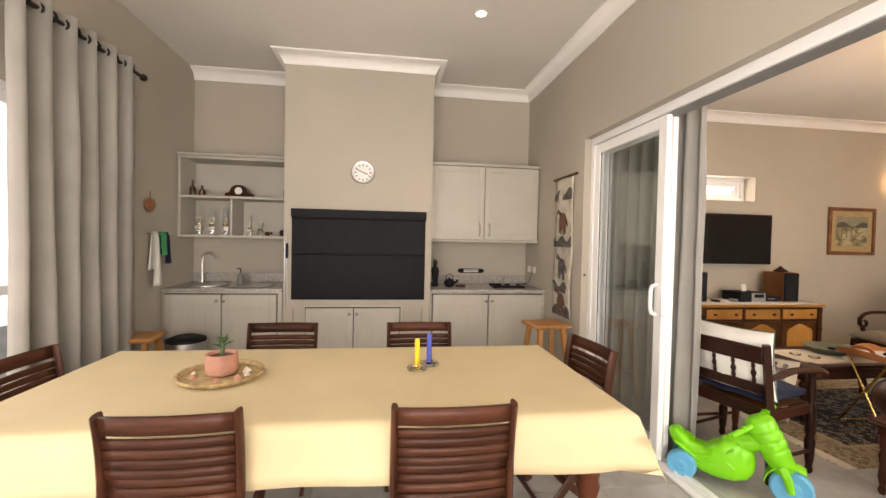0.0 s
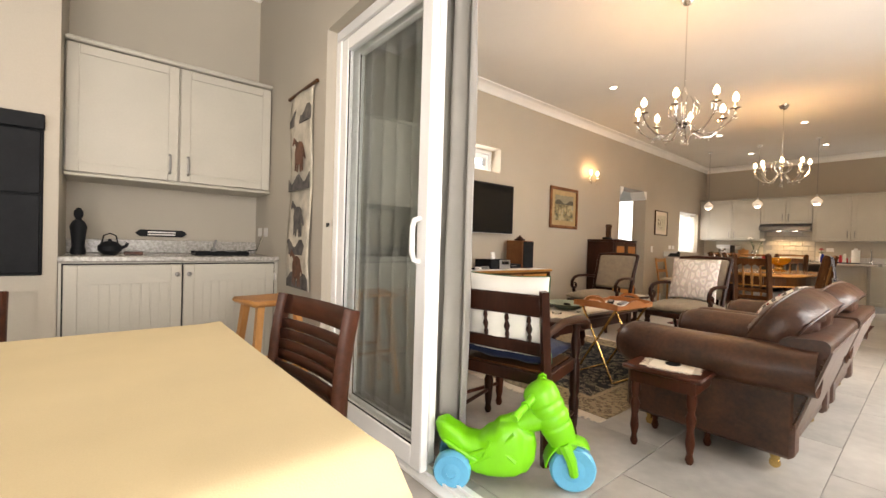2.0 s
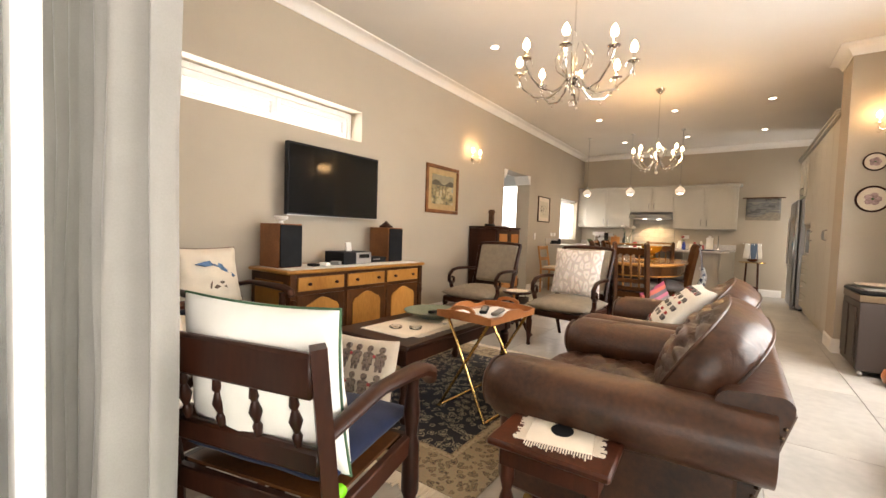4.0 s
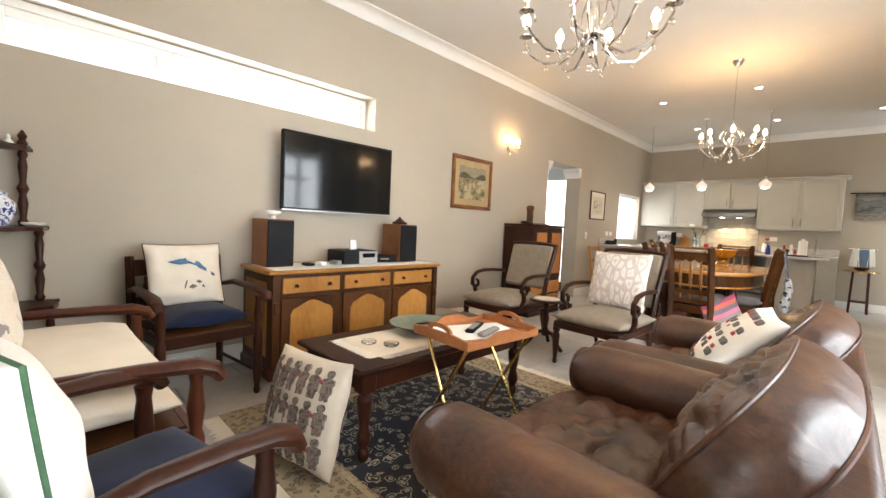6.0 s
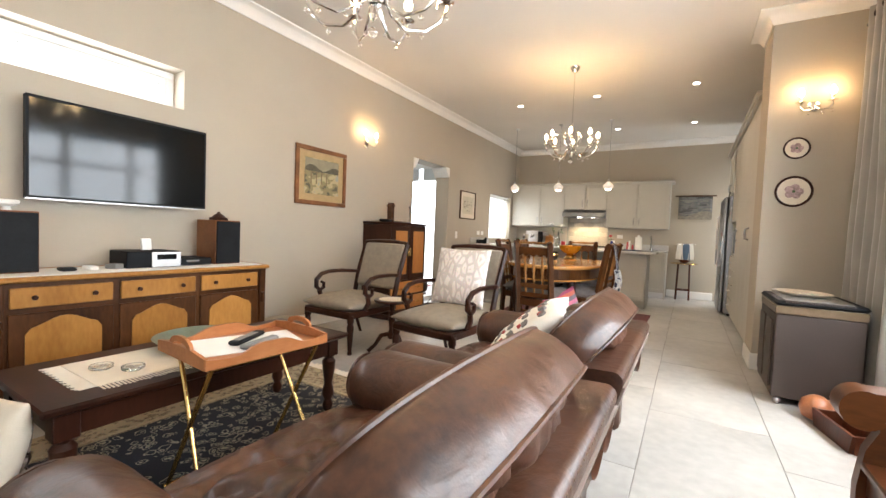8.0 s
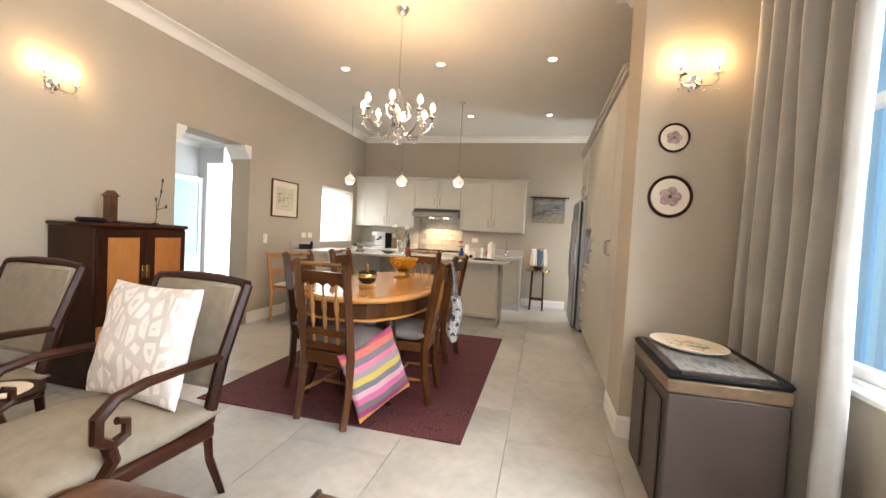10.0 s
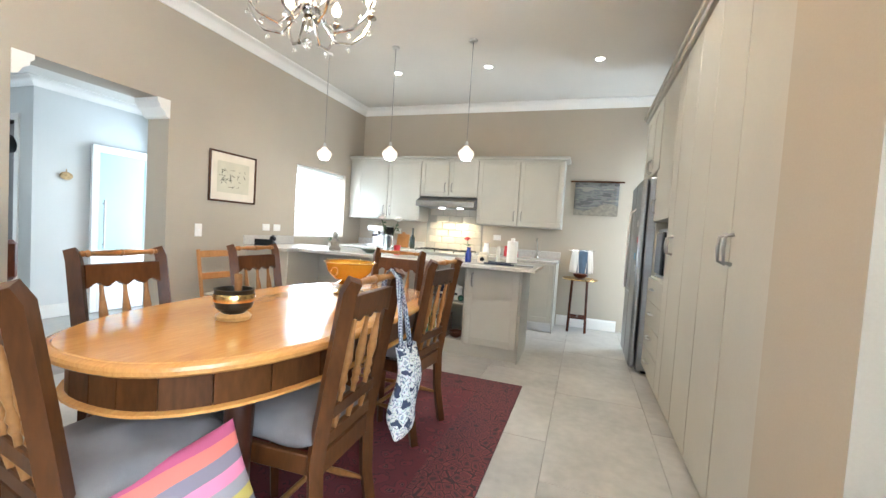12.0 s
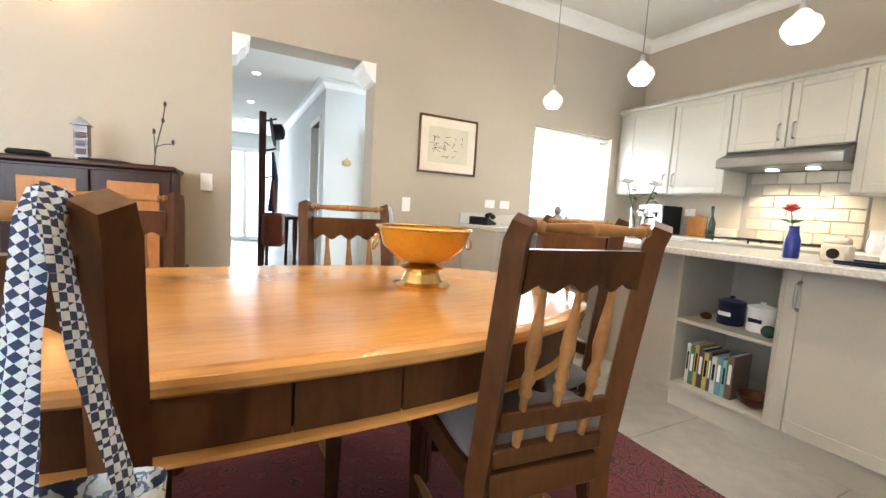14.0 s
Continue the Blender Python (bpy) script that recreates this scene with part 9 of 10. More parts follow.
rnd = random.Random(21)
a = 0.06
cols = [(0.55, 0.55, 0.52), (0.05, 0.16, 0.10), (0.45, 0.30, 0.06), (0.04, 0.04, 0.05), (0.50, 0.40, 0.10), (0.05, 0.05, 0.06), (0.55, 0.53, 0.48), (0.10, 0.25, 0.32), (0.16, 0.34, 0.38), (0.12, 0.08, 0.06)]
for i, c in enumerate(cols):
    t, hh = rnd.uniform(0.014, 0.03), rnd.uniform(0.19, 0.235)
    bm_ = material("book_cover", c, 0.6, vary=0.1, scale=20)
    o = thing("book", "upright hardcover book on the peninsula shelf", "book", *kn(a + t / 2, 0.06, 0.1405), group="cookbooks on the shelf", rz=-90)
    part("cover", G().box(-t / 2, 0, 0, -t / 2 + 0.0025, 0.16, hh).box(t / 2 - 0.0025, 0, 0, t / 2, 0.16, hh).box(-t / 2, -0.0025, 0, t / 2, -0.0001, hh), bm_, o)
    part("pages", G().box(-t / 2 + 0.003, 0.0005, 0.004, t / 2 - 0.003, 0.155, hh - 0.004), M_PAPER, o)
    part("title_bar", G().box(-t / 4, -0.004, hh * 0.35, t / 4, -0.0027, hh * 0.8), M_PAPER if i % 2 else M_BLACK, o)
    a += t + 0.002
single("wooden_bowl", G().lathe([(0.03, 0), (0.06, 0.02), (0.075, 0.06), (0.07, 0.06), (0.05, 0.025), (0.001, 0.012)], 20), M_REDWOOD, "small brown wooden bowl on the lower shelf", "bowl", pose(*kn(0.38, 0.10, 0.1405)))

# pendants
for y in (3.69, 2.90, 2.09):
    o = thing("pendant_lamp", "small white glass pendant lamp, lit", "pendant lamp", 9.87, y, 0, group="pendants over the peninsula")
    part("ceiling_rose", G().lathe([(0.035, HL - 0.022), (0.038, HL - 0.016), (0.038, HL - 0.0005)], 18), M_STEEL, o)
    part("cord", G().rod((0, 0, 2.03), (0, 0, HL - 0.02), 0.0028), M_GREYP, o)
    part("cap", G().lathe([(0.014, 1.985), (0.018, 2.0), (0.01, 2.035)], 14), M_STEEL, o)
    part("shade", G().lathe([(0.05, 1.865), (0.068, 1.885), (0.078, 1.915), (0.066, 1.945), (0.04, 1.965), (0.03, 1.98), (0.018, 1.99)], 24), M_PEND, o, "white ribbed glass shade")
    part("bulb", G().lathe([(0.012, 1.852), (0.042, 1.858), (0.046, 1.8645)], 16), M_DOWN, o)
    lamp("pendant_bulb", "POINT", Matrix.Translation((9.87, y, 1.80)), 4.0, SOFT, radius=0.04)

# blind in the kitchen window
kb = thing("venetian_blind", "white venetian blind, lowered and half open", "blind")
for k in range(22):
    z = KWIN[2] + 0.02 + k * (KWIN[3] - KWIN[2] - 0.06) / 22
    part("slat", G().box(KWIN[0] + 0.01, -0.02, -0.0015, KWIN[1] - 0.01, 0.02, 0.0015, 0, Matrix.Translation((0, YN + 0.07, z)) @ pose(0, 0, 0, 35, 0, 0)), M_BLIND, kb)
part("headrail", G().box(KWIN[0] + 0.005, YN + 0.045, KWIN[3] - 0.04, KWIN[1] - 0.005, YN + 0.095, KWIN[3] - 0.002, 0.004), M_BLIND, kb)
for x in (KWIN[0] + 0.2, KWIN[1] - 0.2):
    part("ladder_cord", G().rod((x, YN + 0.045, KWIN[2] + 0.01), (x, YN + 0.045, KWIN[3] - 0.04), 0.0015, seg=5), M_BLIND, kb)

# small things on the worktops
PZ = PT + 0.0005
ph = thing("telephone", "black desk telephone with a coiled cord", "telephone", 9.62, 4.20, PZ, 30)
part("base", G().prism([(-0.09, 0), (0.09, 0), (0.09, 0.02), (-0.09, 0.07)], -0.09, 0.09), M_BLACK, ph)
part("handset", G().tube([(-0.07, -0.075, 0.08), (-0.02, -0.075, 0.10), (0.05, -0.075, 0.07)], 0.02, 8, [0.024, 0.015, 0.024]), M_BLACK, ph)
socket(9.78, YN - 0.001, 1.08, 0)
socket(9.95, YN - 0.001, 1.08, 0, label="white double wall socket with a plug in it")
socket(8.93, YN - 0.001, 1.03, 0, 0.075, 0.12, "white single light switch", "switch", 1)
socket(7.46, YN - 0.001, 1.10, 0, 0.075, 0.12, "white single light switch by the passage", "switch", 1)
bu = single("stone_figure", G().lathe([(0.06, 0), (0.065, 0.02), (0.04, 0.05), (0.05, 0.09), (0.03, 0.12), (0.015, 0.13), (0.028, 0.155), (0.022, 0.18), (0.006, 0.195)], 14), material("grey_stone", (0.22, 0.2, 0.17), 0.8, vary=0.2, scale=20), "small seated stone figure on the worktop", "figurine", pose(9.80, 3.45, PZ))
pl = thing("potted_plant", "small dark-leaved plant in a white pot", "plant", 10.05, 3.65, PZ)
part("pot", G().lathe([(0.04, 0), (0.05, 0.06), (0.045, 0.06)], 16), M_PAPER, pl)
rnd = random.Random(2)
for k in range(12):
    a, e = k * 2.4, 0.3 + 0.7 * rnd.random()
    tip = Vector((math.cos(a) * 0.09 * math.cos(e), math.sin(a) * 0.09 * math.cos(e), 0.06 + 0.09 * math.sin(e)))
    part("leaf", G().tube([(0, 0, 0.055), tip * 0.6 + Vector((0, 0, 0.03)), tip], 0.01, 6, [0.004, 0.014, 0.002], 0.25), M_LEAF, pl)
single("serving_bowl", G().lathe([(0.04, 0), (0.09, 0.03), (0.11, 0.045), (0.1, 0.045), (0.04, 0.012)], 20), M_CELADON, "pale green bowl on the peninsula", "bowl", pose(9.85, 3.05, PZ))
single("red_mug", G().lathe([(0.03, 0), (0.034, 0.01), (0.036, 0.10), (0.032, 0.10), (0.03, 0.012)], 16).tube([(0.035, 0, 0.08), (0.06, 0, 0.07), (0.06, 0, 0.04), (0.034, 0, 0.03)], 0.006), M_RED, "red enamel mug on the peninsula", "mug", pose(9.92, 2.78, PZ))


def flower(o, p, r, petal):
    for k in range(9):
        a, e = k * 2.4, 0.25 + 0.12 * k
        d = Vector((math.cos(a) * math.cos(e), math.sin(a) * math.cos(e), math.sin(e)))
        part("petal", G().tube([Vector(p), Vector(p) + d * r * 0.6 + Vector((0, 0, r * 0.15)), Vector(p) + d * r], r * 0.4, 7, [r * 0.2, r * 0.5, r * 0.18], 0.5), petal, o)


vs_ = thing("flower_vase", "tall clear vase with two white roses", "vase", 10.02, 2.93, PZ)
part("vase", G().lathe([(0.045, 0), (0.05, 0.01), (0.045, 0.15), (0.05, 0.2), (0.044, 0.2), (0.04, 0.02)], 18), M_CLEAR, vs_)
for dx, dy, z in ((-0.02, 0.09, 0.37), (0.02, -0.09, 0.35)):
    part("stem", G().tube([(0, 0, 0.02), (dx * 0.5, dy * 0.4, 0.2), (dx, dy, z)], 0.004), M_LEAF, vs_)
    flower(vs_, (dx, dy, z), 0.05, M_WHITECUSH)
    for k in range(4):
        q = Vector((dx * 0.7, dy * 0.75, z - 0.05 - 0.02 * k))
        part("leaf", G().tube([q, q + Vector((0.03 * math.cos(k * 2), 0.035 * math.sin(k * 2), 0.012)), q + Vector((0.06 * math.cos(k * 2), 0.07 * math.sin(k * 2), -0.005))], 0.01, 6, [0.003, 0.018, 0.002], 0.2), M_LEAF, vs_)
rv = thing("bud_vase", "cobalt blue bottle with a single red rose", "vase", 9.80, 1.98, PZ)
part("bottle", G().lathe([(0.028, 0), (0.03, 0.01), (0.03, 0.08), (0.02, 0.11), (0.018, 0.135), (0.022, 0.14)], 16), material("cobalt_ceramic", (0.015, 0.03, 0.22), 0.15, vary=0.2), rv)
part("stem", G().tube([(0, 0, 0.02), (0.0, 0.01, 0.15), (0, 0.02, 0.21)], 0.003), M_LEAF, rv)
flower(rv, (0, 0.02, 0.205), 0.035, M_RED)
for k in range(5):
    q = Vector((0, 0.01, 0.15))
    part("leaf", G().tube([q, q + Vector((0.02 * math.cos(k), 0.035 * math.sin(k * 1.7), 0.015)), q + Vector((0.03 * math.cos(k), 0.06 * math.sin(k * 1.7), 0.02))], 0.01, 6, [0.003, 0.014, 0.002], 0.25), M_LEAF, rv)
ob = thing("oil_burner", "cream ceramic oil burner with a round opening", "oil burner", 9.90, 1.86, PZ)
part("body", G().box(-0.04, -0.045, 0, 0.04, 0.045, 0.075, 0.008).box(-0.032, -0.037, 0.075, 0.032, 0.037, 0.10, 0.006), M_CREAM, ob)
part("opening", G().lathe([(0.022, 0), (0.022, 0.003)], 16, pose(-0.0402, 0, 0.035, 0, -90, 0)), M_BLACK, ob)
single("blue_tray", G().box(-0.10, -0.14, 0, 0.10, 0.14, 0.008, 0.004).box(-0.10, -0.14, 0.008, -0.092, 0.14, 0.016, 0.002).box(0.092, -0.14, 0.008, 0.10, 0.14, 0.016, 0.002), M_NAVY, "flat dark blue tray on the peninsula", "tray", pose(9.85, 1.68, PZ))
single("paper_towel", G().lathe([(0.012, 0), (0.05, 0.001), (0.052, 0.02), (0.052, 0.22), (0.02, 0.222), (0.02, 0.25)], 18), M_PAPER, "white paper towel roll on a stand", "paper towel", pose(10.1, 1.62, PZ))
single("pepper_mill", G().lathe([(0.02, 0), (0.022, 0.03), (0.014, 0.08), (0.02, 0.12), (0.012, 0.16)], 14), M_WHITECUSH, "white turned pepper mill on the peninsula", "mill", pose(10.02, 1.74, PZ))
single("notebook", G().box(-0.07, -0.10, 0, 0.07, 0.10, 0.012, 0.002), M_GREYP, "grey notebook lying on the peninsula", "notebook", pose(9.86, 1.48, PZ, 0, 0, 8))
CZ2 = 0.8805
em = thing("espresso_machine", "chrome and black espresso machine", "coffee machine", 11.50, 3.85, CZ2, -90)
part("body", G().box(-0.13, -0.1, 0, 0.13, 0.2, 0.03, 0.005).box(-0.13, 0.06, 0.03, 0.13, 0.2, 0.30, 0.01).box(-0.13, -0.1, 0.22, 0.13, 0.06, 0.30, 0.01), M_STEEL, em)
part("side_panel", G().box(0.1305, -0.09, 0.01, 0.15, 0.2, 0.29, 0.006), M_BLACK, em)
part("group_head", G().lathe([(0.03, 0.17), (0.032, 0.22)], 14, Matrix.Translation((0, -0.02, 0))), M_CHROME, em)
part("portafilter", G().rod((0, -0.04, 0.165), (0, -0.17, 0.16), 0.011), M_BLACK, em)
bottle("wine_bottle", 11.55, 3.32, CZ2, 0.037, 0.30, material("dark_green_glass", (0.01, 0.02, 0.012), 0.1, vary=0.2), "dark green wine bottle on the worktop")
cb = single("chopping_board", G().box(-0.1, -0.011, 0, 0.1, 0.011, 0.20, 0.02).lathe([(0.03, -0.011), (0.03, 0.011)], 14, pose(0, 0, 0.20, 90, 0, 0)), M_PINE, "arched wooden chopping board leaning on the wall", "chopping board", pose(11.70, 3.55, CZ2 + 0.002, -12, 0, -90))
socket(XE - 0.001, 3.68, 1.12, -90)
socket(XE - 0.001, 2.13, 1.12, -90)
for y, mat, r, hh, lab in ((2.22, M_PAPER, 0.04, 0.16, "white ceramic utensil jar"), (1.95, M_RED, 0.025, 0.14, "red sauce bottle"), (1.86, M_RED, 0.02, 0.09, "small red spice jar"), (1.80, M_RED, 0.02, 0.08, "small red spice jar")):
    bottle("jar", 11.55, y, CZ2, r, hh, mat, lab + " on the kitchen worktop", "jar", 0.8)
kt = thing("tap", "tall chrome kitchen tap", "tap", 11.66, 1.55, CZ2, -90)
part("base", G().lathe([(0.025, 0), (0.025, 0.02), (0.014, 0.04)], 14), M_CHROME, kt)
part("spout", G().tube([(0, 0, 0.03), (0, 0, 0.22), (0, -0.03, 0.27), (0, -0.09, 0.27), (0, -0.12, 0.22)], 0.011), M_CHROME, kt)
part("lever", G().rod((0.012, 0, 0.05), (0.05, 0, 0.1), 0.005), M_CHROME, kt)

# woven hanging, towel rail and stool at the end wall
wh = thing("woven_hanging", "grey and cream woven landscape wall hanging on a rod", "wall hanging", XE - 0.002, 0.86, 0, -90)
M_WEAVE = patterned("grey_weave", (0.10, 0.10, 0.095), [(0.19, 0.185, 0.17), (0.14, 0.14, 0.135), (0.24, 0.225, 0.195)], "noise", 9, pos=(0.40, 0.5, 0.6), stretch=(0.5, 1, 2.2))
c = part("cloth", G().sheet(lambda u, v: (-0.27 + 0.54 * u, -0.02 - 0.008 * math.sin(u * 6), 1.50 + 0.42 * v), 12, 8), M_WEAVE, wh, "", 80)
c.modifiers.new("thick", "SOLIDIFY").thickness = 0.008
pts = [(-0.27, 1.49)] + [(0.27, 1.49)] + [(0.27 - 0.054 * i, 1.60 + 0.05 * math.sin(i * 0.55 + 0.4)) for i in range(11)]
part("sand_band", G().prism(pts, -0.036, -0.03), material("taupe_wool", (0.27, 0.24, 0.19), 0.95, vary=0.25, scale=25, bump=0.2, fine=260), wh)
part("hanging_rod", G().rod((-0.33, -0.02, 1.93), (0.33, -0.02, 1.93), 0.011), M_CHAIRW, wh)
tr3 = thing("towel_rail", "short chrome towel rail on the end wall", "towel rail", XE - 0.001, 0.98, 1.02, -90)
part("bar", G().rod((-0.16, -0.05, 0), (0.16, -0.05, 0), 0.008).rod((-0.15, 0, 0), (-0.15, -0.05, 0), 0.006).rod((0.15, 0, 0), (0.15, -0.05, 0), 0.006), M_CHROME, tr3)
for x0, x1, dr, mat, lab, sp2 in ((-0.12, -0.05, 0.30, M_WHITECUSH, "white dish towel hanging on the rail", 1.8), (-0.03, 0.07, 0.34, material("slate_blue_cloth", (0.10, 0.15, 0.22), 0.95, vary=0.15, scale=20, bump=0.15), "slate blue dish towel hanging on the rail", 1.5), (0.08, 0.13, 0.30, M_WHITECUSH, "pale patterned cloth hanging on the rail", 2.0)):
    o = thing("dish_towel", lab, "towel", XE - 0.052, 0.98, 1.03, -90)

    def fn(u, v, x0=x0, x1=x1, dr=dr, sp2=sp2):
        s = 1 if v > 0.5 else -1
        d = abs(v - 0.5) * 2
        return ((x0 + x1) / 2 + (u - 0.5) * (x1 - x0) * (1 + (sp2 - 1) * d), -s * (0.012 * min(1, d * 9) + 0.006 * d) + 0.006 * math.sin(u * 10) * d, -dr * d * (1 if s > 0 else 0.8) + 0.002)

    c = part("cloth", G().sheet(fn, 8, 20), mat, o, "", 80)
    c.modifiers.new("thick", "SOLIDIFY").thickness = 0.003
so2 = thing("plant_stand", "tall red-brown wooden stand with a round brass tray top", "stand", 11.58, 0.98, 0)
part("top", G().lathe([(0.20, 0.655), (0.215, 0.662), (0.215, 0.672), (0.20, 0.668)], 26), M_BRASS, so2)
for sx in (-1, 1):
    for sy in (-1, 1):
        part("leg", G().rod((sx * 0.09, sy * 0.09, 0.655), (sx * 0.105, sy * 0.105, 0), 0.016, seg=6), M_REDWOOD, so2)
part("stretcher", G().rod((-0.10, 0, 0.18), (0.10, 0, 0.18), 0.01).rod((0, -0.10, 0.18), (0, 0.10, 0.18), 0.01).box(-0.11, -0.10, 0.17, -0.09, 0.10, 0.19).box(0.09, -0.10, 0.17, 0.11, 0.10, 0.19), M_REDWOOD, so2)
single("wooden_bowl", G().lathe([(0.04, 0), (0.08, 0.03), (0.09, 0.06), (0.08, 0.06), (0.03, 0.015)], 20), M_REDWOOD, "brown wooden bowl on the tall stand", "bowl", pose(11.58, 0.98, 0.6725))

# tall cupboards and fridge: front faces north
PYF = 0.385
for x0, x1, doors in ((7.615, 8.43, ((7.615, 8.02, 7.985), (8.025, 8.43, 8.06))), (8.435, 9.38, ((8.435, 8.81, None), (8.815, 9.185, 9.15), (9.19, 9.38, 9.225)))):
    u = thing("tall_cupboard", "pale greige floor-to-ceiling pantry cupboard", "cupboard", x1, PYF, 0, 180, group="pantry cupboards")
    part("body", G().box(0, 0.0, 0.10, x1 - x0, PYF - YS - 0.01, 2.44), M_CABINET, u)
    part("kickboard", G().box(0, 0.03, 0, x1 - x0, 0.05, 0.099), M_CABINET, u)
    for xa, xb, hx in doors:
        panel_door(u, x1 - xb + 0.001, x1 - xa - 0.001, 0.11, 2.43, -0.001, dp=0.0016, handle=(x1 - hx, 1.17) if hx else None)
u = thing("tall_cupboard", "pale greige housing with a microwave niche and drawers", "cupboard", 10.085, PYF, 0, 180, group="pantry cupboards")
w = 0.70
part("body", G().box(0, 0.0, 0.10, 0.018, PYF - YS - 0.01, 2.44).box(w - 0.018, 0, 0.10, w, PYF - YS - 0.01, 2.44).box(0.018, 0, 0.10, w - 0.018, PYF - YS - 0.01, 0.90).box(0.018, 0, 1.36, w - 0.018, PYF - YS - 0.01, 2.44).box(0.018, 0.5, 0.90, w - 0.018, PYF - YS - 0.01, 1.36), M_CABINET, u)
part("kickboard", G().box(0, 0.03, 0, w, 0.05, 0.099), M_CABINET, u)
for k in range(4):
    d = part("drawer", G().box(0.004, -0.02, 0.11 + k * 0.195, w - 0.004, -0.001, 0.30 + k * 0.195, 0.003), M_CABINET, u)
    part("handle", G().tube([(w / 2 - 0.06, -0.02, 0.22 + k * 0.195), (w / 2 - 0.05, -0.05, 0.22 + k * 0.195), (w / 2 + 0.05, -0.05, 0.22 + k * 0.195), (w / 2 + 0.06, -0.02, 0.22 + k * 0.195)], 0.006), M_STEEL, d)
panel_door(u, 0.004, w - 0.004, 1.365, 2.43, -0.001, dp=0.0016, handle=(0.06, 1.5))
mw = thing("microwave", "built-in steel microwave oven with a black door", "microwave", 10.01, PYF, 0.9005, 180)
part("case", G().box(0.0, 0.02, 0, 0.54, 0.42, 0.40, 0.006), M_STEEL, mw)
part("door", G().box(0.02, 0.004, 0.03, 0.40, 0.0195, 0.37, 0.005), M_SCREEN, mw)
part("controls", G().box(0.42, 0.008, 0.03, 0.52, 0.0195, 0.37, 0.004), M_BLACK, mw)
fr = thing("fridge", "silver double-door fridge with magnets", "fridge", 10.90, 0.45, 0, 180)
M_FRIDGE = material("graphite_steel", (0.34, 0.34, 0.345), 0.34, 1.0, vary=0.08, scale=4, bump=0.01, stretch=(1, 1, 12))
part("body", G().box(0, 0.0, 0.03, 0.80, 0.70, 1.76, 0.01), M_FRIDGE, fr)
for a, b in ((0.004, 0.397), (0.403, 0.796)):
    d = part("door", G().box(a, -0.06, 0.05, b, -0.002, 1.75, 0.02), M_FRIDGE, fr)
    hx = b - 0.05 if a < 0.1 else a + 0.05
    part("handle", G().tube([(hx, -0.06, 0.7), (hx, -0.10, 0.74), (hx, -0.10, 1.46), (hx, -0.06, 1.5)], 0.011), M_STEEL, d)
for x, z, c in ((0.76, 1.2, M_RED), (0.74, 0.95, M_PAPER), (0.70, 1.35, M_PAPER), (0.65, 1.05, M_BLUEP)):
    part("magnet", G().box(x - 0.025, -0.064, z - 0.03, x + 0.025, -0.0605, z + 0.03, 0.001), c, fr)
for x in (0.06, 0.74):
    part("foot", G().lathe([(0.025, 0), (0.025, 0.03)], 10, Matrix.Translation((x, 0.08, 0))), M_BLACK, fr)
u = thing("tall_cupboard", "pale greige cupboard above the fridge", "cupboard", 11.75, PYF, 0, 180, group="pantry cupboards")
part("body", G().box(0.8315, 0.0, 1.80, 1.772, 0.66, 2.44).box(0.812, 0.0, 0.0, 0.831, 0.66, 2.44), M_CABINET, u)
panel_door(u, 0.84, 1.30, 1.81, 2.43, -0.001, handle=(1.26, 1.9))
panel_door(u, 1.306, 1.766, 1.81, 2.43, -0.001, handle=(1.35, 1.9))
single("cabinet_cornice", G().box(7.61, YS + 0.2, 2.4405, 10.95, PYF + 0.05, 2.475, 0.01).box(7.61, YS + 0.2, 2.475, 10.95, PYF + 0.07, 2.50, 0.008), M_CABINET, "greige cornice over the pantry cupboards", "cornice")

# ---- hall beyond the passage ----
HY = 6.15
HC = 2.42
structure("wall_hall_north", G().box(8.58, HY, 0, 9.7, HY + 0.15, HC), M_WALL_HALL, "pale hall wall", "wall")
structure("wall_hall_corridor", G().box(8.58, HY + 0.15, 0, 8.70, 6.36, HC).box(8.58, 6.36, 1.72 + 0.28, 8.70, 7.1, HC).box(8.58, 7.1, 0, 8.70, 11.5, HC), M_WALL_HALL, "pale corridor wall with a door", "wall")
structure("wall_hall_west", G().box(7.0, YN + 0.25, 0, 7.15, 11.5, HC), M_WALL_HALL, "pale corridor wall", "wall")
structure("wall_hall_end", G().box(7.0, 11.5, 2.1, 8.8, 11.6, HC), M_WALL_HALL, "pale corridor end wall", "wall")
glazed_doors("window_corridor", "x", 7.15, 8.58, 11.55, 0.0, 2.1, 2, "white glazed door at the corridor end")
structure("backdrop_corridor", G().box(6.0, 13.0, -0.13, 9.6, 13.1, 4.5), M_OUT, "bright daylight beyond the corridor", "backdrop")
structure("wall_hall_east", G().box(9.7, YN + 0.25, 2.1, 9.85, HY + 0.15, HC).box(9.7, YN + 0.25, 0, 9.85, 4.85, 2.1).box(9.7, 6.0, 0, 9.85, HY + 0.15, 2.1), M_WALL_HALL, "pale wall round the front door", "wall")
structure("ceiling_hall", G().box(7.0, YN + 0.25, HC, 9.85, 11.6, HC + 0.1), M_CEIL, "white hall ceiling", "ceiling")
structure("floor_hall", G().box(7.0, YN + 0.25, -0.12, 9.85, 11.6, -0.002), M_TILE, "pale tiled hall floor", "floor")
skirting("baseboard_hall", [(8.58, HY - T, 9.69, HY), (7.15, YN + 0.26, 7.15 + T, 11.5)])
crown("cornice_hall", [(8.58, 11.5), (8.58, HY), (9.7, HY), (9.7, YN + 0.25)][::-1], HC, M_WHITE, 0.09)
df = thing("door_hall", "white painted door frame with a grey door ajar", "door", kind="structure")
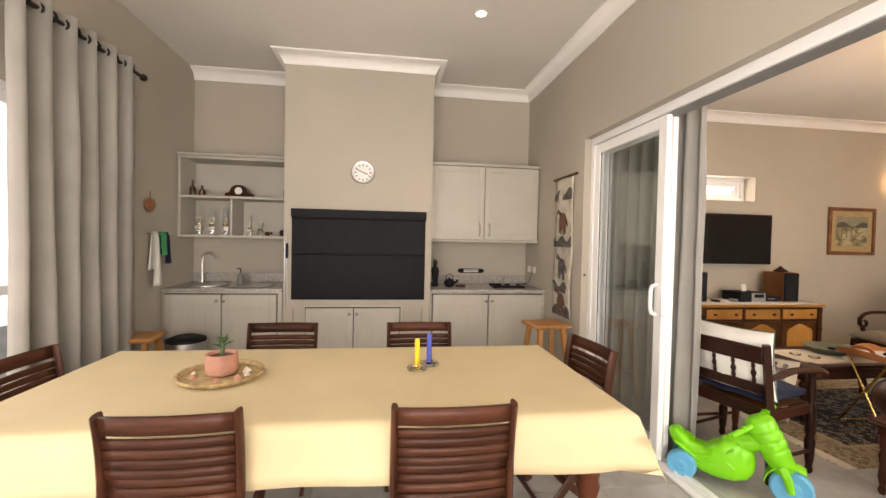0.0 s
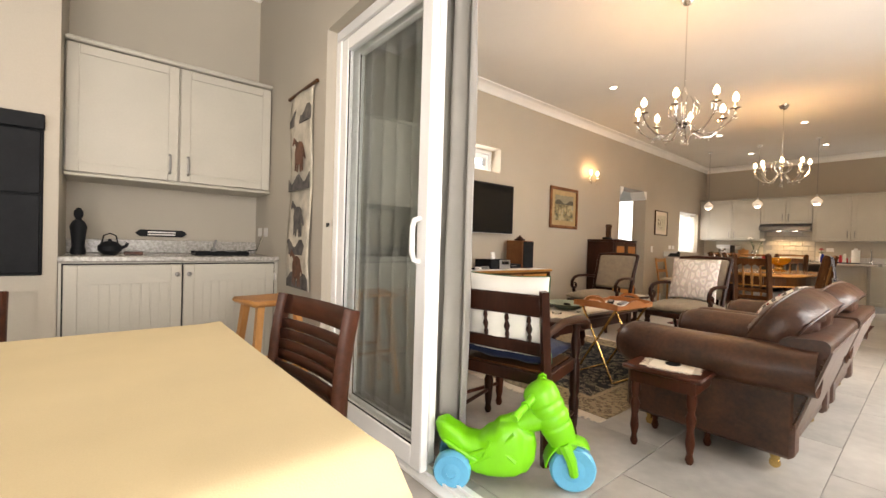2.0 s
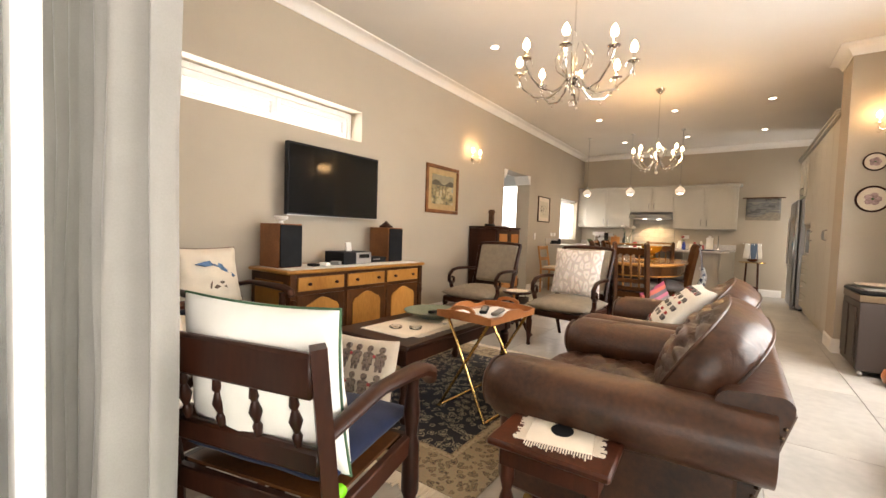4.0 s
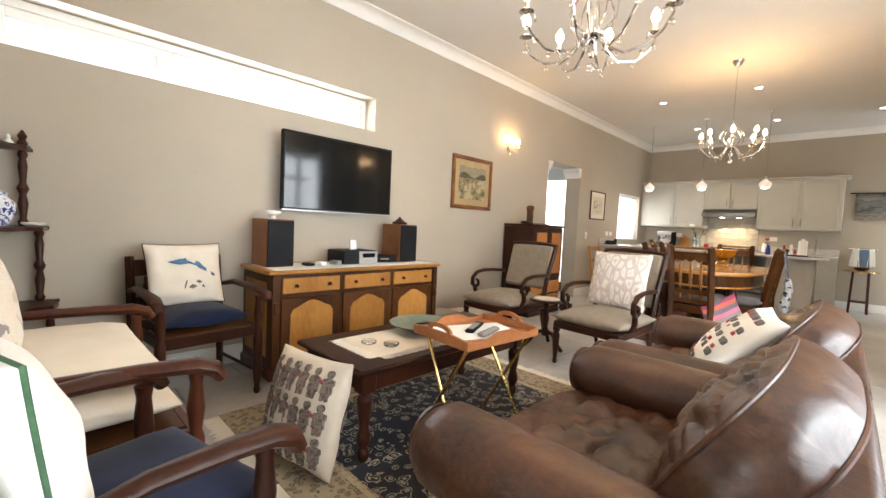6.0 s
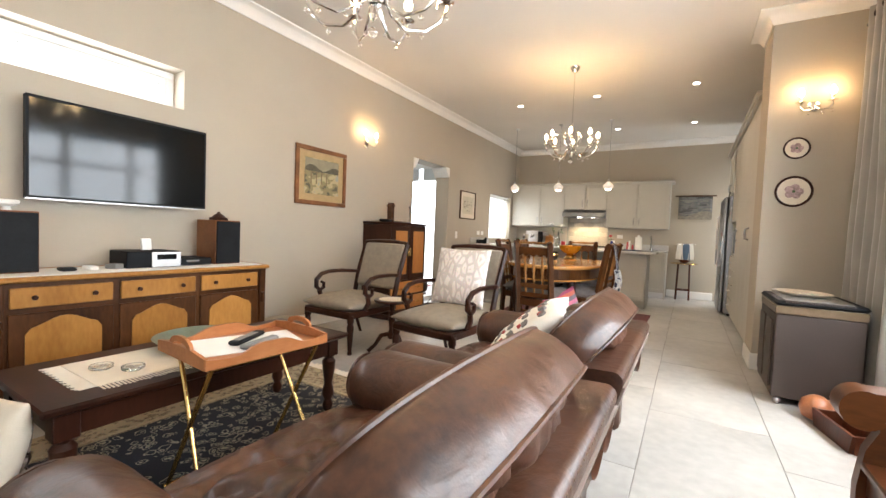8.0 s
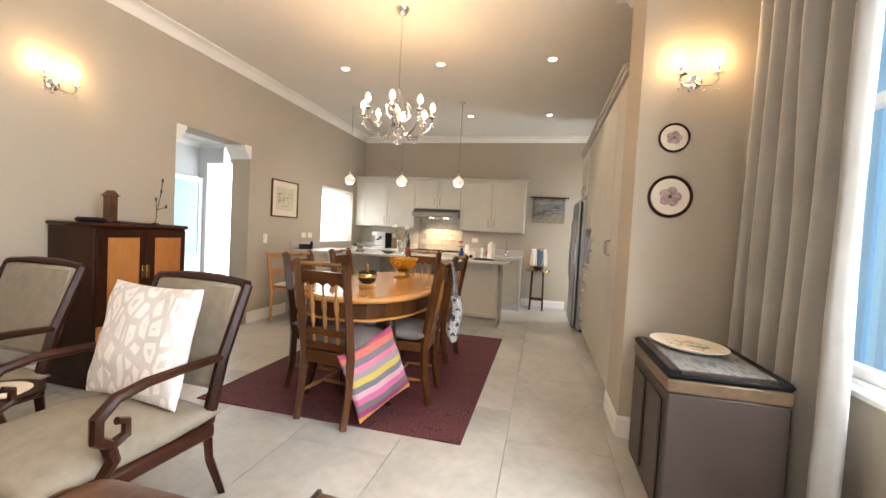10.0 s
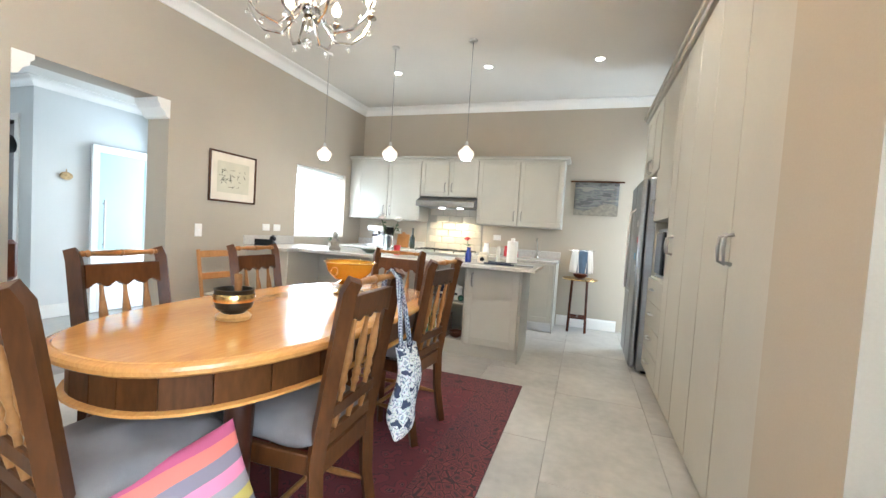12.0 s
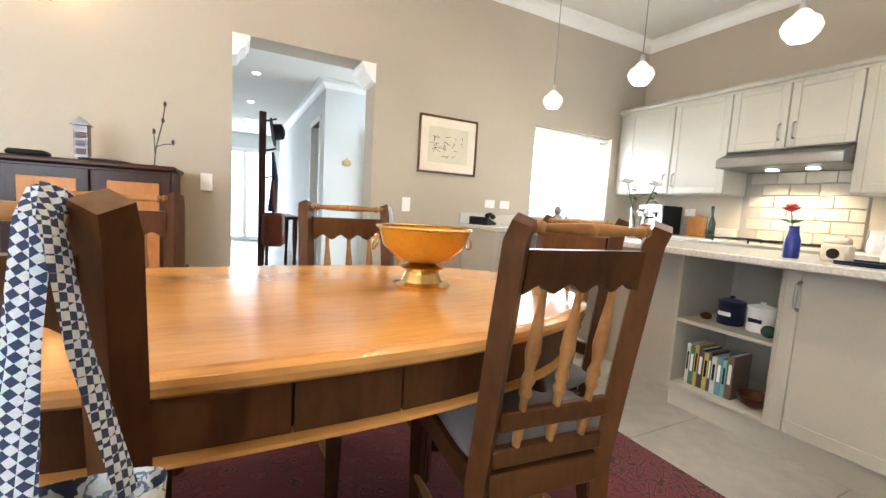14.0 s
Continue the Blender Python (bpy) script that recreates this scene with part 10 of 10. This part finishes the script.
part("frame", G().box(8.565, 6.36, 0, 8.715, 6.43, 2.0, 0.004).box(8.565, 7.03, 0, 8.715, 7.1, 2.0, 0.004).box(8.565, 6.36, 2.0, 8.715, 7.1, 2.07, 0.004), M_WHITE, df)
part("leaf", G().box(8.66, 6.44, 0.01, 8.70, 7.02, 1.99, 0.003), M_GREYP, df)
for z in (0.4, 1.0, 1.6):
    part("hinge", G().box(8.64, 6.43, z, 8.66, 6.445, z + 0.09), M_STEEL, df)
single("wall_ornament", G().ball((0, 0, 0), 0.06, 14, 0.7).rod((0, 0, 0.04), (0, 0, 0.07), 0.006), M_STRAW, "small straw-coloured hanging ornament in the hall", "wall ornament", pose(8.85, HY - 0.02, 1.49) @ Matrix.Diagonal((1, 0.3, 1, 1)))
# open front door with blue glass, swung against the hall wall
fd = thing("door_front", "white pivot front door with frosted blue glass, standing open", "door", 9.64, 5.98, 0, 0, kind="structure")
fd.matrix_basis = pose(9.69, 6.08, 0, 0, 0, 180) @ Matrix.Diagonal((0.78, 1, 0.908, 1))
part("frame", G().box(0, -0.02, 0.01, 0.09, 0.02, 2.06, 0.004).box(0.73, -0.02, 0.01, 0.82, 0.02, 2.06, 0.004).box(0.09, -0.02, 1.97, 0.73, 0.02, 2.06, 0.004).box(0.09, -0.02, 0.01, 0.73, 0.02, 0.78, 0.004), M_ALU, fd)
part("pane", G().box(0.085, -0.005, 0.775, 0.735, 0.005, 1.975), material("frosted_blue_glass", (0.42, 0.63, 0.67), 0.3, vary=0.04, scale=2, bump=0), fd, "frosted pale blue glass")
part("pull_bar", G().rod((0.69, 0.06, 0.8), (0.69, 0.06, 1.4), 0.012).rod((0.69, 0.02, 0.85), (0.69, 0.06, 0.85), 0.008).rod((0.69, 0.02, 1.35), (0.69, 0.06, 1.35), 0.008), M_STEEL, fd)
single("door_mat", G().box(-0.42, -0.26, 0, 0.42, 0.26, 0.012, 0.003), material("red_mat", (0.30, 0.06, 0.07), 0.95, vary=0.2, scale=20, bump=0.2), "small red mat inside the front door", "mat", pose(9.15, 5.45, 0.0, 0, 0, 8))
structure("backdrop_street", G().box(12.0, 4.0, -0.13, 12.1, 9.0, 4.5), M_OUT, "bright daylight outside the front door", "backdrop")
# corbels of the passage
for x, s in ((PASS[0], 1), (PASS[1], -1)):
    prof = [(0, 0), (0.11, 0), (0.11, -0.03), (0.09, -0.05), (0.085, -0.075), (0.05, -0.10), (0.03, -0.14), (0, -0.15)]
    tagged(part("trim_corbel", G().prism([(x + s * a, PASS[3] + b) for a, b in prof], YN - 0.012, YN + 0.262), M_WHITE), "white moulded corbel in the passage corner", "corbel", "", "structure")
# coat stand and console in the hall
cs = thing("coat_stand", "tall dark coat stand with hats and bags", "coat stand", 7.86, 5.30, 0)
part("post", G().box(-0.03, -0.03, 0.03, 0.03, 0.03, 1.80, 0.006), M_DARK, cs)
part("base", G().box(-0.18, -0.18, 0, 0.18, 0.18, 0.03, 0.006), M_DARK, cs)
for z in (1.72, 1.45, 1.2):
    part("peg", G().rod((0.0, 0.03, z), (0.02, 0.12, z + 0.03), 0.009).rod((0.03, 0, z), (0.12, 0.0, z + 0.03), 0.009), M_DARK, cs)
single("hat", G().lathe([(0.13, 0), (0.13, 0.01), (0.075, 0.015), (0.07, 0.09), (0.03, 0.11)], 20), M_BLACK, "dark felt hat hanging on the coat stand", "hat", pose(7.94, 5.27, 1.62, 0, 80, 0))
single("scarf", G().tube([(0, 0, 0), (0.02, 0, -0.25), (0.0, 0.01, -0.55)], 0.05, 8, [0.02, 0.05, 0.07], 0.6), M_NAVY, "dark scarf hanging on the coat stand", "scarf", pose(7.95, 5.28, 1.44))
single("shoulder_bag", G().tube([(0, 0, 0.0), (0.01, 0, -0.3)], 0.02, 6).box(-0.09, -0.04, -0.62, 0.11, 0.04, -0.3, 0.03), M_REDWOOD, "red-brown shoulder bag hanging on the coat stand", "bag", pose(7.95, 5.24, 1.18))
cn = thing("console_table", "dark narrow console table in the hall", "table", 8.15, 6.9, 0)
part("top", G().box(-0.2, -0.5, 0.76, 0.2, 0.5, 0.80, 0.006), M_DARK, cn)
for sx in (-1, 1):
    for sy in (-1, 1):
        part("leg", G().lathe([(0.016, 0), (0.025, 0.1), (0.018, 0.3), (0.03, 0.55), (0.03, 0.76)], 10, Matrix.Translation((sx * 0.16, sy * 0.45, 0))), M_DARK, cn)
for y in (6.4, 8.0, 9.6):
    downlight(7.85, y, HC, 8)
# extra fitting added only to brighten the hall
downlight(8.75, 5.3, HC, 8)

# ---- floor tiles ----
TW, TD = 1.2, 0.6


def tile_field(floor_name, x0, y0, x1, y1, ox, oy, tw, td):
    fl = bpy.data.objects[floor_name]
    cache = {}
    row = 0
    y = oy - td * math.ceil((oy - y0) / td)
    while y < y1:
        sh = ox + (tw / 3) * (row % 3)
        x = sh - tw * math.ceil((sh - x0) / tw)
        while x < x1:
            a, b = max(x, x0) + 0.0015, min(x + tw, x1) - 0.0015
            c, d = max(y, y0) + 0.0015, min(y + td, y1) - 0.0015
            if b - a > 0.02 and d - c > 0.02:
                key = (round(b - a, 3), round(d - c, 3))
                if key not in cache:
                    cache[key] = G().box(-key[0] / 2, -key[1] / 2, -0.0058, key[0] / 2, key[1] / 2, 0.0, 0.0015).mesh("floor_tile", M_TILE)
                o = new("tile", cache[key])
                o.parent, o.matrix_basis = fl, Matrix.Translation(((a + b) / 2, (c + d) / 2, 0.0))
            x += tw
        y += td
        row += 1


tile_field("floor", XW, YS, XE, YN, 8.48, 1.08, TW, TD)
tile_field("floor_patio", PXL, PYS, XW - 0.001, PYN, 1.64, 2.6, 0.6, 0.6)
